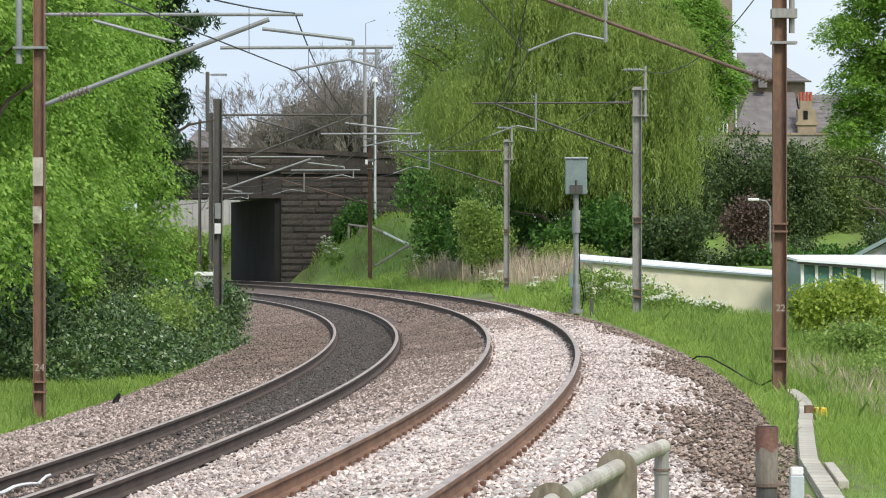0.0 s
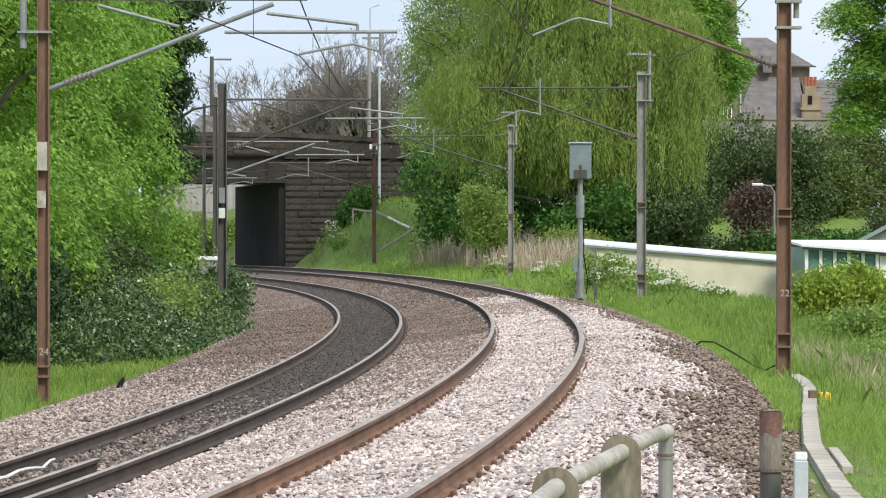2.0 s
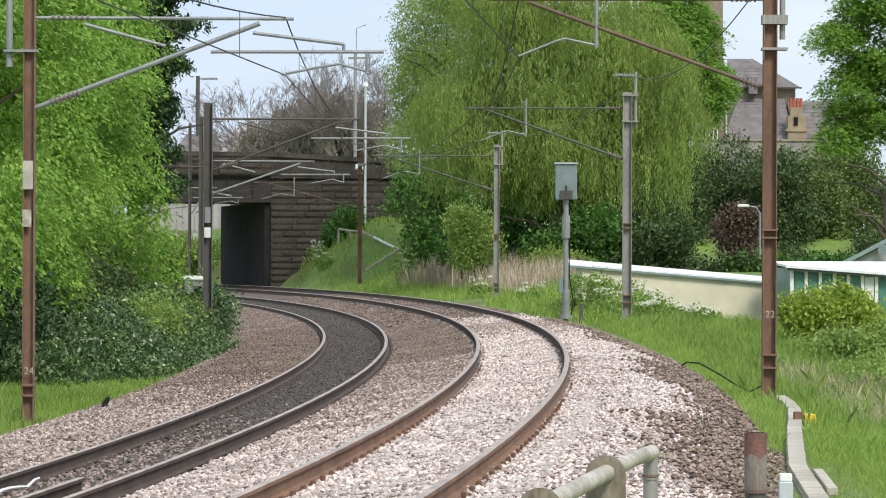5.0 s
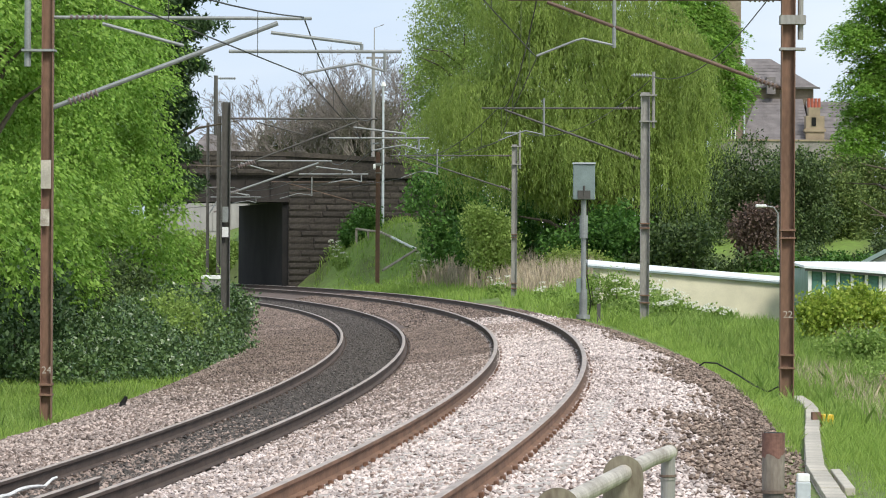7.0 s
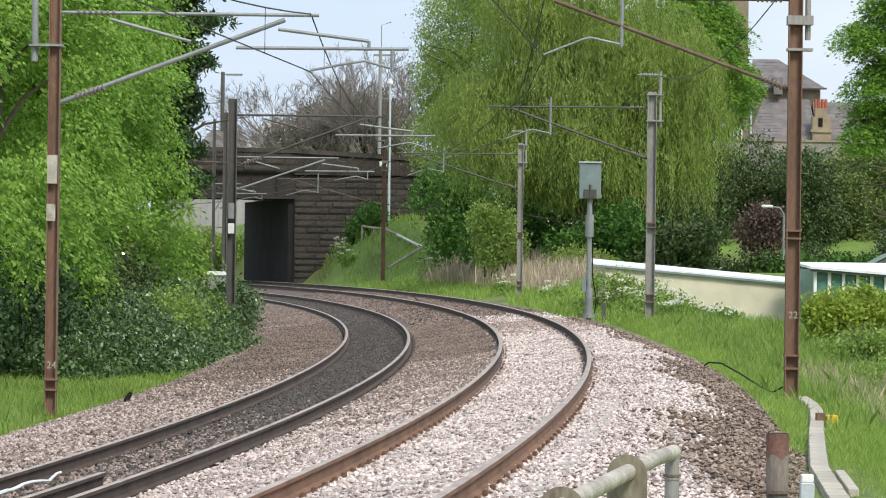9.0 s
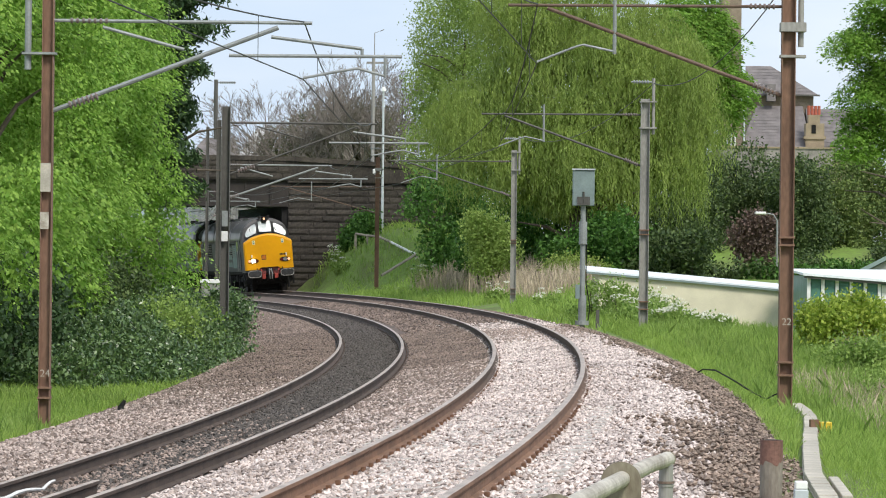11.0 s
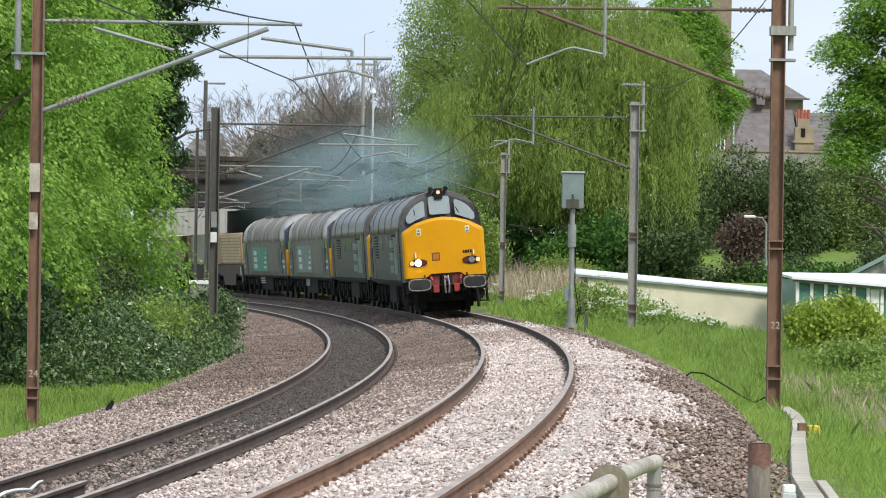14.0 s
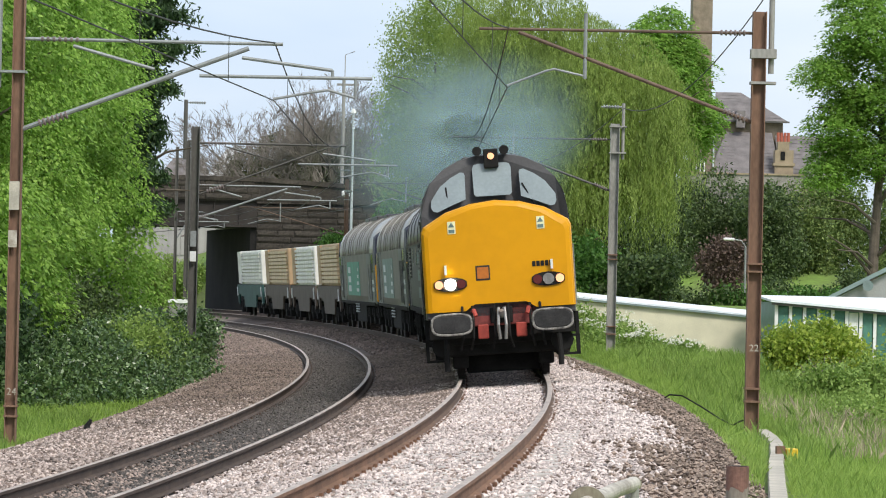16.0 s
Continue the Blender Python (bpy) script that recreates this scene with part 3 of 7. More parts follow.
def arm(ob, x_tip, top, low, side, material, reach=None, drop_at=0.82, contact=(0, 0), extra=True):
    """Cantilever in the mast's own space: top tie, raking strut, drop tube, steady arm to the wire."""
    bm = B()
    s = 1 if x_tip > 0 else -1
    tube(bm, [(0.1 * s, 0, top), (x_tip, 0, top - 0.02)], 0.024, 8)
    part("top_tube", bm, material, ob)
    bm = B()
    tube(bm, [(0.1 * s, 0, low), (x_tip * 0.86, 0, top - 0.06)], 0.03, 8)
    part("raking_strut", bm, material, ob)
    bm = B()
    ribs(bm, (0.18 * s, 0, low + 0.02), (0.55 * s, 0, low + (top - low) * 0.13), 0.055, 6)
    part("insulator", bm, INSULATOR, ob)
    bm = B()
    ribs(bm, (0.2 * s, 0, top), (0.62 * s, 0, top), 0.045, 6)
    part("insulator", bm, INSULATOR, ob)
    xd = x_tip * drop_at
    cx, cz = contact
    bm = B()
    tube(bm, [(xd, 0, top + 0.25), (xd, 0, cz + 0.16)], 0.03, 8)
    part("drop_tube", bm, GALV, ob)
    bm = B()
    m_ = (xd + cx) / 2
    tube(bm, [(xd, 0, cz + 0.2), ((xd * 0.6 + cx * 0.4), 0, cz + 0.3), (m_, 0, cz + 0.27), (cx, 0, cz + 0.03)], 0.018, 8)
    part("steady_arm", bm, GALV, ob)


def mast_right(x, y, z0, z1, material, contact_x, contact_z, plate_w, label, lean=0.0, pipe=True):
    ob = h_mast("overhead_mast", x, y, z0, z1, plate_w, plate_w * 1.05, material, label, lean)
    cz, cx = contact_z - z0, contact_x - x
    arm(ob, cx - 0.45, cz + 0.92, cz - 0.45, -1, TUBE_RUST if material is MAST_RUST else MAST_DARK, contact=(cx, cz), drop_at=0.62)
    bm = B()
    tube(bm, [(plate_w * 0.9, 0, z1 - z0 - 0.95), (plate_w * 0.9, 0, z1 - z0 + 0.55)], 0.045, 10)
    part("extension", bm, MAST_GREY, ob, "galvanised mast extension pipe")
    for dz, hh in ((-0.72, 0.14), (-1.12, 0.04)) if material is MAST_RUST else ((-0.1, 0.04), (-0.8, 0.04)):
        bm = B()
        box(bm, -plate_w * 0.62, plate_w * 1.25, -plate_w * 0.62, plate_w * 0.62, z1 - z0 + dz, z1 - z0 + dz + hh)
        part("clamp", bm, MAST_GREY, ob)
    bm = B()
    tube(bm, [(plate_w * 0.9, 0, z1 - z0 + 0.45), (plate_w * 0.9 - 0.6, 0, z1 - z0 + 0.45)], 0.02, 8)
    ribs(bm, (plate_w * 0.9 - 0.12, 0, z1 - z0 + 0.45), (plate_w * 0.9 - 0.56, 0, z1 - z0 + 0.45), 0.055, 6)
    part("feeder_insulator", bm, GALV, ob)
    for z in (0.55, 0.75, 2.55, 2.67):
        band(ob, z, plate_w, plate_w * 1.05, MAST_RUST)
    return ob


def mast_left(x, y, z0, z1, material, contact_x, contact_z, w, label, lean=0.0, ext=0.0):
    """Mast with a long two-stage cantilever over the nearer track."""
    ob = h_mast("overhead_mast", x, y, z0, z1, w, w * 1.05, material, label, lean)
    cz, cx = contact_z - z0, contact_x - x
    tie_m, thin = (MAST_DARK, 0.7) if 60 < y < 100 else (GALV, 1.0)
    for pts, r, m_, nm in (
        ([(0.08, 0, cz + 0.83), (cx + 0.12, 0, cz + 0.83)], 0.026, tie_m, "top_tube"),
        ([(0.08, 0, cz - 0.5), (cx - 0.38, 0, cz + 0.76)], 0.036 * thin, tie_m, "raking_strut"),
        ([(0.8, 0, cz + 0.74), (2.0, 0, cz + 0.42)], 0.026 * thin, tie_m, "brace"),
        ([(cx - 0.48, 0, cz + 0.62), (cx + 0.86, 0, cz + 0.46)], 0.026, GALV, "register_arm"),
        ([(cx + 0.86, 0, cz + 0.46), (cx + 0.86, 0, cz + 0.36)], 0.024, GALV, "drop_tube"),
        ([(cx - 1.1, 0, cz + 0.34), (cx + 1.45, 0, cz + 0.35)], 0.026, GALV, "register_tube"),
        ([(cx + 1.2, 0, cz + 0.36), (cx + 1.2, 0, cz + 0.05)], 0.022, GALV, "drop_tube"),
        ([(cx + 1.2, 0, cz + 0.06), (cx + 0.8, 0, cz + 0.17), (cx + 0.5, 0, cz + 0.12), (cx, 0, cz + 0.02)], 0.02, GALV, "steady_arm"),
    ):
        part(nm, tube(B(), pts, r, 8), m_, ob)
    bm = B()
    ribs(bm, (0.3, 0, cz - 0.42), (0.75, 0, cz - 0.27), 0.06, 7)
    part("insulator", bm, INSULATOR, ob)
    bm = B()
    ribs(bm, (0.3, 0, cz + 0.83), (0.9, 0, cz + 0.83), 0.04, 7)
    part("insulator", bm, INSULATOR, ob)
    if ext:
        bm = B()
        tube(bm, [(-w * 0.8, 0, z1 - z0 - 0.7), (-w * 0.8, 0, z1 - z0 + ext)], 0.075, 10)
        part("extension", bm, MAST_DARK, ob)
        bm = B()
        tube(bm, [(-w * 0.8, 0, z1 - z0 + ext - 0.1), (0.6, 0, z1 - z0 + ext - 0.1)], 0.02, 8)
        ribs(bm, (0.0, 0, z1 - z0 + ext - 0.1), (0.6, 0, z1 - z0 + ext - 0.1), 0.055, 7)
        part("feeder_insulator", bm, GALV, ob)
    if y < 60:
        pipe = part("side_pipe", tube(B(), [(-0.3, 0, 5.2), (-0.3, 0, 7.2)], 0.05, 12), GALV, ob, "pale galvanised side pipe")
        for z in (5.42, 6.75):
            part("clamp", box(B(), -0.38, 0.12, -0.12, 0.12, z, z + 0.035), GALV, ob)
    for z in (0.35, 0.5):
        band(ob, z, w, w * 1.05, MAST_RUST)
    return ob


def centre_x(y, e):
    s, _ = to_line([0.0], [y])
    j = int(np.argmin(np.abs(LY - y)))
    return float(LX[j] + e), float(RISE[j])


for x, y, z0, z1, m_, w, lab in (
    (5.18, 56.6, -0.62, 5.95, MAST_RUST, 0.21, "tall rust-brown steel overhead line mast beside the grass"),
    (5.2, 98.5, -0.12, 6.08, MAST_GREY, 0.24, "weathered grey steel overhead line mast on the verge"),
    (2.5, 144.6, -0.12, 6.1, MAST_GREY, 0.22, "weathered grey steel overhead line mast on the verge"),
    (-3.85, 194.0, -0.15, 7.2, MAST_RUST, 0.22, "brown steel overhead line mast near the bridge"),
):
    cx, cr = centre_x(y, HALF)
    mast_right(x, y, z0, z1, m_, cx, 4.68 + cr, w, lab)
for x, y, z0, z1, m_, w, lab, ext in (
    (-5.95, 54.2, -0.8, 6.3, MAST_RUST, 0.17, "tall rust-brown steel overhead line mast in the grass", 0.0),
    (-5.77, 94.3, -1.0, 5.58, MAST_DARK, 0.22, "dark steel overhead line mast behind the ivy bank", 0.0),
    (-8.55, 135.5, -0.9, 6.8, MAST_DARK, 0.16, "thin brown overhead line mast with a pipe extension", 1.5),
    (-12.3, 186.0, -0.9, 8.4, MAST_DARK, 0.15, "thin dark overhead line mast near the bridge", 0.0),
):
    cx, cr = centre_x(y, -HALF)
    mast_left(x, y, z0, z1, m_, cx, 4.68 + DROP + cr, w, lab, ext=ext)


def wires(e, z_contact, system, spans, label):
    """Contact wire, catenary and droppers from mast to mast."""
    ob = thing("overhead_wires", label, "overhead wires")
    pts = []
    for y in spans:
        cx, cr = centre_x(y, e)
        pts.append(Vector((cx, y, z_contact + cr)))
    for p, q in zip(pts, pts[1:]):
        part("contact_wire", tube(B(), [p, q], 0.009, 6), WIRE, ob)
        low = [p.lerp(q, i / 16) + Vector((0, 0, system - 0.55 * 4 * (i / 16) * (1 - i / 16))) for i in range(17)]
        part("catenary_wire", tube(B(), low, 0.011, 6), WIRE, ob)
        for i in range(2, 16, 3):
            part("dropper", tube(B(), [p.lerp(q, i / 16), low[i]], 0.005, 5), WIRE, ob)


wires(HALF, 4.68, 0.92, (20, 56.6, 98.5, 144.6, 194, 240, 290), "dark overhead contact and catenary wires above the track")
wires(-HALF, 4.68 + DROP, 0.85, (14, 54.2, 94.3, 135.5, 186, 240, 290), "dark overhead contact and catenary wires above the track")
feeder = thing("feeder_wires", "thin dark return wire from mast to mast", "overhead wires")
for p, q in (((5.4, 56.6, 6.4), (5.42, 98.5, 6.5)), ((5.42, 98.5, 6.5), (2.7, 144.6, 6.6)), ((2.7, 144.6, 6.6), (-3.6, 194, 7.6)), ((5.4, 56.6, 6.4), (6.2, 12, 6.2))):
    part("feeder_wire", tube(B(), [Vector(p).lerp(Vector(q), i / 12) - Vector((0, 0, 0.7 * 4 * (i / 12) * (1 - i / 12))) for i in range(13)], 0.011, 6), WIRE, feeder)


# ---- trees and bushes ----
def leaf_mesh(name, centres, size, material, parent, seed, droop=0.0, long=1.6):
    """Many small folded leaves, one at each centre."""
    rng = np.random.default_rng(seed)
    n = len(centres)
    d = rng.normal(size=(n, 3))
    d[:, 2] -= droop
    d /= np.linalg.norm(d, axis=1)[:, None] + 1e-9
    w = np.cross(d, rng.normal(size=(n, 3)))
    w /= np.linalg.norm(w, axis=1)[:, None] + 1e-9
    sz = size * rng.uniform(0.6, 1.35, (n, 1))
    tip, side = d * sz * long * 0.5, w * sz * 0.5
    c = np.asarray(centres)
    v = np.stack([c - tip, c + side - tip * 0.1, c + tip, c - side - tip * 0.1], 1).reshape(-1, 3)
    i = 4 * np.arange(n)[:, None]
    f = np.concatenate([i, i + 1, i + 2, i + 3], 1)
    return raw(name, v.tolist(), f.tolist(), material, parent)


def lumps(seed, blobs, n_clump, per, spread, fill=0.25):
    """Leaf places: clumps on the skin of uneven blobs (x, y, z, rx, ry, rz)."""
    rng = np.random.default_rng(seed)
    area = np.array([b[3] * b[5] + b[4] * b[5] + b[3] * b[4] for b in blobs])
    out = []
    for b, share in zip(blobs, area / area.sum()):
        k = max(3, int(n_clump * share))
        d = rng.normal(size=(k, 3))
        d /= np.linalg.norm(d, axis=1)[:, None]
        r = 1 - fill * rng.random(k) ** 1.5 + 0.10 * rng.normal(size=k)
        c = np.array(b[:3]) + d * r[:, None] * np.array(b[3:6])
        m = rng.poisson(per, k) + 1
        at = np.repeat(np.arange(k), m)
        out.append(c[at] + rng.normal(size=(len(at), 3)) * spread * rng.uniform(0.5, 1.3, k)[at][:, None])
    return np.concatenate(out)


def sprays(name, blobs, n, per, reach, size, material, parent, seed, fill=0.3, long=1.5, sag=0.9):
    """Leaves in drooping tiers on the skin of uneven blobs: each spray is a small roof of overlapping leaves."""
    rng = np.random.default_rng(seed)
    area = np.array([b[3] * b[5] + b[4] * b[5] + b[3] * b[4] for b in blobs])
    cs, ds = [], []
    for b, share in zip(blobs, area / area.sum()):
        k = max(3, int(n * share))
        d = rng.normal(size=(k, 3))
        d[:, 2] += 0.25
        d /= np.linalg.norm(d, axis=1)[:, None]
        r = 1 - fill * rng.random(k) ** 1.5 + 0.10 * rng.normal(size=k)
        cs.append(np.array(b[:3]) + d * r[:, None] * np.array(b[3:6]))
        ds.append(d)
    c, d = np.concatenate(cs), np.concatenate(ds)
    m = rng.poisson(per, len(c)) + 2
    at = np.repeat(np.arange(len(c)), m)
    wide = (reach * rng.uniform(0.55, 1.35, len(c)))[at]
    q, rad = rng.uniform(0, 6.283, len(at)), np.sqrt(rng.random(len(at))) * wide
    off = np.column_stack([np.cos(q) * rad, np.sin(q) * rad, np.zeros(len(at))])
    out = d[at] * np.array([1, 1, 0])
    off[:, 2] = -sag * rad * rad / wide - 0.6 * (off * out).sum(1) + rng.normal(size=len(at)) * 0.12 * wide
    p = c[at] + off
    tip = np.column_stack([np.cos(q), np.sin(q), -np.full(len(at), sag)]) + out * 0.7 + rng.normal(size=(len(at), 3)) * 0.35
    tip /= np.linalg.norm(tip, axis=1)[:, None]
    up = np.array([0, 0, 1.0]) + 0.6 * d[at] + rng.normal(size=(len(at), 3)) * 0.4
    side = np.cross(tip, up)
    side /= np.linalg.norm(side, axis=1)[:, None] + 1e-9
    sz = size * rng.uniform(0.6, 1.35, (len(at), 1))
    tip, side = tip * sz * long * 0.5, side * sz * 0.5
    v = np.stack([p - tip, p + side - tip * 0.2, p + tip, p - side - tip * 0.2], 1).reshape(-1, 3)
    i = 4 * np.arange(len(at))[:, None]
    return raw(name, v.tolist(), np.concatenate([i, i + 1, i + 2, i + 3], 1).tolist(), material, parent)


def trunk(parent, base, top, r, seed, limbs=7, material=None, reach=2.5):
    rng = random.Random(seed)
    bm = B()
    b, t = Vector(base), Vector(top)
    pts = [b.lerp(t, i / 5) + Vector((rng.uniform(-1, 1), rng.uniform(-1, 1), 0)) * r * (0.5 if 0 < i < 5 else 0) for i in range(6)]
    tube(bm, pts, r, 10, r * 0.35)
    part("trunk", bm, material or BARK, parent)
    for i in range(limbs):
        p = b.lerp(t, 0.25 + 0.7 * i / limbs)
        q = rng.uniform(0, 6.28)
        e_ = p + Vector((math.cos(q) * reach, math.sin(q) * reach, rng.uniform(0.6, 1.8)))
        part("limb", tube(B(), [p, p.lerp(e_, 0.5) + Vector((0, 0, 0.3)), e_], r * 0.3, 6, r * 0.06), material or BARK, parent)


def tree(name, x, y, z, height, blobs, n_clump, per, spread, size, material, label, seed, r=0.25, droop=0.3, category="tree", fill=0.3, limbs=8, long=1.6, tiers=0.0):
    ob = thing(name, label, category, Matrix.Translation((x, y, z)))
    trunk(ob, (0, 0, -0.3), (0.2, 0, height * 0.8), r, seed, limbs=limbs, reach=height * (0.12 if name == "lime_tree" else 0.22))
    if tiers:
        sprays("crown", blobs, n_clump, per, tiers, size, material, ob, seed + 1, fill, long, droop)
        return ob
    leaf_mesh("crown", lumps(seed, blobs, n_clump, per, spread, fill), size, material, ob, seed + 1, droop, long)
    return ob


def bush(name, x, y, z, blobs, n_clump, per, spread, size, material, label, seed, category="bush", fill=0.35):
    ob = thing(name, label, category, Matrix.Translation((x, y, z)))
    rng = random.Random(seed)
    for i in range(6):
        b = rng.choice(blobs)
        part("stem", tube(B(), [(b[0] * 0.8, b[1] * 0.8, -0.2), (b[0], b[1], b[2])], 0.05, 6, 0.015), BARK, ob)
    leaf_mesh("leaves", lumps(seed, blobs, n_clump, per, spread, fill), size, material, ob, seed + 1, 0.2)
    return ob


def blobs_of(seed, n, box_, r):
    rng = random.Random(seed)
    x0, x1, y0, y1, z0, z1 = box_
    out = []
    for i in range(n):
        q = rng.uniform(r[0], r[1])
        out.append((rng.uniform(x0, x1), rng.uniform(y0, y1), rng.uniform(z0, z1), q, q, q * rng.uniform(0.8, 1.2)))
    return out


# tall lime trees on the inner side of the curve
for i, (x, y, n) in enumerate(((-9.5, 63, 9), (-9.5, 74, 9), (-9.35, 86, 8), (-9.9, 97, 7))):
    bl = blobs_of(10 + i, n + 12, (-1.6, 1.6, -4, 4, 2.5, 9.8), (1.1, 2.0))
    bl = [(min(b[0], 3.3 - 0.07 * b[2] - b[3]), *b[1:]) for b in bl]
    bl += blobs_of(270 + i, 7, (-1.8, 0.6, -4, 4, 0.9, 2.4), (0.9, 1.3))
    if i == 3:
        bl += [(1.55 - 0.05 * k + 0.4 * (k < 4) + 0.2 * math.sin(2.3 * k), 1.5 * math.sin(1.7 * k), 1.0 + 0.95 * k, 1.4 + 0.2 * math.sin(3.1 * k), 1.8, 1.1) for k in range(10)]
    tree("lime_tree", x, y, -0.7, 11, bl, 4300, 27, 0.19, 0.068, LEAF_LIME, "tall lime tree with dense fresh green leaves hanging low", 20 + i, 0.25, 1.0, fill=0.55, tiers=0.3)
tree("conifer", -10.05, 124, -0.5, 14, [(0.25 * math.sin(i * 2.1), 0, 4.2 + i * 0.36, 1.05 + 0.4 * math.sin(i * 1.7) + 0.03 * i, 1.5, 0.14) for i in range(28)], 4200, 17, 0.14, 0.07, LEAF_YEW, "dark green conifer behind the lime trees", 31, 0.25, 0.9, long=3.5)
# understory below the limes, its shade put into the dark leaf colours
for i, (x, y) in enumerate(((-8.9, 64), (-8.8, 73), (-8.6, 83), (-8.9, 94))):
    bush("understory_bush", x, y, -0.75, blobs_of(240 + i, 9, (-0.9, 0.9, -3.5, 3.5, 0.4, 1.9), (0.7, 1.1)), 1300, 10, 0.17, 0.07, LEAF_YEW if i < 2 else LEAF_DARK, "leafy undergrowth below the lime trees, shade in its dark leaf colour", 250 + 2 * i)
# bramble on top of the ivy bank
bush("bramble_mound", -6.6, 88, -0.6, [(0.35 * math.sin(i * 2.2), -6 + i * 1.1, 0.6 + 0.25 * math.sin(i * 1.6) - 0.03 * i, 0.55 + 0.15 * math.sin(i), 0.7, 0.5) for i in range(12)], 2400, 10, 0.14, 0.055, LEAF_WEED, "green bramble and nettles over the ivy mound", 262)
# ivy bank
ivy = []
for i in range(28):
    y = 69.2 + 0.9 * i
    edge = float(np.interp(y, [69, 70.5, 73, 94], [-6.85, -6.25, -5.5, -5.1]))
    ivy.append((edge - 0.5 + 0.12 * math.sin(i * 2.4), y - 76, 0.1 + 0.05 * math.sin(i * 1.9), 0.46 + 0.1 * math.sin(i * 3.1), 0.7, 0.28))
    ivy.append((edge - 1.05 + 0.15 * math.sin(i * 1.7), y - 76, 0.42 + 0.012 * i + 0.12 * math.sin(i * 2.9), 0.5 + 0.12 * math.sin(i * 2.2), 0.7, 0.34))
    if i > 3:
        ivy.append((edge - 1.65 + 0.2 * math.sin(i * 2.7), y - 76, 0.6 + 0.02 * i + 0.2 * math.sin(i * 2.1), 0.55, 0.7, 0.42))
bush("ivy_bank", 0, 76, -0.85, ivy, 7600, 12, 0.11, 0.055, LEAF_IVY, "dark glossy ivy over the bank at the ballast edge", 42)
bush("bramble_mound", -6.35, 99, -0.85, blobs_of(264, 12, (-0.7, 0.75, -3, 3, 0.3, 1.15), (0.35, 0.55)), 1500, 10, 0.13, 0.058, LEAF_IVY, "dark bramble and ivy in front of the trackside cabinet", 265)
# weeping willow and its neighbours
def willow(x, y, z, label, seed):
    ob = thing("willow_tree", label, "tree", Matrix.Translation((x, y, z)))
    trunk(ob, (0, 0, -0.3), (0.5, 0, 8.5), 0.45, seed, limbs=12, reach=3.2)
    rng = np.random.default_rng(seed)
    pts, ways = [], []
    domes = [(0, 0, 8.0, 4.2, 3.6, 4.2), (-1.5, -1.0, 5.6, 3.6, 2.4, 2.2), (2.2, -1.0, 5.2, 3.6, 2.4, 2.2), (0.5, 1.5, 7.0, 4.6, 2.0, 3.0)]
    for n in range(46):
        q, h = rng.uniform(0, 6.283), rng.uniform(-0.75, 1.0)
        w = math.sqrt(1 - h * h) if h > 0 else 1.0 - 0.15 * h * h
        k = rng.uniform(1.1, 2.2)
        domes.append((5.0 * w * math.cos(q), 3.6 * w * math.sin(q), 8.3 + (5.2 if h > 0 else 4.6) * h, k, k, k * 0.8))
    for b in domes:
        for _ in range(int(64 * b[3] * b[3]) if b[3] < 3 else 900):
            q, h = rng.uniform(0, 6.283), rng.uniform(-0.1, 1.0)
            rr = math.sqrt(max(0, 1 - h * h)) * (0.8 + 0.25 * rng.random())
            p = np.array([b[0] + b[3] * rr * math.cos(q), b[1] + b[4] * rr * math.sin(q), b[2] + b[5] * h])
            length = min(rng.uniform(0.7, 2.6) * (1.0 if h < 0.6 else 0.5), max(0.3, p[2] - 2.2))
            k = int(length * 13) + 4
            f = np.linspace(0, 1, k)
            sway = rng.normal(size=2) * 0.2
            pts.append(np.stack([p[0] + sway[0] * f + rng.normal(size=k) * 0.07 + 0.3 * math.cos(q) * np.sqrt(f), p[1] + sway[1] * f + rng.normal(size=k) * 0.07, p[2] - length * f + 0.25 * np.sin(f * 3)], 1))
            ways.append(np.repeat([[math.cos(q), math.sin(q), 0.35 + h]], k, 0))
    c, face = np.concatenate(pts), np.concatenate(ways)
    # shaded inner foliage that closes the crown
    inner = rng.normal(size=(26000, 3))
    inner = inner / np.linalg.norm(inner, axis=1)[:, None] * rng.uniform(0.35, 0.95, (26000, 1)) ** 0.5 * np.array([4.9, 3.2, 5.0]) + np.array([0, 0.4, 7.8])
    c, face = np.concatenate([c, inner]), np.concatenate([face, inner - np.array([0, 0.4, 7.8])])
    face /= np.linalg.norm(face, axis=1)[:, None]
    n = len(c)
    tip = np.array([0, 0, -1.0]) + rng.normal(size=(n, 3)) * 0.3
    side = np.cross(tip, face + rng.normal(size=(n, 3)) * 0.5)
    side /= np.linalg.norm(side, axis=1)[:, None] + 1e-9
    size = np.where(np.arange(n) < n - 26000, 0.043, 0.09)[:, None] * rng.uniform(0.6, 1.35, (n, 1))
    tip, side = tip * size * 1.7, side * size * 0.5
    v = np.stack([c - tip, c + side, c + tip, c - side], 1).reshape(-1, 3)
    i = 4 * np.arange(n)[:, None]
    raw("crown", v.tolist(), np.concatenate([i, i + 1, i + 2, i + 3], 1).tolist(), LEAF_WILLOW, ob)
    return ob


willow(5.7, 168, 0.6, "large weeping willow with pale yellow-green trailing leaves", 51)


# ---- the train ----
def wheel(name, parent, x, y, r):
    bm = B()
    tube(bm, [(x - 0.065, y, r), (x + 0.065, y, r)], r, 20)
    tube(bm, [(x - 0.085, y, r), (x + 0.085, y, r)], r * 0.3, 12)
    return part(name, bm, WHEEL, parent)


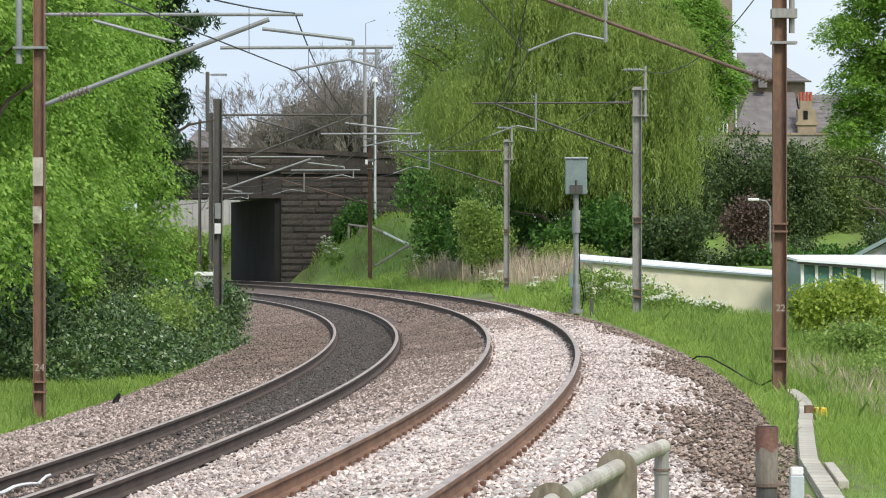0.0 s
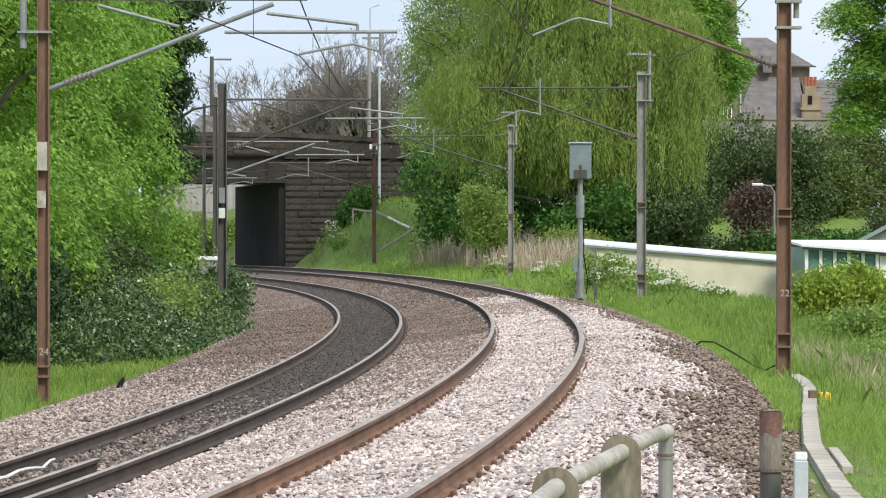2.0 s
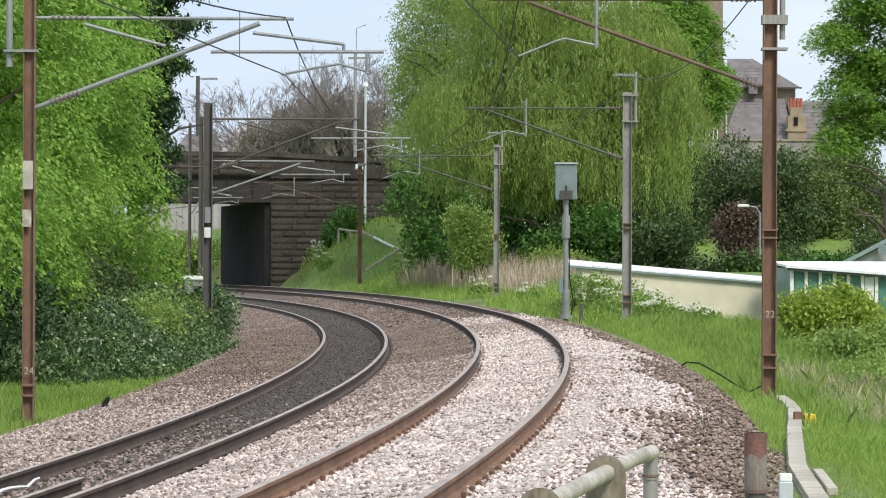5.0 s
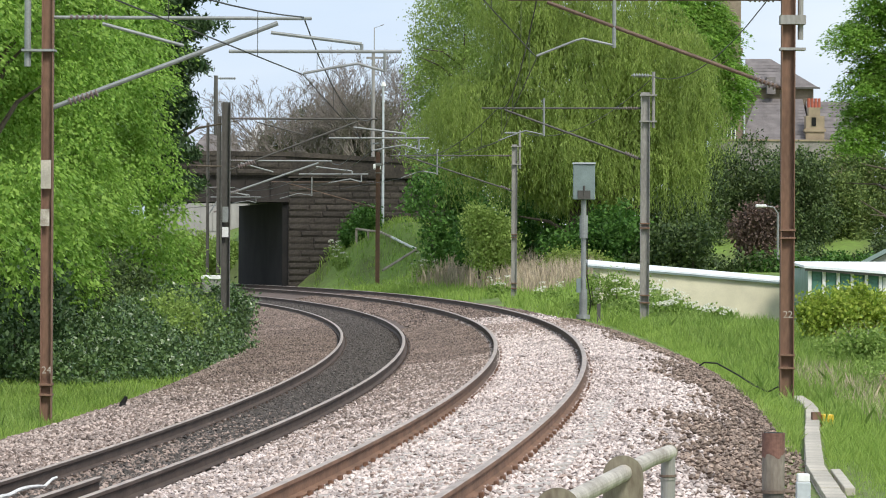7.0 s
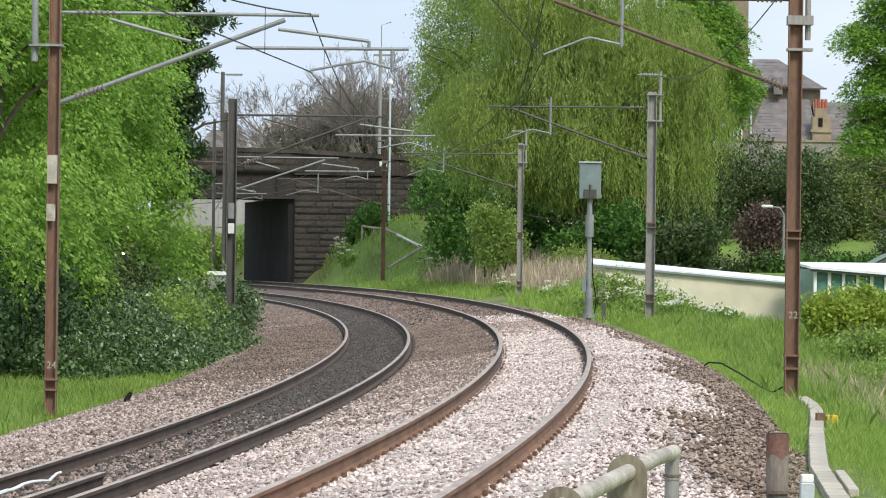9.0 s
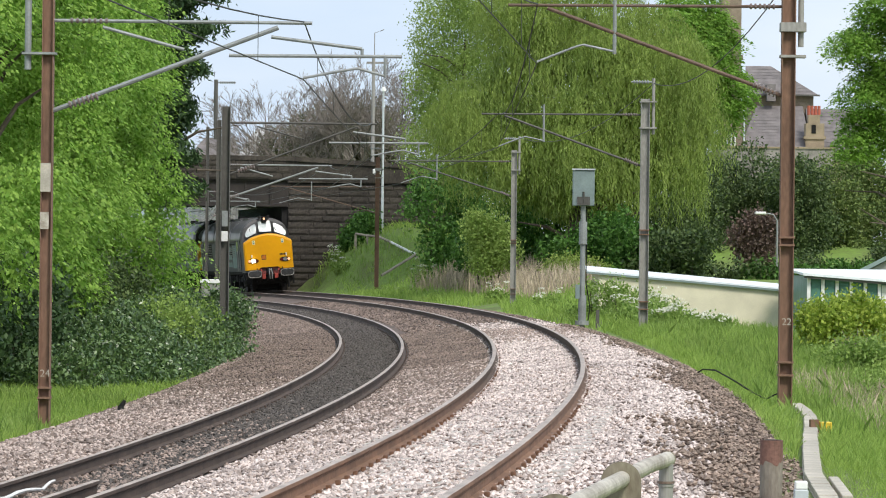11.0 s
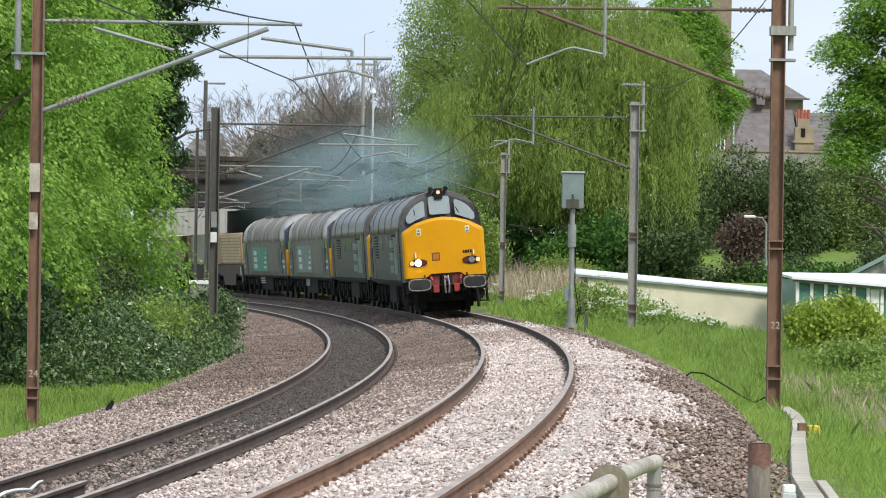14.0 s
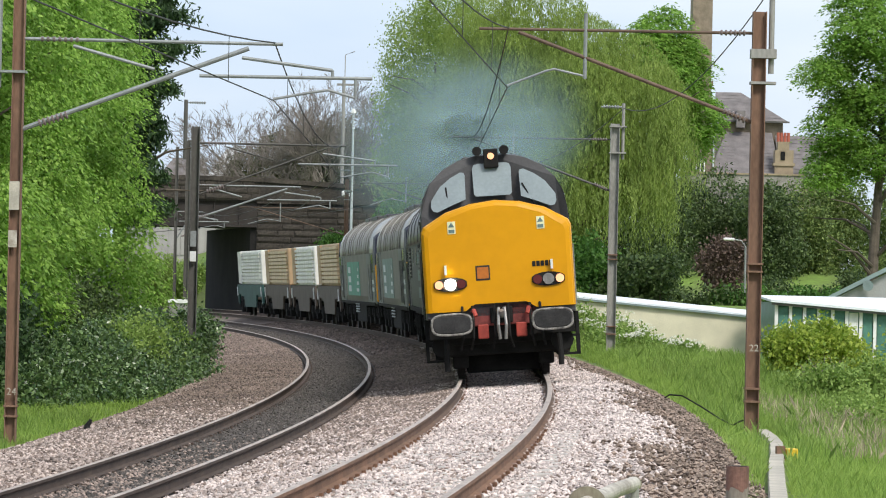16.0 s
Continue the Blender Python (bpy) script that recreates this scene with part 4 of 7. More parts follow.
def bogie(parent, y, axles, r, material=BLACK):
    bm = B()
    span = max(axles) - min(axles)
    for x in (-1.08, 1.08):
        box(bm, x - 0.07, x + 0.07, y - span / 2 - 0.75, y + span / 2 + 0.75, r + 0.05, r + 0.32, 0.03)
        for q in axles:
            box(bm, x - 0.12, x + 0.12, y + q - 0.17, y + q + 0.17, r - 0.22, r + 0.1, 0.03)
            tube(bm, [(x * 1.06, y + q - 0.35, r + 0.02), (x * 1.06, y + q - 0.35, r + 0.36)], 0.09, 10)
            tube(bm, [(x * 1.06, y + q + 0.35, r + 0.02), (x * 1.06, y + q + 0.35, r + 0.36)], 0.09, 10)
    box(bm, -1.0, 1.0, y - 0.4, y + 0.4, r + 0.1, r + 0.35)
    b = part("bogie", bm, material, parent, "black sprung bogie frame")
    for q in axles:
        for x in (-0.7525, 0.7525):
            wheel("wheel", b, x, y + q, r)
    return b


ROOF = [(1.32, 2.72), (1.315, 2.95), (1.26, 3.25), (1.13, 3.5), (0.91, 3.72), (0.62, 3.88), (0.3, 3.97), (0, 3.99)]


def roof_ring(y, grow=0.0, z0=2.72):
    right = [(x + grow * (x > 0), z + grow) for x, z in ROOF]
    ring = [(x, y, z) for x, z in right] + [(-x, y, z) for x, z in reversed(right[:-1])]
    return ring


def loco(label, side, logo, front_lamps, number):
    ob = thing("diesel_locomotive", label, "locomotive", group="locomotives of the train")
    # body sides, roof
    bm = B()
    ring = lambda y, w=1.32, b=1.08: [(w - 0.03, y, b), (w, y, 1.5), (w, y, 2.72), (-w, y, 2.72), (-w, y, 1.5), (-w + 0.03, y, b)]
    loft(bm, [ring(-7.75), ring(7.75)])
    part("body", bm, side, ob)
    bm = B()
    loft(bm, [[*roof_ring(y)] for y in (-7.75, -7.4, 7.4, 7.75)])
    part("roof", bm, LOCO_ROOF, ob, "grey curved roof", smooth=True)
    for y in (-6.1, -2.9, 0.5, 3.9):
        part("roof_rib", loft(B(), [roof_ring(y - 0.03, 0.018), roof_ring(y + 0.03, 0.018)]), LOCO_ROOF, ob)
    for y, lx, ly in ((4.6, 0.5, 0.8), (1.5, 0.55, 1.1), (-1.8, 0.55, 1.1), (-4.9, 0.5, 0.8)):
        bm = B()
        box(bm, -lx, lx, y - ly, y + ly, 3.85, 4.03, 0.03)
        part("roof_hatch", bm, LOCO_GREY, ob)
    bm = B()
    box(bm, -0.22, 0.22, 0.0, 0.35, 3.95, 4.1)
    part("exhaust", bm, BLACK, ob)
    # ends: cab, nose, yellow panel
    for s in (1, -1):
        bm = B()
        cab = lambda y, k: [(x * k, s * y, z) for x, z in [(1.32, 1.08), *ROOF, *[(-px, pz) for px, pz in reversed(ROOF[:-1])], (-1.32, 1.08)]]
        front = [(x * 0.985, s * (8.22 if z < 3.2 else 8.22 - (z - 3.2) * 0.42), min(z, 3.95)) for x, y, z in cab(8.2, 1.0)]
        loft(bm, [cab(7.75, 1.0), front])
        cabin = part("cab", bm, LOCO_GREY, ob, "dark grey driving cab")
        # windscreens
        def pane(pts, nm="windscreen"):
            bm2 = B()
            lift = lambda x, z, o: (x, s * (8.22 - (z - 3.2) * 0.42 + o), z)
            loft(bm2, [[lift(x, z, -0.01) for x, z in pts], [lift(x, z, 0.025) for x, z in pts]])
            return part(nm, bm2, CAB_GLASS, ob, "windscreen with a pale reflection in its colour")
        pane([(-0.29, 3.225), (0.29, 3.225), (0.335, 3.26), (0.345, 3.72), (0.315, 3.79), (0.24, 3.81), (-0.24, 3.81), (-0.315, 3.79), (-0.345, 3.72), (-0.335, 3.26)])
        for k in (1, -1):
            pane([(0.49 * k, 3.19), (0.75 * k, 3.09), (1.0 * k, 2.985), (1.07 * k, 3.0), (1.11 * k, 3.07), (1.10 * k, 3.2), (0.93 * k, 3.44), (0.74 * k, 3.585), (0.56 * k, 3.675), (0.50 * k, 3.665), (0.48 * k, 3.62)])
            bm = B()
            tube(bm, [((0.72 if k < 0 else 0.8) * k, s * 8.27, 3.03), (0.52 * k if k < 0 else 0.83 * k, s * 8.17, 3.42)], 0.016, 6)
            part("wiper", bm, BLACK, ob)
        # nose
        bm = B()
        nose = lambda y, w, zt, b: [(w, s * y, b), (w, s * y, 2.0), (w, s * y, zt - 0.50), (w * 0.965, s * y, zt - 0.405), (w * 0.66, s * y, zt - 0.17), (w * 0.33, s * y, zt - 0.045), (0, s * y, zt), (-w * 0.33, s * y, zt - 0.045), (-w * 0.66, s * y, zt - 0.17), (-w * 0.965, s * y, zt - 0.405), (-w, s * y, zt - 0.50), (-w, s * y, 2.0), (-w, s * y, b)]
        loft(bm, [nose(8.0, 1.325, 3.14, 1.08), nose(8.72, 1.315, 3.13, 1.1), nose(8.86, 1.295, 3.11, 1.12)])
        nz = part("nose", bm, LOCO_GREY, ob)
        bm = B()
        yel = lambda y, w, zt: [(w, s * y, 1.22), (w * 1.0, s * y, 2.0), (w, s * y, zt - 0.50), (w * 0.965, s * y, zt - 0.405), (w * 0.66, s * y, zt - 0.17), (w * 0.33, s * y, zt - 0.045), (0, s * y, zt), (-w * 0.33, s * y, zt - 0.045), (-w * 0.66, s * y, zt - 0.17), (-w * 0.965, s * y, zt - 0.405), (-w, s * y, zt - 0.50), (-w, s * y, 2.0), (-w, s * y, 1.22), (-0.62, s * y, 1.22), (-0.45, s * y, 1.33), (0.45, s * y, 1.33), (0.62, s * y, 1.22)]
        loft(bm, [yel(8.72, 1.322, 3.135), yel(8.78, 1.32, 3.135), yel(8.86, 1.305, 3.12), yel(8.91, 1.27, 3.09), yel(8.935, 1.2, 3.04)])
        face = part("warning_panel", bm, LOCO_YELLOW, ob, "warning panel on the nose", smooth=False)
        fy = s * 8.935
        for k in (1, -1):
            bm = B()
            pts = [(0.86 * k + 0.31 * math.cos(q) * (1 if abs(math.cos(q)) < 0.9 else 1), 1.70 + 0.125 * math.sin(q)) for q in (2 * math.pi * i / 16 for i in range(16))]
            pts = [(max(0.86 * k - 0.29, min(0.86 * k + 0.29, x)), z) for x, z in pts]
            plate(bm, pts, fy - s * 0.02, fy + s * 0.03)
            cl = part("lamp_cluster", bm, BLACK, ob, "black oval lamp cluster")
            for dx, r, on in ((0.2 * k, 0.075, MARKER_ON if front_lamps and s > 0 else LAMP_RED), (0.0, 0.10, (LAMP_ON if k > 0 else STEEL) if front_lamps and s > 0 else LAMP_RED), (-0.19 * k, 0.08, LAMP_RED)):
                bm = B()
                tube(bm, [(0.86 * k + dx, fy, 1.70), (0.86 * k + dx, fy + s * 0.055, 1.70)], r, 14)
                part("lamp", bm, on, cl)
            bm = B()
            box(bm, 0.93 * k - 0.02, 0.93 * k + 0.02, min(fy, fy + s * 0.1), max(fy, fy + s * 0.1), 1.87, 2.04)
            part("lamp_bracket", bm, WHITE, ob)
            bm = B()
            box(bm, 0.78 * k - 0.07, 0.78 * k + 0.07, min(fy - s * 0.05, fy + s * 0.012), max(fy - s * 0.05, fy + s * 0.012), 2.58, 2.80)
            st = part("notice", bm, STICKER, ob, "small pale warning notice")
            bm = B()
            plate(bm, [(0.78 * k - 0.055, 2.70), (0.78 * k + 0.055, 2.70), (0.78 * k, 2.785)], fy + s * 0.011, fy + s * 0.018)
            box(bm, 0.78 * k - 0.05, 0.78 * k + 0.05, min(fy + s * 0.011, fy + s * 0.018), max(fy + s * 0.011, fy + s * 0.018), 2.60, 2.66)
            part("mark", bm, TEAL, st)
            # oval buffer
            bm = B()
            tube(bm, [(0.88 * k, s * 8.7, 1.0), (0.88 * k, s * 9.25, 1.0)], 0.11, 12)
            part("buffer_shank", bm, BLACK, ob)
            bm = B()
            ov = lambda y, g: [(0.88 * k + math.copysign(abs(math.cos(q)) ** 0.55, math.cos(q)) * (0.36 + g), s * y, 1.0 + math.copysign(abs(math.sin(q)) ** 0.6, math.sin(q)) * (0.19 + g)) for q in (2 * math.pi * i / 20 for i in range(20))]
            loft(bm, [ov(9.25, -0.02), ov(9.27, 0.0), ov(9.32, 0.0), ov(9.345, -0.05)])
            bf = part("buffer", bm, BUFFER, ob, "dark oval buffer head with scuffed rim")
            bm = B()
            loft(bm, [ov(9.30, 0.008), ov(9.335, 0.008), ov(9.35, -0.004), ov(9.35, -0.022), ov(9.335, -0.034)], caps=False)
            part("rim", bm, SCUFFED, bf, "pale scuffed buffer rim")
            # red beam brackets
            bm = B()
            box(bm, min(0.24 * k, 0.43 * k), max(0.24 * k, 0.43 * k), min(s * 8.86, s * 8.98), max(s * 8.86, s * 8.98), 0.72, 0.97, 0.02)
            part("beam_bracket", bm, BUFFER_RED, ob, "faded red buffer beam bracket")
            for o in (0.12, 0.5, 0.68):
                bm = B()
                tube(bm, [(o * k, s * 8.95, 1.3), (o * k, s * 9.08, 1.05), (o * k * 1.02, s * 9.1, 0.75), ((o + 0.06) * k, s * 8.95, 0.55)], 0.025, 8)
                part("brake_hose", bm, BLACK, ob)
            bm = B()
            tube(bm, [(0.98 * k, s * 8.6, 0.95), (1.0 * k, s * 8.75, 0.45), (1.0 * k, s * 8.75, 0.18)], 0.05, 8)
            part("guard_iron", bm, BLACK, ob)
        bm = B()
        box(bm, -1.28, 1.28, min(s * 8.5, s * 8.72), max(s * 8.5, s * 8.72), 0.75, 1.22)
        part("buffer_beam", bm, BLACK, ob)
        # added black block in place of the deep shade before the bogie
        bm = B()
        box(bm, -0.66, 0.66, min(s * 7.2, s * 7.6), max(s * 7.2, s * 7.6), 0.1, 0.95, 0.04)
        part("shade_block", bm, BLACK, ob)
        bm = B()
        box(bm, -0.64, 0.64, min(s * 8.7, s * 8.86), max(s * 8.7, s * 8.86), 0.94, 1.33, 0.02)
        beam = part("buffer_beam_top", bm, BEAM_DARK, ob, "dull red buffer beam")
        part("draw_hook_plate", box(B(), -0.2, 0.2, min(s * 8.86, s * 8.9), max(s * 8.86, s * 8.9), 0.98, 1.26, 0.02), BLACK, beam)
        for q in (-0.5, 0.5):
            part("pipe_cock", tube(B(), [(q, s * 8.84, 1.2), (q * 0.96, s * 9.0, 1.22), (q * 0.9, s * 9.04, 1.12)], 0.04, 8), BUFFER_RED, beam)
        # bogie headstock, brake gear, steps and life guards; black masses stand for shade below the beam
        part("bogie_headstock", box(B(), -1.2, 1.2, min(s * 8.05, s * 8.25), max(s * 8.05, s * 8.25), 0.42, 0.78, 0.03), BLACK, ob)
        # added black plate that deepens the shade behind the buffer beam
        part("shade_plate", box(B(), -1.22, 1.22, min(s * 8.45, s * 8.5), max(s * 8.45, s * 8.5), 0.62, 1.0, 0.02), BLACK, ob)
        for k in (1, -1):
            part("brake_cylinder", tube(B(), [(1.05 * k, s * 8.0, 0.62), (1.05 * k, s * 8.55, 0.62)], 0.2, 14), BLACK, ob)
            bm = B()
            box(bm, min(1.0 * k, 1.36 * k), max(1.0 * k, 1.36 * k), min(s * 8.2, s * 8.5), max(s * 8.2, s * 8.5), 0.34, 0.38)
            box(bm, min(1.0 * k, 1.36 * k), max(1.0 * k, 1.36 * k), min(s * 8.2, s * 8.5), max(s * 8.2, s * 8.5), 0.66, 0.70)
            box(bm, min(1.3 * k, 1.36 * k), max(1.3 * k, 1.36 * k), min(s * 8.2, s * 8.5), max(s * 8.2, s * 8.5), 0.34, 1.1)
            part("footstep", bm, BLACK, ob)
            part("brake_hanger", box(B(), min(0.62 * k, 0.9 * k), max(0.62 * k, 0.9 * k), min(s * 7.7, s * 8.1), max(s * 7.7, s * 8.1), 0.2, 0.9, 0.04), BLACK, ob)
        bm = B()
        tube(bm, [(0, s * 8.8, 1.1), (0, s * 9.15, 1.12), (0, s * 9.2, 1.2)], 0.05, 8)
        tube(bm, [(0.05, s * 9.12, 1.25), (0.07, s * 9.2, 0.95), (0.05, s * 9.18, 0.7)], 0.03, 8)
        tube(bm, [(-0.05, s * 9.12, 1.25), (-0.07, s * 9.2, 0.95), (-0.05, s * 9.18, 0.7)], 0.03, 8)
        part("coupling", bm, STEEL, ob, "steel screw coupling")
        # orange plate, horns and roof lamp
        bm = B()
        box(bm, 0.18, 0.38, min(fy - s * 0.03, fy + s * 0.015), max(fy - s * 0.03, fy + s * 0.015), 1.77, 1.97)
        pl = part("jumper_socket", bm, LAMP_ORANGE, ob, "dark orange socket plate")
        bm = B()
        box(bm, 0.155, 0.405, min(fy - s * 0.03, fy + s * 0.006), max(fy - s * 0.03, fy + s * 0.006), 1.74, 2.0)
        part("socket_frame", bm, BUFFER, pl)
        bm = B()
        box(bm, -0.13, 0.13, min(s * 7.85, s * 8.12), max(s * 7.85, s * 8.12), 3.72, 4.06, 0.02)
        hb = part("headcode_lamp", bm, BLACK, ob, "black roof lamp housing")
        bm = B()
        tube(bm, [(0, s * 8.1, 3.93), (0, s * 8.14, 3.93)], 0.06, 12)
        part("lens", bm, MARKER_ON if front_lamps and s > 0 else LAMP_RED, hb)
        for k in (1, -1):
            bm = B()
            tube(bm, [(0.24 * k, s * 7.7, 4.03), (0.24 * k, s * 8.1, 4.03)], 0.055, 10, 0.085)
            part("horn", bm, BLACK, ob)
        if number:
            for i in range(5):
                bm = B()
                x = -0.62 - 0.075 * i
                box(bm, x - 0.028, x + 0.028, min(fy - s * 0.03, fy + s * 0.012), max(fy - s * 0.03, fy + s * 0.012), 1.93, 2.02)
                part("number_bar", bm, BLACK, ob)
    # sides
    for k in (1, -1):
        x = 1.32 * k
        def slab(nm, y0, y1, z0, z1, material, proud=0.012, parent=ob, lab=""):
            bm2 = B()
            box(bm2, min(x, x + proud * k), max(x, x + proud * k), y0, y1, z0, z1)
            return part(nm, bm2, material, parent, lab)
        for y in (7.2, -7.6):
            slab("cab_door", y - 0.32, y + 0.32, 1.15, 2.85, LOCO_GREY, 0.015)
            for o in (-0.34, 0.33):
                slab("door_edge", y + o, y + o + 0.025, 1.15, 2.85, BLACK, 0.02)
            slab("cab_window", y - 1.05 if y > 0 else y + 0.5, y - 0.45 if y > 0 else y + 1.1, 2.2, 2.8, WINDOW_DARK, 0.01)
        slab("cab_side", 5.9, 7.74, 1.16, 2.72, LOCO_GREY, 0.006)
        slab("cab_side", -7.74, -5.9, 1.16, 2.72, LOCO_GREY, 0.006)
        for y in (7.62, 6.8, -7.2, -8.0):
            bm = B()
            tube(bm, [(x + 0.05 * k, y, 1.2), (x + 0.05 * k, y, 2.3)], 0.018, 6)
            part("handrail", bm, STEEL, ob)
        for y0, y1 in ((3.6, 5.6), (-5.6, -3.8)):
            g = slab("grille", y0, y1, 1.9, 2.68, BLACK, 0.008)
            for i in range(7):
                slab("louvre", y0 + 0.05, y1 - 0.05, 1.95 + i * 0.1, 1.99 + i * 0.1, LOCO_BLUE, 0.02, g)
        slab("window", -2.0, -1.3, 2.2, 2.65, WINDOW_DARK, 0.008)
        slab("window", 1.1, 1.8, 2.2, 2.65, WINDOW_DARK, 0.008)
        # emblem: plain teal shapes
        y0 = logo
        slab("emblem", y0 + 0.1, y0 + 1.6, 1.35, 2.6, TEAL, 0.009, ob, "teal emblem block")
        for i in range(3):
            slab("emblem", y0 - 2.1, y0 - 0.2, 1.4 + i * 0.42, 1.66 + i * 0.42, TEAL, 0.009, ob, "teal emblem block")
        slab("sole_bar", -7.7, 7.7, 1.04, 1.16, BLACK, 0.02)
    bm = B()
    box(bm, -1.15, 1.15, -1.9, 1.9, 0.35, 1.08, 0.06)
    part("fuel_tank", bm, BLACK, ob)
    bm = B()
    box(bm, -1.2, 1.2, -7.7, 7.7, 0.95, 1.1)
    part("underframe", bm, BLACK, ob)
    for y in (5.4, -5.4):
        bogie(ob, y, (-2.05, 0, 2.05), 0.55)
    return ob


def flat_loco(label, emblem_m):
    """A longer machine with flat cab ends, a wide emblem and dark cab sides."""
    ob = thing("diesel_locomotive", label, "locomotive", group="locomotives of the train")
    body = lambda y, w=1.33: [(w - 0.04, y, 1.06), (w, y, 1.3), (w, y, 2.74), (-w, y, 2.74), (-w, y, 1.3), (-w + 0.04, y, 1.06)]
    part("body", loft(B(), [body(-9.0), body(9.0)]), LOCO_BLUE, ob)
    part("roof", loft(B(), [roof_ring(y) for y in (-7.2, -7.0, 7.0, 7.2)]), LOCO_DUST, ob, "dusty weathered grey curved roof", smooth=True)
    for s in (1, -1):
        top = lambda y, k, d: [(x * k, s * y, 2.72 + (z - 2.72) * d) for x, y_, z in roof_ring(0.0)]
        part("cab_roof", loft(B(), [top(7.2, 1.0, 1.0), top(8.5, 1.0, 0.97), top(8.9, 0.97, 0.86)]), LOCO_PALE, ob, "pale grey cab roof", smooth=True)
        front = lambda y, w, zt, k: [(w, s * y, 1.06), (w, s * y, 2.72), (w * 0.96, s * (y - 0.1 * k), zt - 0.45), (w * 0.6, s * (y - 0.22 * k), zt - 0.1), (0, s * (y - 0.25 * k), zt), (-w * 0.6, s * (y - 0.22 * k), zt - 0.1), (-w * 0.96, s * (y - 0.1 * k), zt - 0.45), (-w, s * y, 2.72), (-w, s * y, 1.06)]
        part("cab_front", loft(B(), [front(8.98, 1.335, 3.72, 0), front(9.2, 1.3, 3.68, 1), front(9.26, 1.2, 3.6, 1)]), LOCO_NAVY, ob, "dark flat cab front")
        part("warning_panel", box(B(), -1.31, 1.31, min(s * 9.12, s * 9.3), max(s * 9.12, s * 9.3), 1.12, 2.35, 0.05), LOCO_YELLOW, ob, "yellow lower cab front")
        for x in (-0.6, 0.6):
            part("windscreen", box(B(), x - 0.48, x + 0.48, min(s * 9.1, s * 9.33), max(s * 9.1, s * 9.33), 2.45, 3.1, 0.03), CAB_GLASS, ob)
        part("buffer_beam", box(B(), -1.28, 1.28, min(s * 8.9, s * 9.15), max(s * 8.9, s * 9.15), 0.75, 1.1), BLACK, ob)
        for x in (-0.88, 0.88):
            bm = B()
            tube(bm, [(x, s * 9.1, 1.0), (x, s * 9.6, 1.0)], 0.1, 10)
            tube(bm, [(x, s * 9.6, 1.0), (x, s * 9.65, 1.0)], 0.26, 14)
            part("buffer", bm, BUFFER, ob)
    for y in np.arange(-6.6, 6.7, 1.1):
        part("roof_rib", loft(B(), [roof_ring(float(y) - 0.04, 0.02), roof_ring(float(y) + 0.04, 0.02)]), LOCO_PALE if round(y * 10) % 4 == 0 else LOCO_DUST, ob)
    for y, lx, ly in ((4.4, 0.5, 0.9), (0.6, 0.6, 1.4), (-3.6, 0.55, 1.0)):
        part("roof_hatch", box(B(), -lx, lx, y - ly, y + ly, 3.85, 4.05, 0.03), LOCO_GREY, ob)
    for k in (1, -1):
        x = 1.33 * k
        def slab(nm, y0, y1, z0, z1, material, proud=0.012, parent=ob, lab=""):
            return part(nm, box(B(), min(x, x + proud * k), max(x, x + proud * k), y0, y1, z0, z1), material, parent, lab)
        for q in (1, -1):
            cs = slab("cab_side", min(5.6 * q, 8.9 * q), max(5.6 * q, 8.9 * q), 1.1, 2.74, LOCO_NAVY, 0.006, ob, "dark navy cab side")
            slab("cab_window", min(7.9 * q, 8.7 * q), max(7.9 * q, 8.7 * q), 2.1, 2.7, WINDOW_DARK, 0.012, cs)
            slab("cab_door", min(7.0 * q, 7.65 * q), max(7.0 * q, 7.65 * q), 1.15, 2.74, LOCO_NAVY, 0.018, cs)
            for y in (6.93, 7.72):
                part("handrail", tube(B(), [(x + 0.05 * k, y * q, 1.2), (x + 0.05 * k, y * q, 2.4)], 0.02, 6), STEEL, ob)
            for i in range(2):
                slab("number_bar", min(7.85 * q, 8.6 * q), max(7.85 * q, 8.6 * q), 1.72 - 0.26 * i, 1.86 - 0.26 * i, BOX_PALE, 0.012, cs)
        em = slab("emblem", -4.6, 1.8, 1.3, 2.5, emblem_m, 0.009, ob, "wide green emblem panel")
        for i in range(3):
            slab("emblem_bar", -4.0, -2.7, 1.44 + i * 0.33, 1.66 + i * 0.33, BOX_PALE, 0.015, em)
        for i in range(4):
            slab("emblem_bar", 0.1 + 0.3 * i, 1.3, 1.44 + i * 0.24, 1.56 + i * 0.24, BOX_PALE, 0.015, em)
        slab("sole_bar", -8.9, 8.9, 1.02, 1.1, BLACK, 0.02)
        tank = part("fuel_tank", box(B(), min(0.3 * k, 1.2 * k), max(0.3 * k, 1.2 * k), -2.4, 2.4, 0.35, 1.02, 0.06), BLACK, ob)
        for i in range(4):
            part("air_pipe", tube(B(), [(1.24 * k, -2.2, 0.72 + i * 0.09), (1.24 * k, -0.6, 0.72 + i * 0.09)], 0.025, 6), BOX_PALE, tank)
    part("underframe", box(B(), -1.2, 1.2, -8.8, 8.8, 0.95, 1.08), BLACK, ob)
    for y in (6.0, -6.0):
        bogie(ob, y, (-2.1, 0, 2.1), 0.56)
    return ob


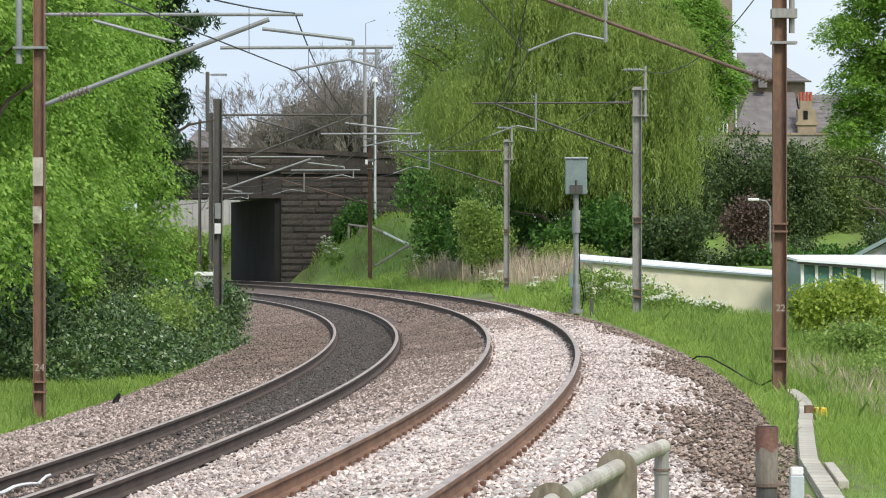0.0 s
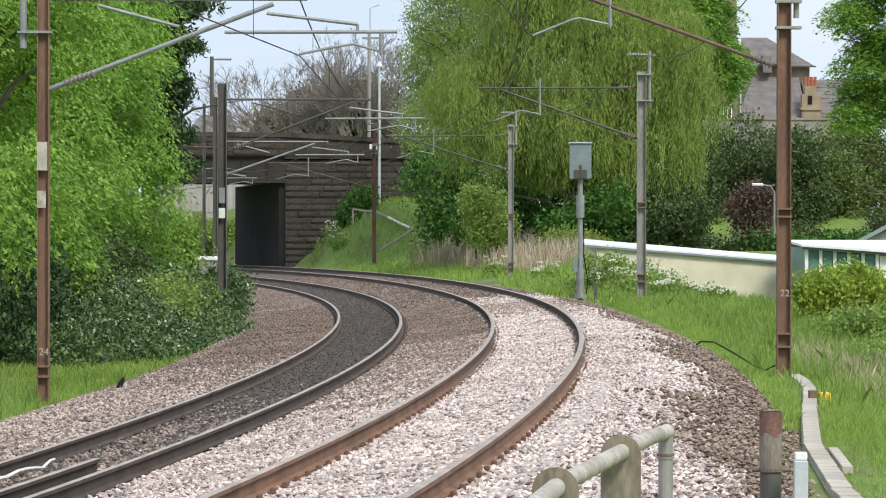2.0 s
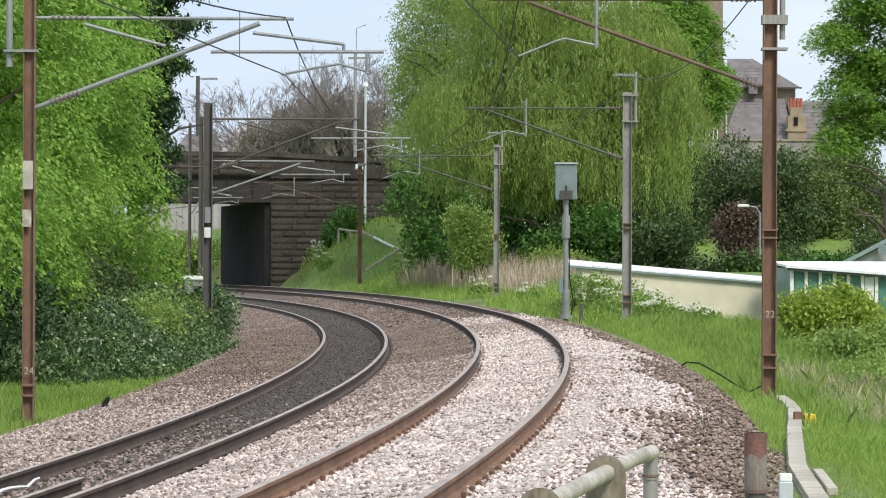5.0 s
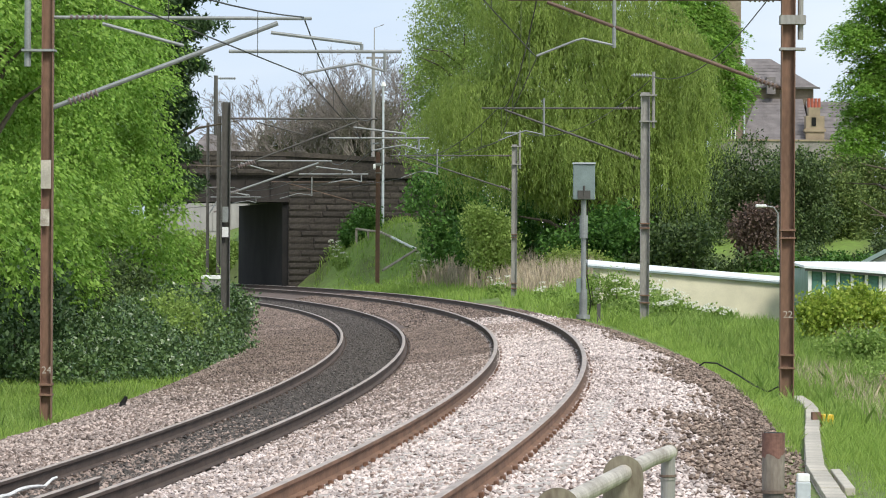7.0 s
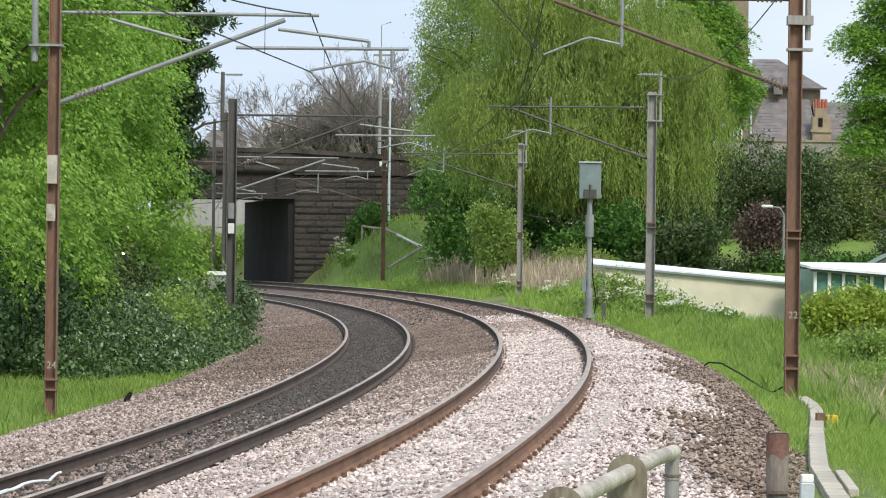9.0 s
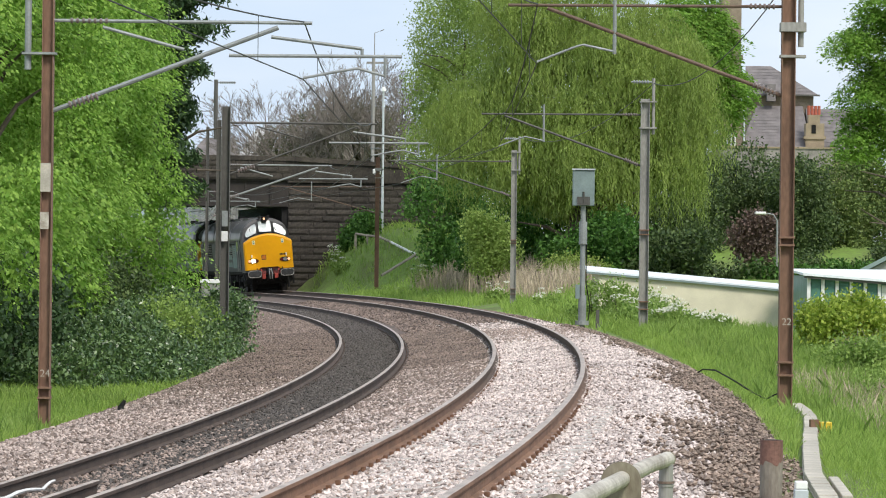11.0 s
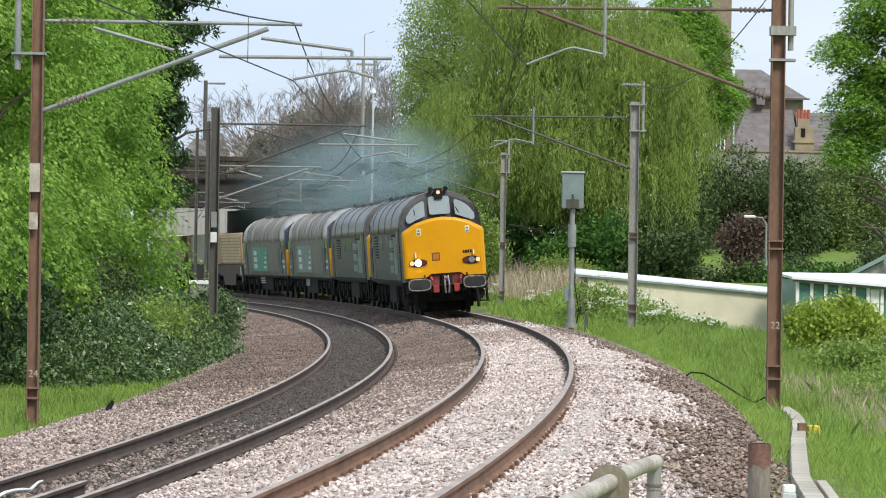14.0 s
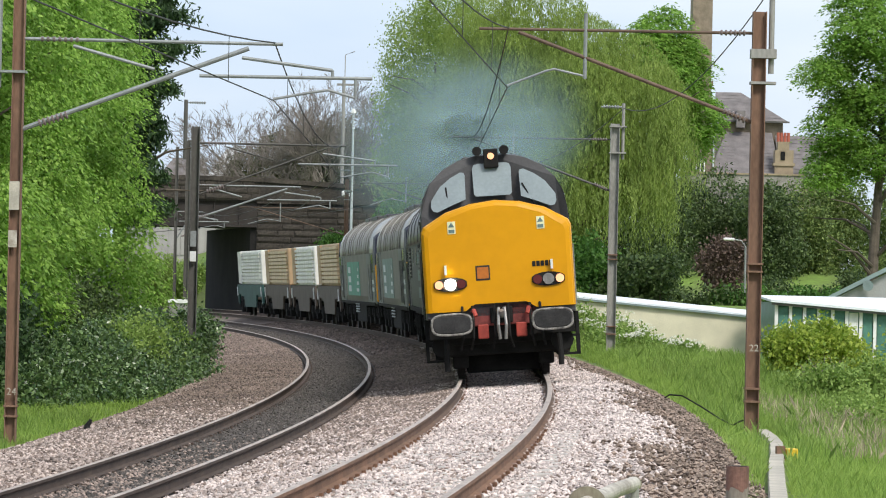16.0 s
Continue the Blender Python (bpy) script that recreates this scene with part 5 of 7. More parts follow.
def flask_wagon(label, cover, frame_m):
    ob = thing("flask_wagon", label, "wagon", group="flask wagons of the train")
    bm = B()
    box(bm, -1.2, 1.2, -5.4, 5.4, 1.0, 1.25)
    part("deck", bm, frame_m, ob)
    for k in (1, -1):
        bm = B()
        out = [(-5.3, 0.75), (-5.3, 1.6), (5.3, 1.6), (5.3, 0.75), (4.9, 0.62), (4.7, 1.1), (2.7, 1.1), (2.3, 0.5), (-2.3, 0.5), (-2.7, 1.1), (-4.7, 1.1), (-4.9, 0.62)]
        loft(bm, [[(1.2 * k, y, z) for y, z in out], [(1.28 * k, y, z) for y, z in out]])
        part("side_plate", bm, frame_m, ob, "stained wagon side plate")
        for y in (-5.0, 5.0):
            bm = B()
            tube(bm, [(1.32 * k, y, 1.05), (1.32 * k, y, 1.5)], 0.03, 6)
            part("handrail", bm, WHITE, ob)
    bm = B()
    box(bm, -1.18, 1.18, -4.6, 4.6, 1.6, 3.26, 0.06)
    c = part("flask_cover", bm, cover, ob, "slatted flask cover")
    for k in (1, -1):
        for i in range(9):
            z = 1.72 + i * 0.165
            bm = B()
            box(bm, min(1.17 * k, 1.26 * k), max(1.17 * k, 1.26 * k), -3.1, 4.4, z, z + 0.115)
            part("slat", bm, FLASK_WHITE if cover is FLASK_WHITE else FLASK_CREAM, c)
        bm = B()
        box(bm, min(1.17 * k, 1.27 * k), max(1.17 * k, 1.27 * k), -4.55, -3.15, 1.66, 3.24)
        part("end_panel", bm, cover if frame_m is WAGON_TEAL else FLASK_TAN, c, "plain cover end panel")
    for s in (1, -1):
        for x in (-0.87, 0.87):
            bm = B()
            tube(bm, [(x, s * 5.3, 1.06), (x, s * 5.75, 1.06)], 0.09, 10)
            tube(bm, [(x, s * 5.75, 1.06), (x, s * 5.8, 1.06)], 0.2, 14)
            part("buffer", bm, BUFFER, ob)
    for y in (3.7, -3.7):
        bogie(ob, y, (-0.9, 0.9), 0.42)
    return ob


TRAIN = [
    (loco("dark grey diesel locomotive with bright yellow nose, headlight lit", LOCO_SIDE, 4.4, True, True), 8.93, 5.4),
    (loco("dark grey diesel locomotive with teal side emblem, coupled second", LOCO_SIDE, 4.4, False, False), 8.93 + 18.9, 5.4),
    (flat_loco("plain grey diesel locomotive with faded emblem, coupled third", TEAL), 8.93 + 38.0, 6.0),
    (flat_loco("grey diesel locomotive with green emblem, coupled fourth", EMBLEM_GREEN), 8.93 + 57.6, 6.0),
]
start = 8.93 + 57.6 + 9.4 + 5.9
for i_, (lab, cov, fm) in enumerate((("brown flask wagon with tan slatted cover", FLASK_TAN, WAGON_BROWN), ("brown flask wagon with white slatted cover", FLASK_WHITE, WAGON_BROWN), ("brown flask wagon with tan slatted cover", FLASK_TAN, WAGON_BROWN), ("teal flask wagon with white slatted cover", FLASK_WHITE, WAGON_TEAL))):
    TRAIN.append((flask_wagon(lab, cov, fm), start + i_ * 11.9, 3.7))

# exhaust haze over the leading locomotives, in thin bowed veils one behind another
plume = thing("exhaust_smoke", "thin blue-grey diesel exhaust haze above the locomotives", "smoke")
for i, (x, y, z, rx, rz) in enumerate(((-0.1, -1.5, 4.85, 2.5, 1.6), (0.35, -6, 5.1, 3.0, 1.9), (0.1, -12, 5.3, 3.3, 2.2), (0.5, -20, 5.5, 3.7, 2.4), (0.2, -31, 5.6, 4.0, 2.6), (0.3, -45, 5.6, 4.4, 2.8), (0.5, -60, 5.8, 4.8, 3.0), (0.2, -78, 5.6, 5.2, 3.4))):
    bm = B()
    rings = []
    for k in range(1, 9):
        r = k / 8
        rings.append([bm.verts.new((r * math.cos(q), 0.22 * (1 - r * r) + 0.08 * noise.noise(Vector((3 * r * math.cos(q), 3 * r * math.sin(q), i))), r * math.sin(q))) for q in (2 * math.pi * n / 28 for n in range(28))])
    bm.faces.new(rings[0])
    for a_, b_ in zip(rings, rings[1:]):
        for n in range(28):
            bm.faces.new((a_[n], a_[(n + 1) % 28], b_[(n + 1) % 28], b_[n]))
    puff = part("puff", bm, SMOKE, plume, smooth=True)
    puff.location, puff.scale = (x, y, z), (rx, 2.0, rz)
TRAIN.append((plume, 8.93, 5.4))


def car_pose(s, half):
    """Pose of a car whose middle is s metres along the right-hand track, standing on two pivots and leaning into the curve."""
    f, r = on_line(s - half, HALF), on_line(s + half, HALF)
    fwd = (f - r).normalized()
    h = float(np.interp(s, S, HEADING))
    lean = CANT / GAUGE
    up = Vector((-lean * math.cos(h), lean * math.sin(h), 1)).normalized()
    right = fwd.cross(up).normalized()
    up = right.cross(fwd)
    m = Matrix((right, fwd, up)).transposed().to_4x4()
    return Matrix.Translation((f + r) / 2) @ m


def motions():
    for ob, back, half in TRAIN:
        walk(ob, [(t, car_pose(74.026 - 26.6056 * (t - 14) + back, half)) for t in [i * 0.5 for i in range(33)]])
tree("birch_tree", 0.5, 190, 1.2, 15, [(-1.2, 0, 6.5, 1.9, 2, 2.2), (0.3, 0, 9.0, 2.2, 2, 2.6), (-0.6, 0, 12.2, 2.0, 2, 2.6), (0.9, 0, 14.5, 1.7, 2, 2.2), (1.2, 0, 6.0, 1.8, 1.8, 2.4), (-1.6, 0, 9.6, 1.2, 1.5, 1.8), (-0.2, 2, 10.5, 2.4, 1.2, 4.0), (1.0, 2, 13.0, 2.4, 1.2, 3.6), (0.2, 2, 6.5, 2.4, 1.2, 3.2)], 5200, 13, 0.26, 0.075, LEAF_BIRCH, "slender light green birch tree beside the willow", 61, 0.22, 1.0)
# shrubs under the willow; the darkest ones carry shade in their leaf colour
for i, (x, y, z, bl, m_, lab, sz) in enumerate((
    (0.5, 184, 1.2, blobs_of(70, 9, (-1.7, 1.4, -1, 1, 0.6, 4.2), (0.9, 1.4)), LEAF_GREEN, "dense green shrub at the foot of the bank", 0.17),
    (2.6, 178, 0.9, blobs_of(71, 9, (-1.5, 1.5, -1, 1, 0.6, 3.6), (0.9, 1.5)), LEAF_GREEN, "dense green shrub under the willow", 0.17),
    (5.6, 177, 0.8, blobs_of(72, 14, (-2.0, 2.2, -1, 1, 0.6, 6.2), (1.0, 1.6)), LEAF_GREEN, "dark green shrub under the willow", 0.18),
    (9.6, 177, 0.6, blobs_of(73, 14, (-2.2, 1.8, -1, 1, 0.6, 5.6), (1.0, 1.7)), LEAF_DARK, "shrub under the willow, shade in its dark leaf colour", 0.18),
    (1.6, 163, 0.9, [(0, 0, 1.0, 0.8, 0.8, 0.8), (0.3, 0, 1.9, 0.75, 0.7, 0.8), (-0.4, 0, 2.3, 0.6, 0.6, 0.8), (0.7, 0, 1.2, 0.7, 0.7, 0.7)], LEAF_BIRCH, "light green young bush on the bank", 0.11),
    (5.2, 160, 0.7, [(0, 0, 0.5, 1.1, 0.7, 0.7), (0.9, 0, 0.4, 0.8, 0.7, 0.6)], LEAF_WILLOW, "dull bramble bush among dry stalks", 0.1),
    (6.6, 164, 0.6, blobs_of(76, 10, (-2.0, 2.2, -0.8, 0.8, 0.5, 3.0), (0.8, 1.2)), LEAF_GREEN, "dense green shrub under the willow", 0.16),
    (9.8, 163, 0.4, blobs_of(77, 8, (-1.3, 1.4, -0.8, 0.8, 0.4, 2.2), (0.7, 1.1)), LEAF_DARK, "shrub under the willow, shade in its dark leaf colour", 0.16),
    (-4.9, 203, 2.0, [(0, 0, 1.0, 0.9, 0.8, 0.9), (0.3, 0, 1.6, 0.7, 0.7, 0.7), (-0.5, 0, 0.6, 0.6, 0.6, 0.6)], LEAF_GREEN, "round green bush against the bridge wall", 0.16),
)):
    bush("bush", x, y, z, bl, 900, 12, 0.2, sz * 0.72, m_, lab, 80 + 2 * i)
# dark laurel screen behind the garages
for i in range(7):
    x = 12.4 + i * 2.2
    lower = 5.6 if i < 1 else 6.7
    bush("laurel_tree", x, 200 + (i % 3) * 3, 0.3, blobs_of(100 + i, 13, (-1.1, 1.1, -1.2, 1.2, 0.8, lower), (1.1, 1.6)), 1700, 13, 0.2, 0.105, LEAF_LAUREL if i > 3 else LEAF_DARK, "dark glossy evergreen screen tree behind the garages", 110 + 2 * i, "tree")
bush("copper_shrub", 15.5, 186, 0.6, [(0, 0, 1.6, 1.0, 0.8, 0.9), (-0.5, 0, 2.6, 0.8, 0.7, 0.8), (0.5, 0, 2.8, 0.8, 0.7, 0.8), (0, 0, 3.3, 0.6, 0.6, 0.6)], 900, 9, 0.17, 0.1, LEAF_COPPER, "dull purple-leaved shrub among evergreens", 130)
# the lawn's shading is put into this shrub's dark leaves
bush("garden_shrub", 19.4, 176, 0.0, blobs_of(137, 9, (-2.2, 2.0, -0.8, 0.8, 0.4, 1.7), (0.7, 1.0)), 900, 11, 0.18, 0.1, LEAF_DARK, "shrub on the lawn behind the garages, shade in its dark leaf colour", 138)
for i, (x, w) in enumerate(((13.2, 1.8), (15.2, 1.3), (17.2, 1.6), (19.0, 1.3), (20.6, 1.8))):
    bush("low_hedge", x, 172, 0.2, [(-w * 0.6, 0, 0.7, w * 0.7, 0.8, 0.8), (w * 0.5, 0, 0.8, w * 0.7, 0.8, 0.8)], 330, 9, 0.17, 0.13, LEAF_GREEN if i else LEAF_DARK, "low rounded garden hedge", 136 + 2 * i)
tree("sycamore_tree", 15.8, 232, -0.5, 19, blobs_of(140, 12, (-1.9, 1.9, -2, 2, 11.5, 19), (1.3, 2.2)), 2600, 20, 0.32, 0.13, LEAF_BRIGHT, "tall bright green sycamore behind the willow", 141, 0.4, 0.5, tiers=0.5)
tree("maple_tree", 18.6, 150, 0.0, 12.5, [(-1.0, 0.8, 9.4, 1.5, 1.3, 0.9), (-0.9, 0.8, 11.4, 1.5, 1.3, 0.9), (-1.3, 0.8, 7.5, 1.4, 1.2, 0.8), (-0.6, 0.8, 13.4, 1.6, 1.2, 0.9), (-2.2, 0, 10.6, 1.3, 1.3, 0.8), (-1.5, 0, 8.4, 1.5, 1.3, 0.9), (-1.9, 0, 6.6, 1.2, 1.2, 0.7), (-0.3, 0, 12.2, 2.0, 1.8, 1.0), (0.4, 0, 9.6, 2.0, 1.8, 1.0), (0.2, 0, 7.2, 2.0, 1.6, 0.9), (1.8, 0, 11, 2, 2, 1.2), (2, 0, 8.3, 2, 2, 1.0)], 3900, 20, 0.28, 0.08, LEAF_BRIGHT, "bright green maple tree in layered sprays", 143, 0.28, 0.5, limbs=16, fill=0.5, tiers=0.38)
# hedge and scrub on the near right
bush("laurel_hedge", 9.5, 84, -1.25, blobs_of(150, 32, (-1.35, 2.4, -1.5, 1.5, 0.1, 1.85), (0.4, 0.65)), 6200, 12, 0.12, 0.062, LEAF_HEDGE, "yellow-green laurel hedge beyond the verge", 151, "hedge", 0.6)
bush("laurel_hedge", 8.55, 74, -1.1, blobs_of(154, 18, (-0.75, 1.6, -2.5, 2.5, 0.0, 1.05), (0.35, 0.6)), 3200, 11, 0.12, 0.055, LEAF_WEED, "straggly green hedge with gaps beyond the verge", 155, "hedge", 0.6)
bush("bramble_bush", 7.45, 62, -1.05, blobs_of(152, 12, (-0.5, 1.2, -2.5, 2.5, 0.1, 0.6), (0.25, 0.45)), 900, 9, 0.16, 0.04, LEAF_WEED, "straggly bramble and dry stems on the verge", 153)


def dry_shrub(x, y, width, height, count, label, seed, material):
    """A tangle of bare brown stems, each forked twice."""
    rng = random.Random(seed)
    ob = thing("dry_shrub", label, "bush", Matrix.Translation((x, y, float(lie(x, y)[0]))))
    bm = B()
    for i in range(count):
        p = Vector((rng.uniform(-width, width), rng.uniform(-width, width) * 0.6, -0.1))
        q = p + Vector((rng.uniform(-0.3, 0.3), rng.uniform(-0.2, 0.2), 1)).normalized() * height * rng.uniform(0.45, 0.8)
        tube(bm, [p, p.lerp(q, 0.5) + Vector((rng.uniform(-0.05, 0.05), 0, 0)), q], 0.011, 4, 0.007)
        for k in range(4):
            r = p.lerp(q, rng.uniform(0.5, 1.0))
            tube(bm, [r, r + Vector((rng.uniform(-0.5, 0.5), rng.uniform(-0.4, 0.4), rng.uniform(0.2, 0.7))) * height * 0.45], 0.007, 3, 0.004)
    tagged(part("stem_tangle", bm, material, ob), kind="stuff")


dry_shrub(7.45, 108, 0.75, 1.25, 60, "brown dead stems in front of the cream wall", 156, REED)
dry_shrub(6.6, 109, 0.5, 0.9, 26, "brown dead stems in front of the cream wall", 157, TWIG)
dry_shrub(8.45, 76, 0.4, 1.0, 22, "bare brown twigs standing in the hedge gap", 158, TWIG)
dry_shrub(7.35, 60.5, 0.35, 0.55, 40, "dry pale stems at the foot of the hedge", 159, REED)
for i, (x, y, w) in enumerate(((5.6, 104, 1.0), (4.7, 112, 1.1), (5.4, 111, 0.9), (6.0, 106, 0.6))):
    bush("weed_clump", x, y, float(lie(x, y)[0]), [(0, 0, 0.15, w, 0.8, 0.3), (0.5, 0, 0.3 + 0.35 * (y > 107), w * 0.45, 0.5, 0.3), (-0.4, 0, 0.25 + 0.6 * (y > 107), w * 0.4, 0.5, 0.35)], 420, 8, 0.12, 0.055, LEAF_WEED, "tall leafy weeds on the verge", 160 + 2 * i, "weeds")


# ---- bare tree and conifers behind the bridge ----
def bare_tree(x, y, z, height, label, seed):
    ob = thing("bare_tree", label, "tree", Matrix.Translation((x, y, z)))
    rng = random.Random(seed)
    big, small = B(), B()
    def grow(p, d, length, r, depth):
        q = p + d * length
        m_ = p.lerp(q, 0.5) + Vector((rng.uniform(-1, 1), rng.uniform(-1, 1), rng.uniform(-1, 1))) * length * 0.07
        tube(big if depth < 2 else small, [p, m_, q], max(r, 0.011), 7 if depth < 2 else 3, max(r * 0.62, 0.008))
        if depth >= 7:
            return
        for _ in range(3):
            n = (d + Vector((rng.uniform(-1, 1), rng.uniform(-0.8, 0.8), rng.uniform(-0.45, 0.75))) * 0.75).normalized()
            grow(p.lerp(q, rng.uniform(0.55, 1.0)), n, length * rng.uniform(0.58, 0.78), r * 0.52, depth + 1)
    for k in range(3):
        grow(Vector((0, 0, -0.3)), Vector((0.4 * (k - 1), 0.1 * (k - 1), 1)).normalized(), height * 0.4, 0.3, 0)
    part("trunk", big, BARK, ob)
    tagged(part("twig_spray", small, TWIG, ob), kind="stuff")


bare_tree(-7.0, 237, -0.5, 15.0, "bare grey-brown tree with fine twigs behind the bridge", 171)
bare_tree(-5.2, 236.5, -0.5, 15.0, "bare grey-brown tree with fine twigs behind the bridge", 173)
for i, (x, y, h, w) in enumerate(((-11.4, 240, 11.2, 1.7), (-9.4, 243, 12.6, 1.9), (-7.2, 242, 13.0, 2.0), (-5.0, 240, 13.0, 1.8))):
    tree("yew_tree", x, y, -0.5, h, [(0, 0, h * 0.6, w, 1.6, h * 0.22), (0, 0, h * 0.78, w * 0.75, 1.4, h * 0.18), (0.3, 0, h * 0.35, w * 1.1, 1.6, h * 0.25)], 1900, 11, 0.28, 0.11, LEAF_EVERGREEN, "dark evergreen tree behind the bridge", 180 + 2 * i, 0.3)


for i in range(4):
    bush("scrub_bush", -19.2 + 1.5 * i, 236 - 2 * (i % 2), -0.6, blobs_of(290 + i, 8, (-0.9, 0.9, -0.8, 0.8, 0.4, 3.5 - 0.25 * i), (0.7, 1.0)), 700, 10, 0.2, 0.1, LEAF_WEED if i % 2 else LEAF_BIRCH, "light green scrub beyond the bridge", 295 + 2 * i)


# ---- buildings ----
def prism(bm, outline, y0, y1):
    return plate(bm, outline, y0, y1)


def garage_row():
    ob = thing("garage_block", "cream rendered garage block with sloping white roof", "garage", Matrix.Translation((4.5, 118, 0)))
    top = lambda x: 1.46 - 0.083 * x
    bm = B()
    prism(bm, [(0.3, -1.7), (6.85, -1.7), (6.85, top(6.85) - 0.05), (0.3, top(0.3) - 0.05)], 0.03, 6.0)
    part("wall", bm, CREAM_WALL, ob)
    bm = B()
    loft(bm, [[(-0.1, -0.05, top(0) - 0.06), (7.0, -0.05, top(7.0) - 0.06), (7.0, -0.05, top(7.0)), (-0.1, -0.05, top(0))], [(-0.1, 6.3, top(0) + 0.02), (7.0, 6.3, top(7) + 0.02), (7.0, 6.3, top(7) + 0.15), (-0.1, 6.3, top(0) + 0.15)]])
    part("roof", bm, ROOF_WHITE, ob, "white sheet roof")
    edge = lambda y: [(-0.1, y, top(0) - 0.115), (7.0, y, top(7) - 0.115), (7.0, y, top(7) - 0.05), (-0.1, y, top(0) - 0.05)]
    part("fascia", loft(B(), [edge(-0.09), edge(-0.052)]), BOX_GREY, ob)


def green_garages():
    ob = thing("lock_up_garages", "row of green garage doors under a white roof", "garage", Matrix.Translation((10.9, 112, 0)))
    eave = lambda x: 1.36 - 0.07 * x
    part("wall", plate(B(), [(0, -1.8), (7.5, -1.8), (7.5, eave(7.5)), (0, eave(0))], 0.1, 5), GREEN_DOOR, ob)
    rf = part("roof", loft(B(), [[(-0.15, -0.25, eave(-0.15)), (7.6, -0.25, eave(7.6)), (7.6, -0.25, eave(7.6) + 0.07), (-0.15, -0.25, eave(-0.15) + 0.07)], [(-0.15, 5.2, 1.5), (7.6, 5.2, 1.5), (7.6, 5.2, 1.57), (-0.15, 5.2, 1.57)]]), ROOF_WHITE, ob, "white sheet roof")
    part("fascia", loft(B(), [[(-0.12, -0.2, eave(0) - 0.07), (7.58, -0.2, eave(7.5) - 0.07), (7.58, -0.2, eave(7.5) - 0.005), (-0.12, -0.2, eave(0) - 0.005)], [(-0.12, -0.15, eave(0) - 0.07), (7.58, -0.15, eave(7.5) - 0.07), (7.58, -0.15, eave(7.5) - 0.005), (-0.12, -0.15, eave(0) - 0.005)]]), MAST_DARK, rf)
    for i in range(17):
        x = i * 0.43
        part("post", box(B(), x, x + 0.1, 0.0, 0.098, -1.8, eave(x + 0.1) - 0.01), WHITE, ob)
        part("door", box(B(), x + 0.13, x + 0.4, 0.05, 0.096, -1.2, eave(x) - 0.12), WHITE if i == 5 else GREEN_DOOR, ob)


def gable_house():
    ob = thing("gabled_house", "grey rendered gable end with pale green barge boards", "house", pose(14.9, 136, -0.1, 0, 0, -7))
    bm = B()
    prism(bm, [(0.2, -1.5), (6.2, -1.5), (6.2, 1.45), (3.2, 2.95), (0.2, 1.45)], 0, 8)
    part("wall", bm, mat("grey_render", (0.36, 0.36, 0.36), 0.9, 0, 0.12, 1, 20, 0.1), ob)
    for k in (0, 1):
        bm = B()
        a_, b_ = ((-0.2, 1.25), (3.2, 3.05)) if k == 0 else ((6.6, 1.25), (3.2, 3.05))
        loft(bm, [[(a_[0], -0.25, a_[1]), (b_[0], -0.25, b_[1]), (b_[0], -0.25, b_[1] + 0.17), (a_[0], -0.25, a_[1] + 0.17)], [(a_[0], 8.2, a_[1]), (b_[0], 8.2, b_[1]), (b_[0], 8.2, b_[1] + 0.17), (a_[0], 8.2, a_[1] + 0.17)]])
        part("roof_slope", bm, mat("green_trim", (0.22, 0.29, 0.28), 0.7, 0, 0.12, 1, 20, 0.1), ob)
    bm = B()
    tube(bm, [(1.75, -0.3, 2.1), (1.75, -0.34, 2.1)], 0.2, 16)
    tube(bm, [(1.75, -0.02, 2.0), (1.75, -0.3, 2.1)], 0.02, 6)
    part("satellite_dish", bm, BOX_GREY, ob, "grey satellite dish")


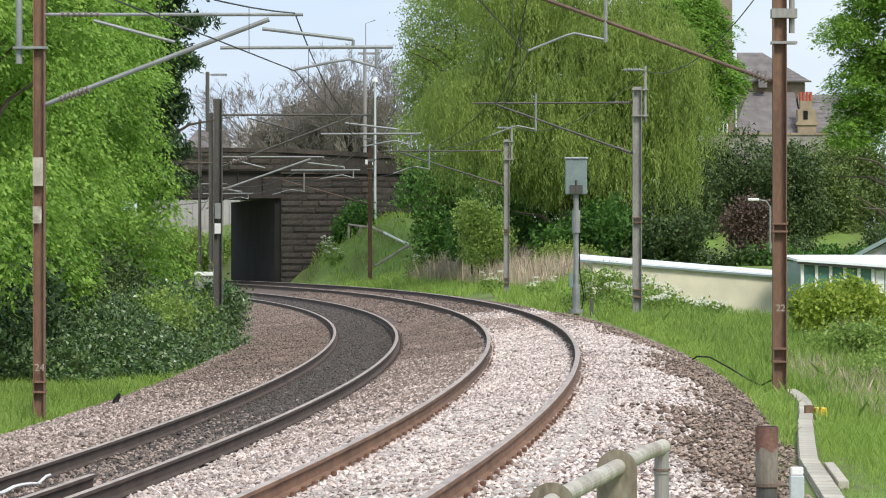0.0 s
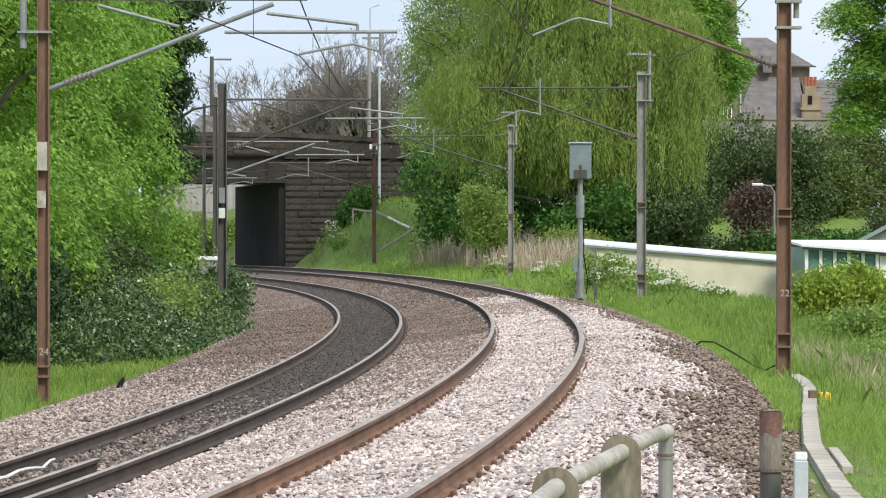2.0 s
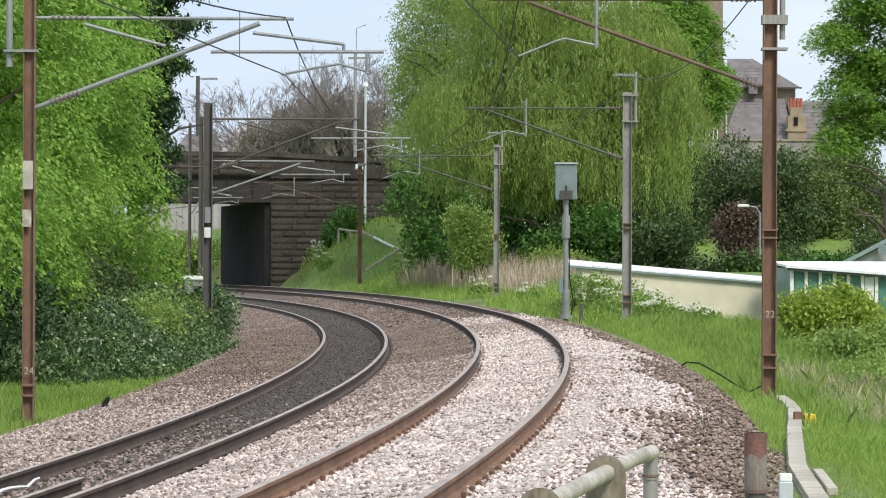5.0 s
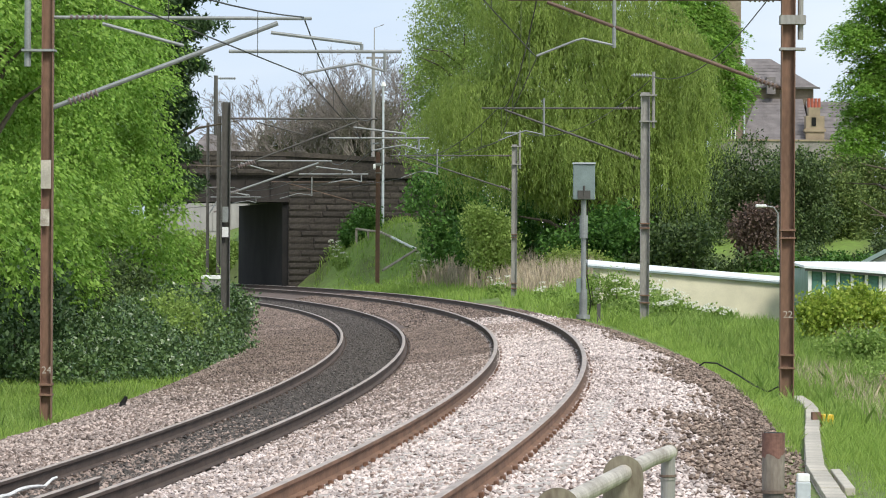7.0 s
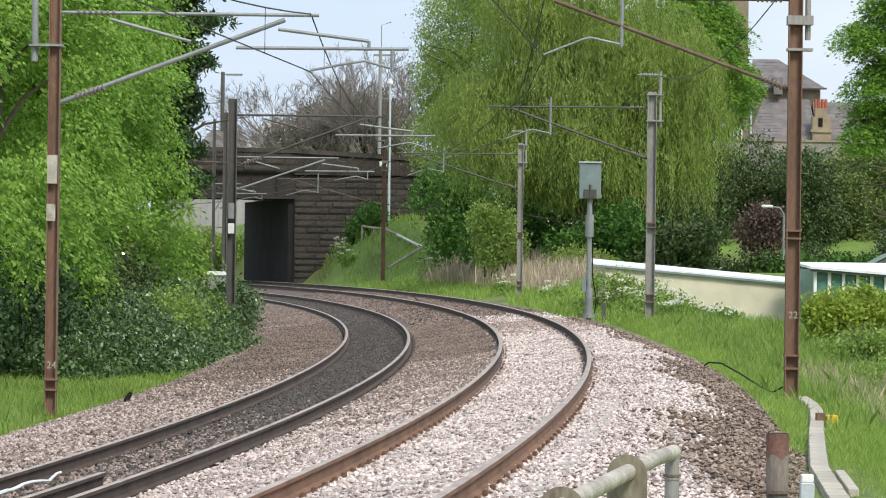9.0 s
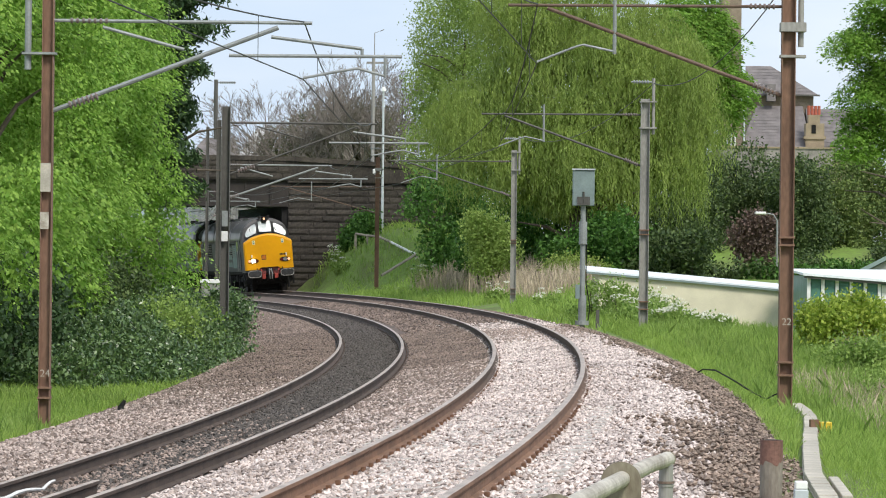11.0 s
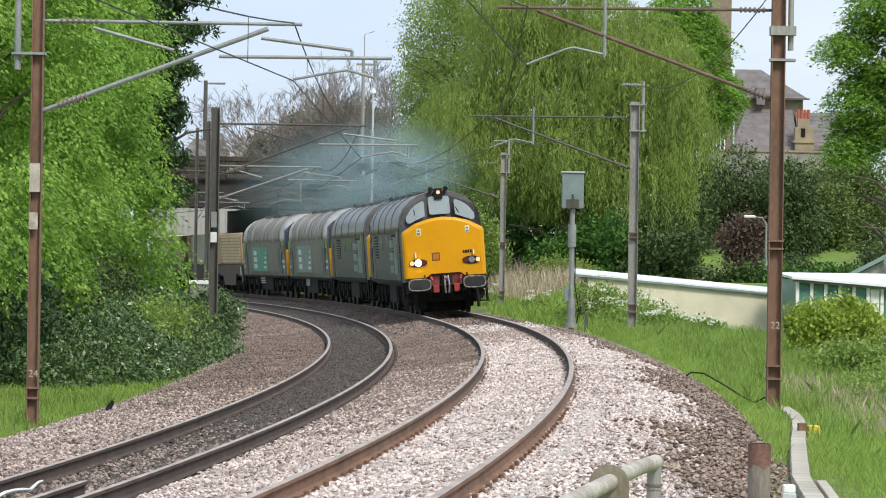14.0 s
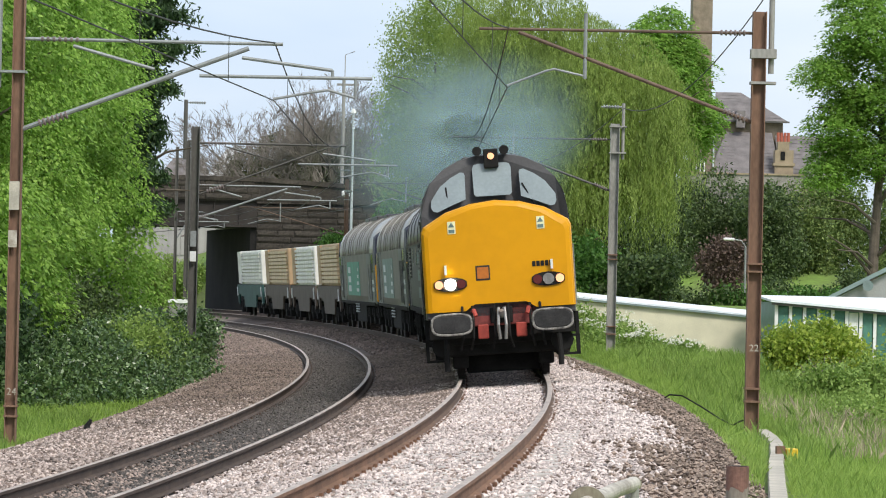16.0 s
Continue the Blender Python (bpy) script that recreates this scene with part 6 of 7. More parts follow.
def stone_hall():
    """Victorian stone building on the rise: gables, slate slopes, chimney stack."""
    ob = thing("stone_hall", "old sandstone hall with steep purple slate roofs and chimney", "house", Matrix.Translation((18.5, 258, -1.0)))
    bm = B()
    box(bm, 0.5, 6.9, 0, 14, 0, 11.0)
    prism(bm, [(0.5, 0), (2.1, 0), (2.1, 13.6), (1.5, 14.2), (0.5, 12.4)], -0.6, 0.0)
    part("wall", bm, SANDSTONE, ob)
    part("garden_wall", box(B(), 0.2, 8.2, -1.6, -1.2, 0, 10.9), WALL_GREY, ob, "grey stone forecourt wall")
    part("wall_cap", box(B(), 0.1, 8.3, -1.7, -1.1, 10.9, 11.02), SAND_PALE, ob)

    def slope(name, x0, x1, x2, x3, z0, z1, y0, y1, label, rows=14):
        """A slate slope laid in rows, each row a little proud of the one above."""
        base = loft(B(), [[(x0, y0, z0), (x1, y0, z0), (x1, y0 + 0.3, z0), (x0, y0 + 0.3, z0)], [(x2, y1, z1), (x3, y1, z1), (x3, y1 + 0.3, z1), (x2, y1 + 0.3, z1)]])
        sl = part(name, base, SLATE, ob, label)
        for i in range(rows):
            f, g = i / rows, (i + 1) / rows
            p = [x0 + (x2 - x0) * f, x1 + (x3 - x1) * f, y0 + (y1 - y0) * f - 0.07, z0 + (z1 - z0) * f]
            q = [x0 + (x2 - x0) * g, x1 + (x3 - x1) * g, y0 + (y1 - y0) * g - 0.03, z0 + (z1 - z0) * g]
            part("roof_course", loft(B(), [[(p[0], p[2], p[3]), (p[1], p[2], p[3]), (p[1], p[2] + 0.06, p[3]), (p[0], p[2] + 0.06, p[3])], [(q[0], q[2], q[3]), (q[1], q[2], q[3]), (q[1], q[2] + 0.06, q[3]), (q[0], q[2] + 0.06, q[3])]]), SLATE, sl)
        return sl

    slope("lower_roof", 1.8, 6.7, 3.2, 6.5, 11.0, 14.1, -0.7, 3.8, "purple-grey slate slope")
    part("upper_wall", box(B(), 2.9, 7.3, 4.0, 12, 11, 14.9), SANDSTONE, ob, "dark sandstone upper wall")
    slope("upper_roof", 2.4, 7.6, 2.7, 4.5, 14.9, 17.1, 3.5, 7.0, "purple-grey hipped slate roof", 9)
    part("eaves", box(B(), 2.3, 7.7, 3.4, 3.5, 14.8, 14.92), MAST_DARK, ob)
    slope("side_wing", 6.7, 11.2, 6.7, 11.2, 10.6, 13.9, -0.4, 3.5, "slate slope of the side wing", 12)
    part("wing_wall", box(B(), 6.9, 11.2, 0, 8, 0, 10.5), SANDSTONE, ob)
    bm = B()
    box(bm, 6.3, 7.6, -0.9, 0.3, 0, 12.7)
    box(bm, 6.2, 7.7, -1.0, 0.4, 11.6, 11.8)
    box(bm, 6.5, 7.3, -0.8, 0.2, 12.7, 13.3)
    ch = part("chimney", bm, SAND_PALE, ob, "buff stone chimney stack")
    for i in range(4):
        bm = B()
        tube(bm, [(6.55 + 0.24 * i, -0.3, 13.3), (6.55 + 0.24 * i, -0.3, 13.95)], 0.11, 10)
        part("chimney_pot", bm, RED_POT, ch, "red clay chimney pot")
    bm = B()
    box(bm, 6.7, 7.0, -0.95, -0.88, 12.0, 12.6)
    part("slot", bm, BLACK, ch)
    bm = B()
    plate(bm, [(0.85, 11.1), (1.35, 11.1), (1.35, 11.9), (1.27, 12.15), (1.1, 12.25), (0.93, 12.15), (0.85, 11.9)], -0.68, -0.58)
    w = part("window", bm, WINDOW_DARK, ob)
    for x0, x1 in ((0.78, 0.85), (1.07, 1.13), (1.35, 1.42)):
        bm = B()
        box(bm, x0, x1, -0.72, -0.6, 11.05, 12.0)
        part("mullion", bm, WHITE, w)
    part("dormer", box(B(), 3.9, 4.5, 2.9, 4.4, 14.4, 15.6), SLATE, ob)
    bm = B()
    tube(bm, [(2.0, -0.75, 8), (2.0, -0.75, 14.0)], 0.06, 8)
    part("downpipe", bm, BOX_PALE, ob)
    # roadside wall and tower beyond
    tw = thing("church_tower", "plain sandstone church tower behind trees", "tower", Matrix.Translation((22.0, 300, -1)))
    bm = B()
    box(bm, 0, 1.6, 0, 3, 0, 28)
    box(bm, -0.15, 1.75, -0.15, 3.15, 19.5, 19.9)
    part("tower_wall", bm, SANDSTONE, tw)


garage_row()
green_garages()
gable_house()
stone_hall()
for i_, (x0, x1, y, z1, zr, lab) in enumerate(((-19.5, -15.2, 264, 8.9, 10.6, "low pale house with slate roof behind the bridge"), (-15.5, -12.6, 260, 8.9, 11.2, "pale house with a white roof behind the bridge"))):
    ob = thing("far_house", lab, "house", Matrix.Translation((0, y, -1)))
    bm = B()
    box(bm, x0, x1, 0, 8, 0, z1)
    part("wall", bm, PALE_HUT, ob)
    bm = B()
    loft(bm, [[(x0 - 0.3, -0.3, z1), (x1 + 0.3, -0.3, z1), (x1 + 0.3, 8.3, z1), (x0 - 0.3, 8.3, z1)], [(x0 + 1.6, 3.5, zr + 1), (x1 - 0.6, 3.5, zr + 1), (x1 - 0.6, 4.5, zr + 1), (x0 + 1.6, 4.5, zr + 1)]])
    part("roof", bm, PALE_ROOF if i_ else SLATE, ob)
ob = thing("far_shed", "pale corrugated shed wall seen under the bridge", "shed", Matrix.Translation((-20.5, 252, -0.8)))
for i in range(20):
    bm = B()
    box(bm, i * 0.42, i * 0.42 + 0.36, 0, 2.0, 4.2, 6.4)
    box(bm, i * 0.42, i * 0.42 + 0.42, 0.06, 2.0, 0.0, 6.4)
    part("panel", bm, PALE_HUT, ob)


# ---- lineside things ----
def signal_pole():
    ob = thing("signal_post", "grey signal post with a pale green box head seen from behind", "signal", Matrix.Translation((3.8, 105, -0.1)))
    bm = B()
    tube(bm, [(0, 0, -0.3), (0, 0, 3.5)], 0.075, 14)
    part("pole", bm, GALV, ob)
    for z0, z1, r in ((0.0, 0.12, 0.2), (0.12, 0.85, 0.115), (2.3, 2.95, 0.12)):
        bm = B()
        tube(bm, [(0, 0, z0), (0, 0, z1)], r, 14)
        part("sleeve", bm, GALV, ob)
    bm = B()
    box(bm, -0.31, 0.31, -0.16, 0.16, 3.4, 4.42, 0.02)
    hd = part("signal_box", bm, BOX_GREY, ob, "grey-green painted box head")
    bm = B()
    box(bm, -0.33, 0.33, -0.2, 0.18, 4.42, 4.46)
    part("lid", bm, BOX_PALE, hd)
    bm = B()
    box(bm, -0.18, 0.18, -0.2, -0.16, 3.42, 3.66)
    tube(bm, [(0, -0.18, 3.5), (0, -0.18, 3.8)], 0.03, 8)
    part("bracket", bm, MAST_DARK, hd)
    bm = B()
    box(bm, -0.2, -0.08, -0.12, 0.1, 0.75, 1.15)
    part("junction_box", bm, BOX_GREY, ob)
    bm = B()
    tube(bm, [(0.15, -0.05, 0.05), (0.22, -0.05, 0.5), (0.1, 0, 1.2), (0.1, 0, 3.4)], 0.018, 6)
    part("cable", bm, BLACK, ob)
    st = thing("marker_stake", "short dark stake beside the signal post", "stake", Matrix.Translation((4.2, 104, -0.2)))
    bm = B()
    box(bm, -0.05, 0.05, -0.04, 0.04, -0.3, 0.55)
    part("stake", bm, MAST_DARK, st)


signal_pole()

ob = thing("location_cabinet", "grey trackside cabinet with white lid", "cabinet", Matrix.Translation((-8.4, 131, -0.9)))
part("cabinet_body", box(B(), -0.42, 0.42, -0.3, 0.3, 0, 1.72, 0.02), MAST_GREY, ob)
part("cabinet_lid", box(B(), -0.46, 0.46, -0.34, 0.34, 1.72, 1.86, 0.02), WHITE, ob)

ob = thing("street_lamp", "grey street lamp with curved arm over the hedge", "street lamp", Matrix.Translation((16.1, 181, 0)))
part("column", tube(B(), [(0, 0, -0.5), (0, 0, 3.9)], 0.07, 10, 0.05), GALV, ob)
part("arm", tube(B(), [(0, 0, 3.9), (-0.2, 0, 4.2), (-0.7, 0, 4.28)], 0.035, 8), GALV, ob)
part("lantern", box(B(), -1.1, -0.55, -0.1, 0.1, 4.2, 4.34, 0.04), WHITE, ob, "white lantern")

ob = thing("camera_pole", "tall pale pole with a white dome on top", "pole", Matrix.Translation((-3.75, 203, 1.5)))
part("column", tube(B(), [(0, 0, -0.5), (0, 0, 9.6)], 0.09, 10, 0.06), BOX_PALE, ob)
part("dome", tube(B(), [(0, 0, 9.6), (0, 0, 9.85)], 0.16, 12, 0.08), WHITE, ob)
part("loudhailer", box(B(), -0.55, -0.1, -0.15, 0.15, 5.0, 5.3, 0.05), WHITE, ob)

ob = thing("telegraph_pole", "brown timber pole with a short crossarm behind the bridge", "pole", Matrix.Translation((-4.55, 214, 2.0)))
part("column", tube(B(), [(0, 0, -1), (0, 0, 11.6)], 0.13, 10, 0.1), MAST_GREY, ob)
part("crossarm", box(B(), -0.4, 0.9, -0.05, 0.05, 11.2, 11.32), MAST_GREY, ob)
part("aerial", tube(B(), [(0.05, 0, 11.3), (0.05, 0, 13.0), (0.6, 0, 13.2)], 0.03, 6), MAST_GREY, ob)

# stair rail down the bank by the bridge
ob = thing("bank_fence", "pale timber stair rail and fence on the bank", "fence")
posts = [(-5.15, 201, 3.2), (-4.5, 200.5, 3.1), (-3.9, 200, 3.05), (-3.2, 199, 2.75), (-2.5, 198, 2.4), (-1.75, 197, 2.05)]
for p in posts:
    gz = float(lie(p[0], p[1])[0])
    part("post", box(B(), p[0] - 0.06, p[0] + 0.06, p[1] - 0.06, p[1] + 0.06, min(gz - 0.2, p[2] - 1.1), p[2]), WOOD_GREY, ob)
for p, q in zip(posts, posts[1:]):
    part("handrail", tube(B(), [p, q], 0.07, 6), WOOD_GREY if p[2] > 3 else WHITE, ob)
part("handrail", tube(B(), [(-3.6, 195, 0.95), (-1.8, 196.5, 2.1)], 0.07, 6), WOOD_GREY, ob)
for x in (-1.9, -1.4):
    part("post", box(B(), x - 0.08, x + 0.08, 203, 203.15, 1.0, 3.1), WOOD_GREY, ob)
for z in (2.45, 2.75, 3.05):
    part("rail", box(B(), -2.2, -1.2, 203.0, 203.1, z, z + 0.12), WOOD_GREY, ob)

# platform-end handrail
ob = thing("handrail", "worn cream tubular handrail with rusty end plates", "handrail")
part("top_rail", tube(B(), [(0.1, 9.5, 0.81), (0.37, 11.9, 0.81), (0.80, 14.6, 0.81), (0.905, 15.12, 0.81)], 0.031, 18), CREAM_TUBE, ob)
part("rail_end", tube(B(), [(0.905, 15.12, 0.81), (0.9065, 15.13, 0.81)], 0.033, 18), PEELED, ob, "rusty rim of the rail end")
part("upright", tube(B(), [(0.896, 15.07, -0.6), (0.896, 15.07, 0.792)], 0.03, 16), MAST_GREY, ob, "grey upright tube")
for x, y in ((0.645, 13.65), (0.345, 11.7)):
    bm = B()
    pts = [(0.075 * math.cos(q), 0.80 + 0.075 * math.sin(q)) for q in (math.pi * i / 12 for i in range(13))] + [(-0.068, -0.6), (0.068, -0.6)]
    loft(bm, [[(x + a_, y - 0.012, z) for a_, z in pts], [(x + a_, y + 0.012, z) for a_, z in pts]])
    part("end_plate", bm, PEELED, ob, "peeling olive-brown flat upright plate")
part("collar", tube(B(), [(0.896, 15.07, 0.712), (0.896, 15.07, 0.722)], 0.036, 16), BROWN_POST, ob)
part("collar", tube(B(), [(0.896, 15.07, 0.7), (0.896, 15.07, 0.708)], 0.034, 16), MAST_GREY, ob)

ob = thing("bollard_post", "brown round post with a flaked dark sleeve", "post", Matrix.Translation((1.585, 18, 0)))
part("post", tube(B(), [(0, 0, -0.9), (0, 0, 0.50)], 0.052, 20), MAST_DARK, ob)
part("sleeve", tube(B(), [(0, 0, 0.47), (0, 0, 0.665)], 0.0555, 20), SLEEVE_TAN, ob, "grey-tan weathered sleeve")
flake = B()
rims = [[(0.0565 * math.cos(q), 0.0565 * math.sin(q), z) for q in (2 * math.pi * j / 28 for j in range(28))] for z in (0.66, 0.757)]
rims[0] = [(x, y, z - 0.012 - 0.014 * math.sin(j * 0.9) - 0.008 * math.sin(j * 2.3)) for j, (x, y, z) in enumerate(rims[0])]
part("cap", loft(flake, rims), CAP_RUST, ob, "red-brown rusty top with a flaked edge")
part("bore", tube(B(), [(0, 0, 0.74), (0, 0, 0.7585)], 0.047, 20), BLACK, ob)
part("clamp", tube(B(), [(0, 0, 0.462), (0, 0, 0.478)], 0.06, 20), BROWN_POST, ob)
part("clamp_bolt", tube(B(), [(-0.09, 0, 0.47), (0.1, 0, 0.47)], 0.01, 8), BROWN_POST, ob)
ob = thing("small_post", "small pale grey square post", "post", Matrix.Translation((1.712, 17.8, 0)))
part("post", box(B(), -0.034, 0.034, -0.034, 0.034, -0.9, 0.53, 0.005), BOX_PALE, ob)
part("cap", box(B(), -0.03, 0.03, -0.03, 0.03, 0.53, 0.57, 0.006), WHITE, ob)

# concrete cable trough
ob = thing("cable_trough", "pale concrete cable trough with separate lids along the verge", "cable trough")
way_pts = [Vector(p) for p in ((5.4, 57.2), (5.31, 54.8), (5.15, 52.3), (4.82, 48.8), (4.56, 46.3), (4.1, 41.5), (3.65, 36.7), (3.28, 30.6), (3.22, 28))]
rngc = random.Random(9)
for p, q in zip(way_pts, way_pts[1:]):
    n = max(1, round((q - p).length / 0.92))
    for i in range(n):
        c, d = p.lerp(q, (i + 0.5) / n), (q - p).normalized()
        lid = part("lid", box(B(), -0.09, 0.09, -(q - p).length / n / 2 + 0.006, (q - p).length / n / 2 - 0.006, 0, 0.06, 0.006), CONCRETE, ob)
        zz = float(lie(c.x, c.y)[0]) + 0.06 + rngc.uniform(-0.004, 0.004)
        lid.matrix_basis = pose(c.x, c.y, zz, rngc.uniform(-0.2, 0.2), rngc.uniform(-1, 1), math.degrees(math.atan2(-d.x, d.y)) + rngc.uniform(-0.5, 0.5))
        body = part("trough", box(B(), -0.1, 0.1, -(q - p).length / n / 2, (q - p).length / n / 2, -0.2, -0.004), CONCRETE, ob)
        body.matrix_basis = lid.matrix_basis.copy()
ob = thing("concrete_slab", "buff concrete slab lying in the grass", "slab", pose(3.74, 35, float(lie(3.74, 35)[0]) + 0.05, 0, 0, -3.5))
part("slab_block", box(B(), -0.05, 0.05, -1.5, 1.5, 0, 0.08, 0.01), CONCRETE, ob)
ob = thing("yellow_box", "small yellow plastic marker box on the trough", "box", pose(4.98, 48.6, float(lie(4.98, 48.6)[0]) + 0.02, 0, 0, 8))
part("case", box(B(), -0.075, 0.075, -0.09, 0.09, 0, 0.17, 0.012), YELLOW_BOX, ob)
part("foot", box(B(), -0.2, -0.09, -0.05, 0.05, 0, 0.2), MAST_RUST, ob)
bm = B()
cab_pts = []
for x, y, up in ((4.5, 67.5, 0.0), (4.6, 66.5, 0.16), (4.72, 65, 0.22), (4.86, 62.5, 0.17), (4.98, 60, 0.1), (5.05, 58.4, 0.08), (5.12, 57.3, 0.22)):
    cab_pts.append((x, y, float(lie(x, y)[0]) + up + 0.03))
tagged(part("loose_cable", tube(bm, cab_pts, 0.014, 8), BLACK), "loose black cable lying over the grass", "cable")

# check rail end and rag between the left rails
rail("check_rail", -1.42, DROP + 0.03, -30, -9.6, RAIL_SIDE, "short length of spare rail between the running rails")
sheet = []
for i in range(13):
    sheet.append(on_line(-12.6 + i * 0.3, -2.05 + 0.03 * math.sin(i * 0.9), DROP - 0.1 + 0.03 * abs(math.sin(i * 0.7))))
tagged(part("white_sheet", tube(B(), sheet, 0.022, 6, 0.012), WHITE), "crumpled strip of white sheeting beside the rail", "litter")
ob = tagged(part("dark_lump", tube(B(), [(-5.1, 57.3, -0.8), (-5.1, 57.35, -0.68), (-5.04, 57.35, -0.58)], 0.07, 8, 0.025), BLACK), "small dark lump on the ballast edge", "stone")

# plates and numbers on the masts
for x, y, z, w, h, m_ in ((-5.97, 54.09, 2.05, 0.13, 0.25, CREAM_TUBE), (-5.96, 54.1, 2.6, 0.15, 0.42, CONCRETE), (-5.77, 94.16, 2.12, 0.16, 0.26, WHITE), (-5.77, 94.165, 2.5, 0.15, 0.4, GALV)):
    tagged(part("mast_plate", box(B(), x - w / 2, x + w / 2, y - 0.006, y + 0.006, z, z + h), m_), "small pale plate fixed to the mast", "sign")
for txt, x, y, z in (("22", 5.13, 56.47, 0.72), ("24", -5.99, 54.09, -0.12)):
    cu = bpy.data.curves.new("mast_number", "FONT")
    cu.body, cu.size, cu.extrude = txt, 0.15, 0.002
    cu.materials.append(CREAM_TUBE)
    ob = new("mast_number", cu)
    ob.matrix_basis = pose(x - 0.02, y, z, 90, 0, 0)
    tagged(ob, "small white painted mast number", "number")


# ---- sleepers ----
def sleepers(e, z, s0, s1, name):
    bed = thing(name, "concrete sleepers buried to the top in ballast", "track", kind="structure")
    bm = B()
    box(bm, -1.25, 1.25, -0.13, 0.13, -0.38, -0.185, 0.015)
    me = bpy.data.meshes.new("sleeper")
    bm.to_mesh(me)
    bm.free()
    me.materials.append(SLEEPER_PALE if e > 0 else SLEEPER)
    bm = B()
    for x in (-0.7525, 0.7525):
        for k in (-1, 1):
            box(bm, x + k * 0.09 - 0.02, x + k * 0.09 + 0.02, -0.045, 0.045, -0.185, -0.142, 0.008)
    mc = bpy.data.meshes.new("rail_clip")
    bm.to_mesh(mc)
    bm.free()
    mc.materials.append(CLIP_RUST if e > 0 else RAIL_SIDE)
    s = s0
    while s < s1:
        c = on_line(s, e, z + (0.022 if e > 0 and s < 0 else 0.0))
        h = float(np.interp(s, S, HEADING))
        m_ = pose(c.x, c.y, c.z, 0, -math.degrees(math.atan(CANT / GAUGE)), -math.degrees(h))
        for nm, q in (("sleeper", me), ("fastening", mc)):
            ob = new(nm, q)
            ob.parent = bed
            ob.matrix_basis = m_
        s += 0.65


sleepers(HALF, 0.0, -26, 70, "track_right")
sleepers(-HALF, DROP, -26, 70, "track_left")

# ---- loose stone on the bed ----
def spoil_edge(s):
    return 4.05 + 0.3 * np.sin(s * 0.33 + 0.6) + 0.22 * np.sin(s * 0.9 + 2) + 0.10 * np.sin(s * 2.3) - 0.35 * ease(s, 20, 46)



stones("ballast_stones", -24, 18, 0.8, 3.6, 30000, 0.03, STONE_NEW, "pale pinkish broken ballast stone", 301, 0.03)
stones("ballast_stones", 18, 54, 0.85, 3.4, 14000, 0.042, STONE_NEW, "pale pinkish broken ballast stone", 302, 0.03)
stones("ballast_stones", -24, 44, 3.3, 4.5, 17000, 0.032, STONE_NEW, "pale pinkish broken ballast stone", 303, 0.05, lambda s, q: q < spoil_edge(s) + np.random.default_rng(1).normal(size=len(s)) * 0.22 + 0.05)
def fading(s0, s1, seed, grow=True):
    """Keeps more and more stones from s0 to s1 (or fewer and fewer)."""
    def keep(s, q):
        share = ease(s, s0, s1) if grow else 1 - ease(s, s0, s1)
        return np.random.default_rng(seed).random(len(s)) < share
    return keep


stones("ballast_stones", -12, 60, -0.8, 0.9, 18000, 0.04, STONE_BROWN, "dark brown weathered ballast stone", 304, 0.03, fading(-12, 14, 11))
stones("ballast_stones", -24, 22, -0.8, 0.85, 16000, 0.031, STONE_NEW, "pale pinkish broken ballast stone", 314, 0.03, fading(-14, 20, 12, False))
stones("ballast_stones", -24, 26, -0.75, 0.85, 9000, 0.031, STONE_MID, "pinkish brown ballast stone", 315, 0.035)
stones("ballast_stones", -24, 50, 0.9, 4.4, 9000, 0.029, STONE_OLD, "brown weathered ballast stone", 316, 0.035)
stones("ballast_stones", -8, 34, -5.35, -2.6, 24000, 0.033, STONE_MID, "pinkish brown ballast stone", 324, 0.045, fading(-4, 30, 13, False))
stones("ballast_stones", -8, 70, -5.3, -2.6, 26000, 0.036, STONE_BROWN, "dark brown weathered ballast stone", 305, 0.04)
stones("ballast_stones", 54, 130, -0.5, 3.6, 9000, 0.055, STONE_BROWN, "dark brown weathered ballast stone", 306, 0.03)
stones("ballast_stones", -24, 70, -2.4, -1.0, 16000, 0.034, STONE_DARK, "dark oily ballast stone between rails", 307, 0.02)
stones("ballast_stones", -24, 26, -2.42, -0.98, 9000, 0.032, STONE_OLD, "brown weathered ballast stone", 325, 0.03, fading(-16, 12, 14, False))
stones("ballast_stones", 70, 140, -4.9, -2.6, 8000, 0.06, STONE_BROWN, "dark brown weathered ballast stone", 320, 0.04)
stones("ballast_stones", 70, 140, -2.4, -0.9, 5000, 0.06, STONE_DARK, "dark oily ballast stone between rails", 321, 0.02)
stones("ballast_stones", -8, 60, -5.6, -4.8, 4000, 0.036, STONE_OLD, "brown weathered ballast stone", 322, 0.05)
stones("ballast_stones", 34, 54, 0.85, 3.5, 7000, 0.045, STONE_OLD, "brown weathered ballast stone", 326, 0.045, fading(34, 54, 15))
stones("ballast_stones", 52, 66, 0.85, 3.4, 3500, 0.05, STONE_NEW, "pale pinkish broken ballast stone", 327, 0.045, fading(52, 66, 16, False))
stones("spoil_stones", -16, 54, 3.2, 5.05, 22000, 0.034, SPOIL, "dark brown spoil heaped on the ballast edge", 308, 0.1, lambda s, q: q > spoil_edge(s) + np.random.default_rng(2).normal(size=len(s)) * 0.25)


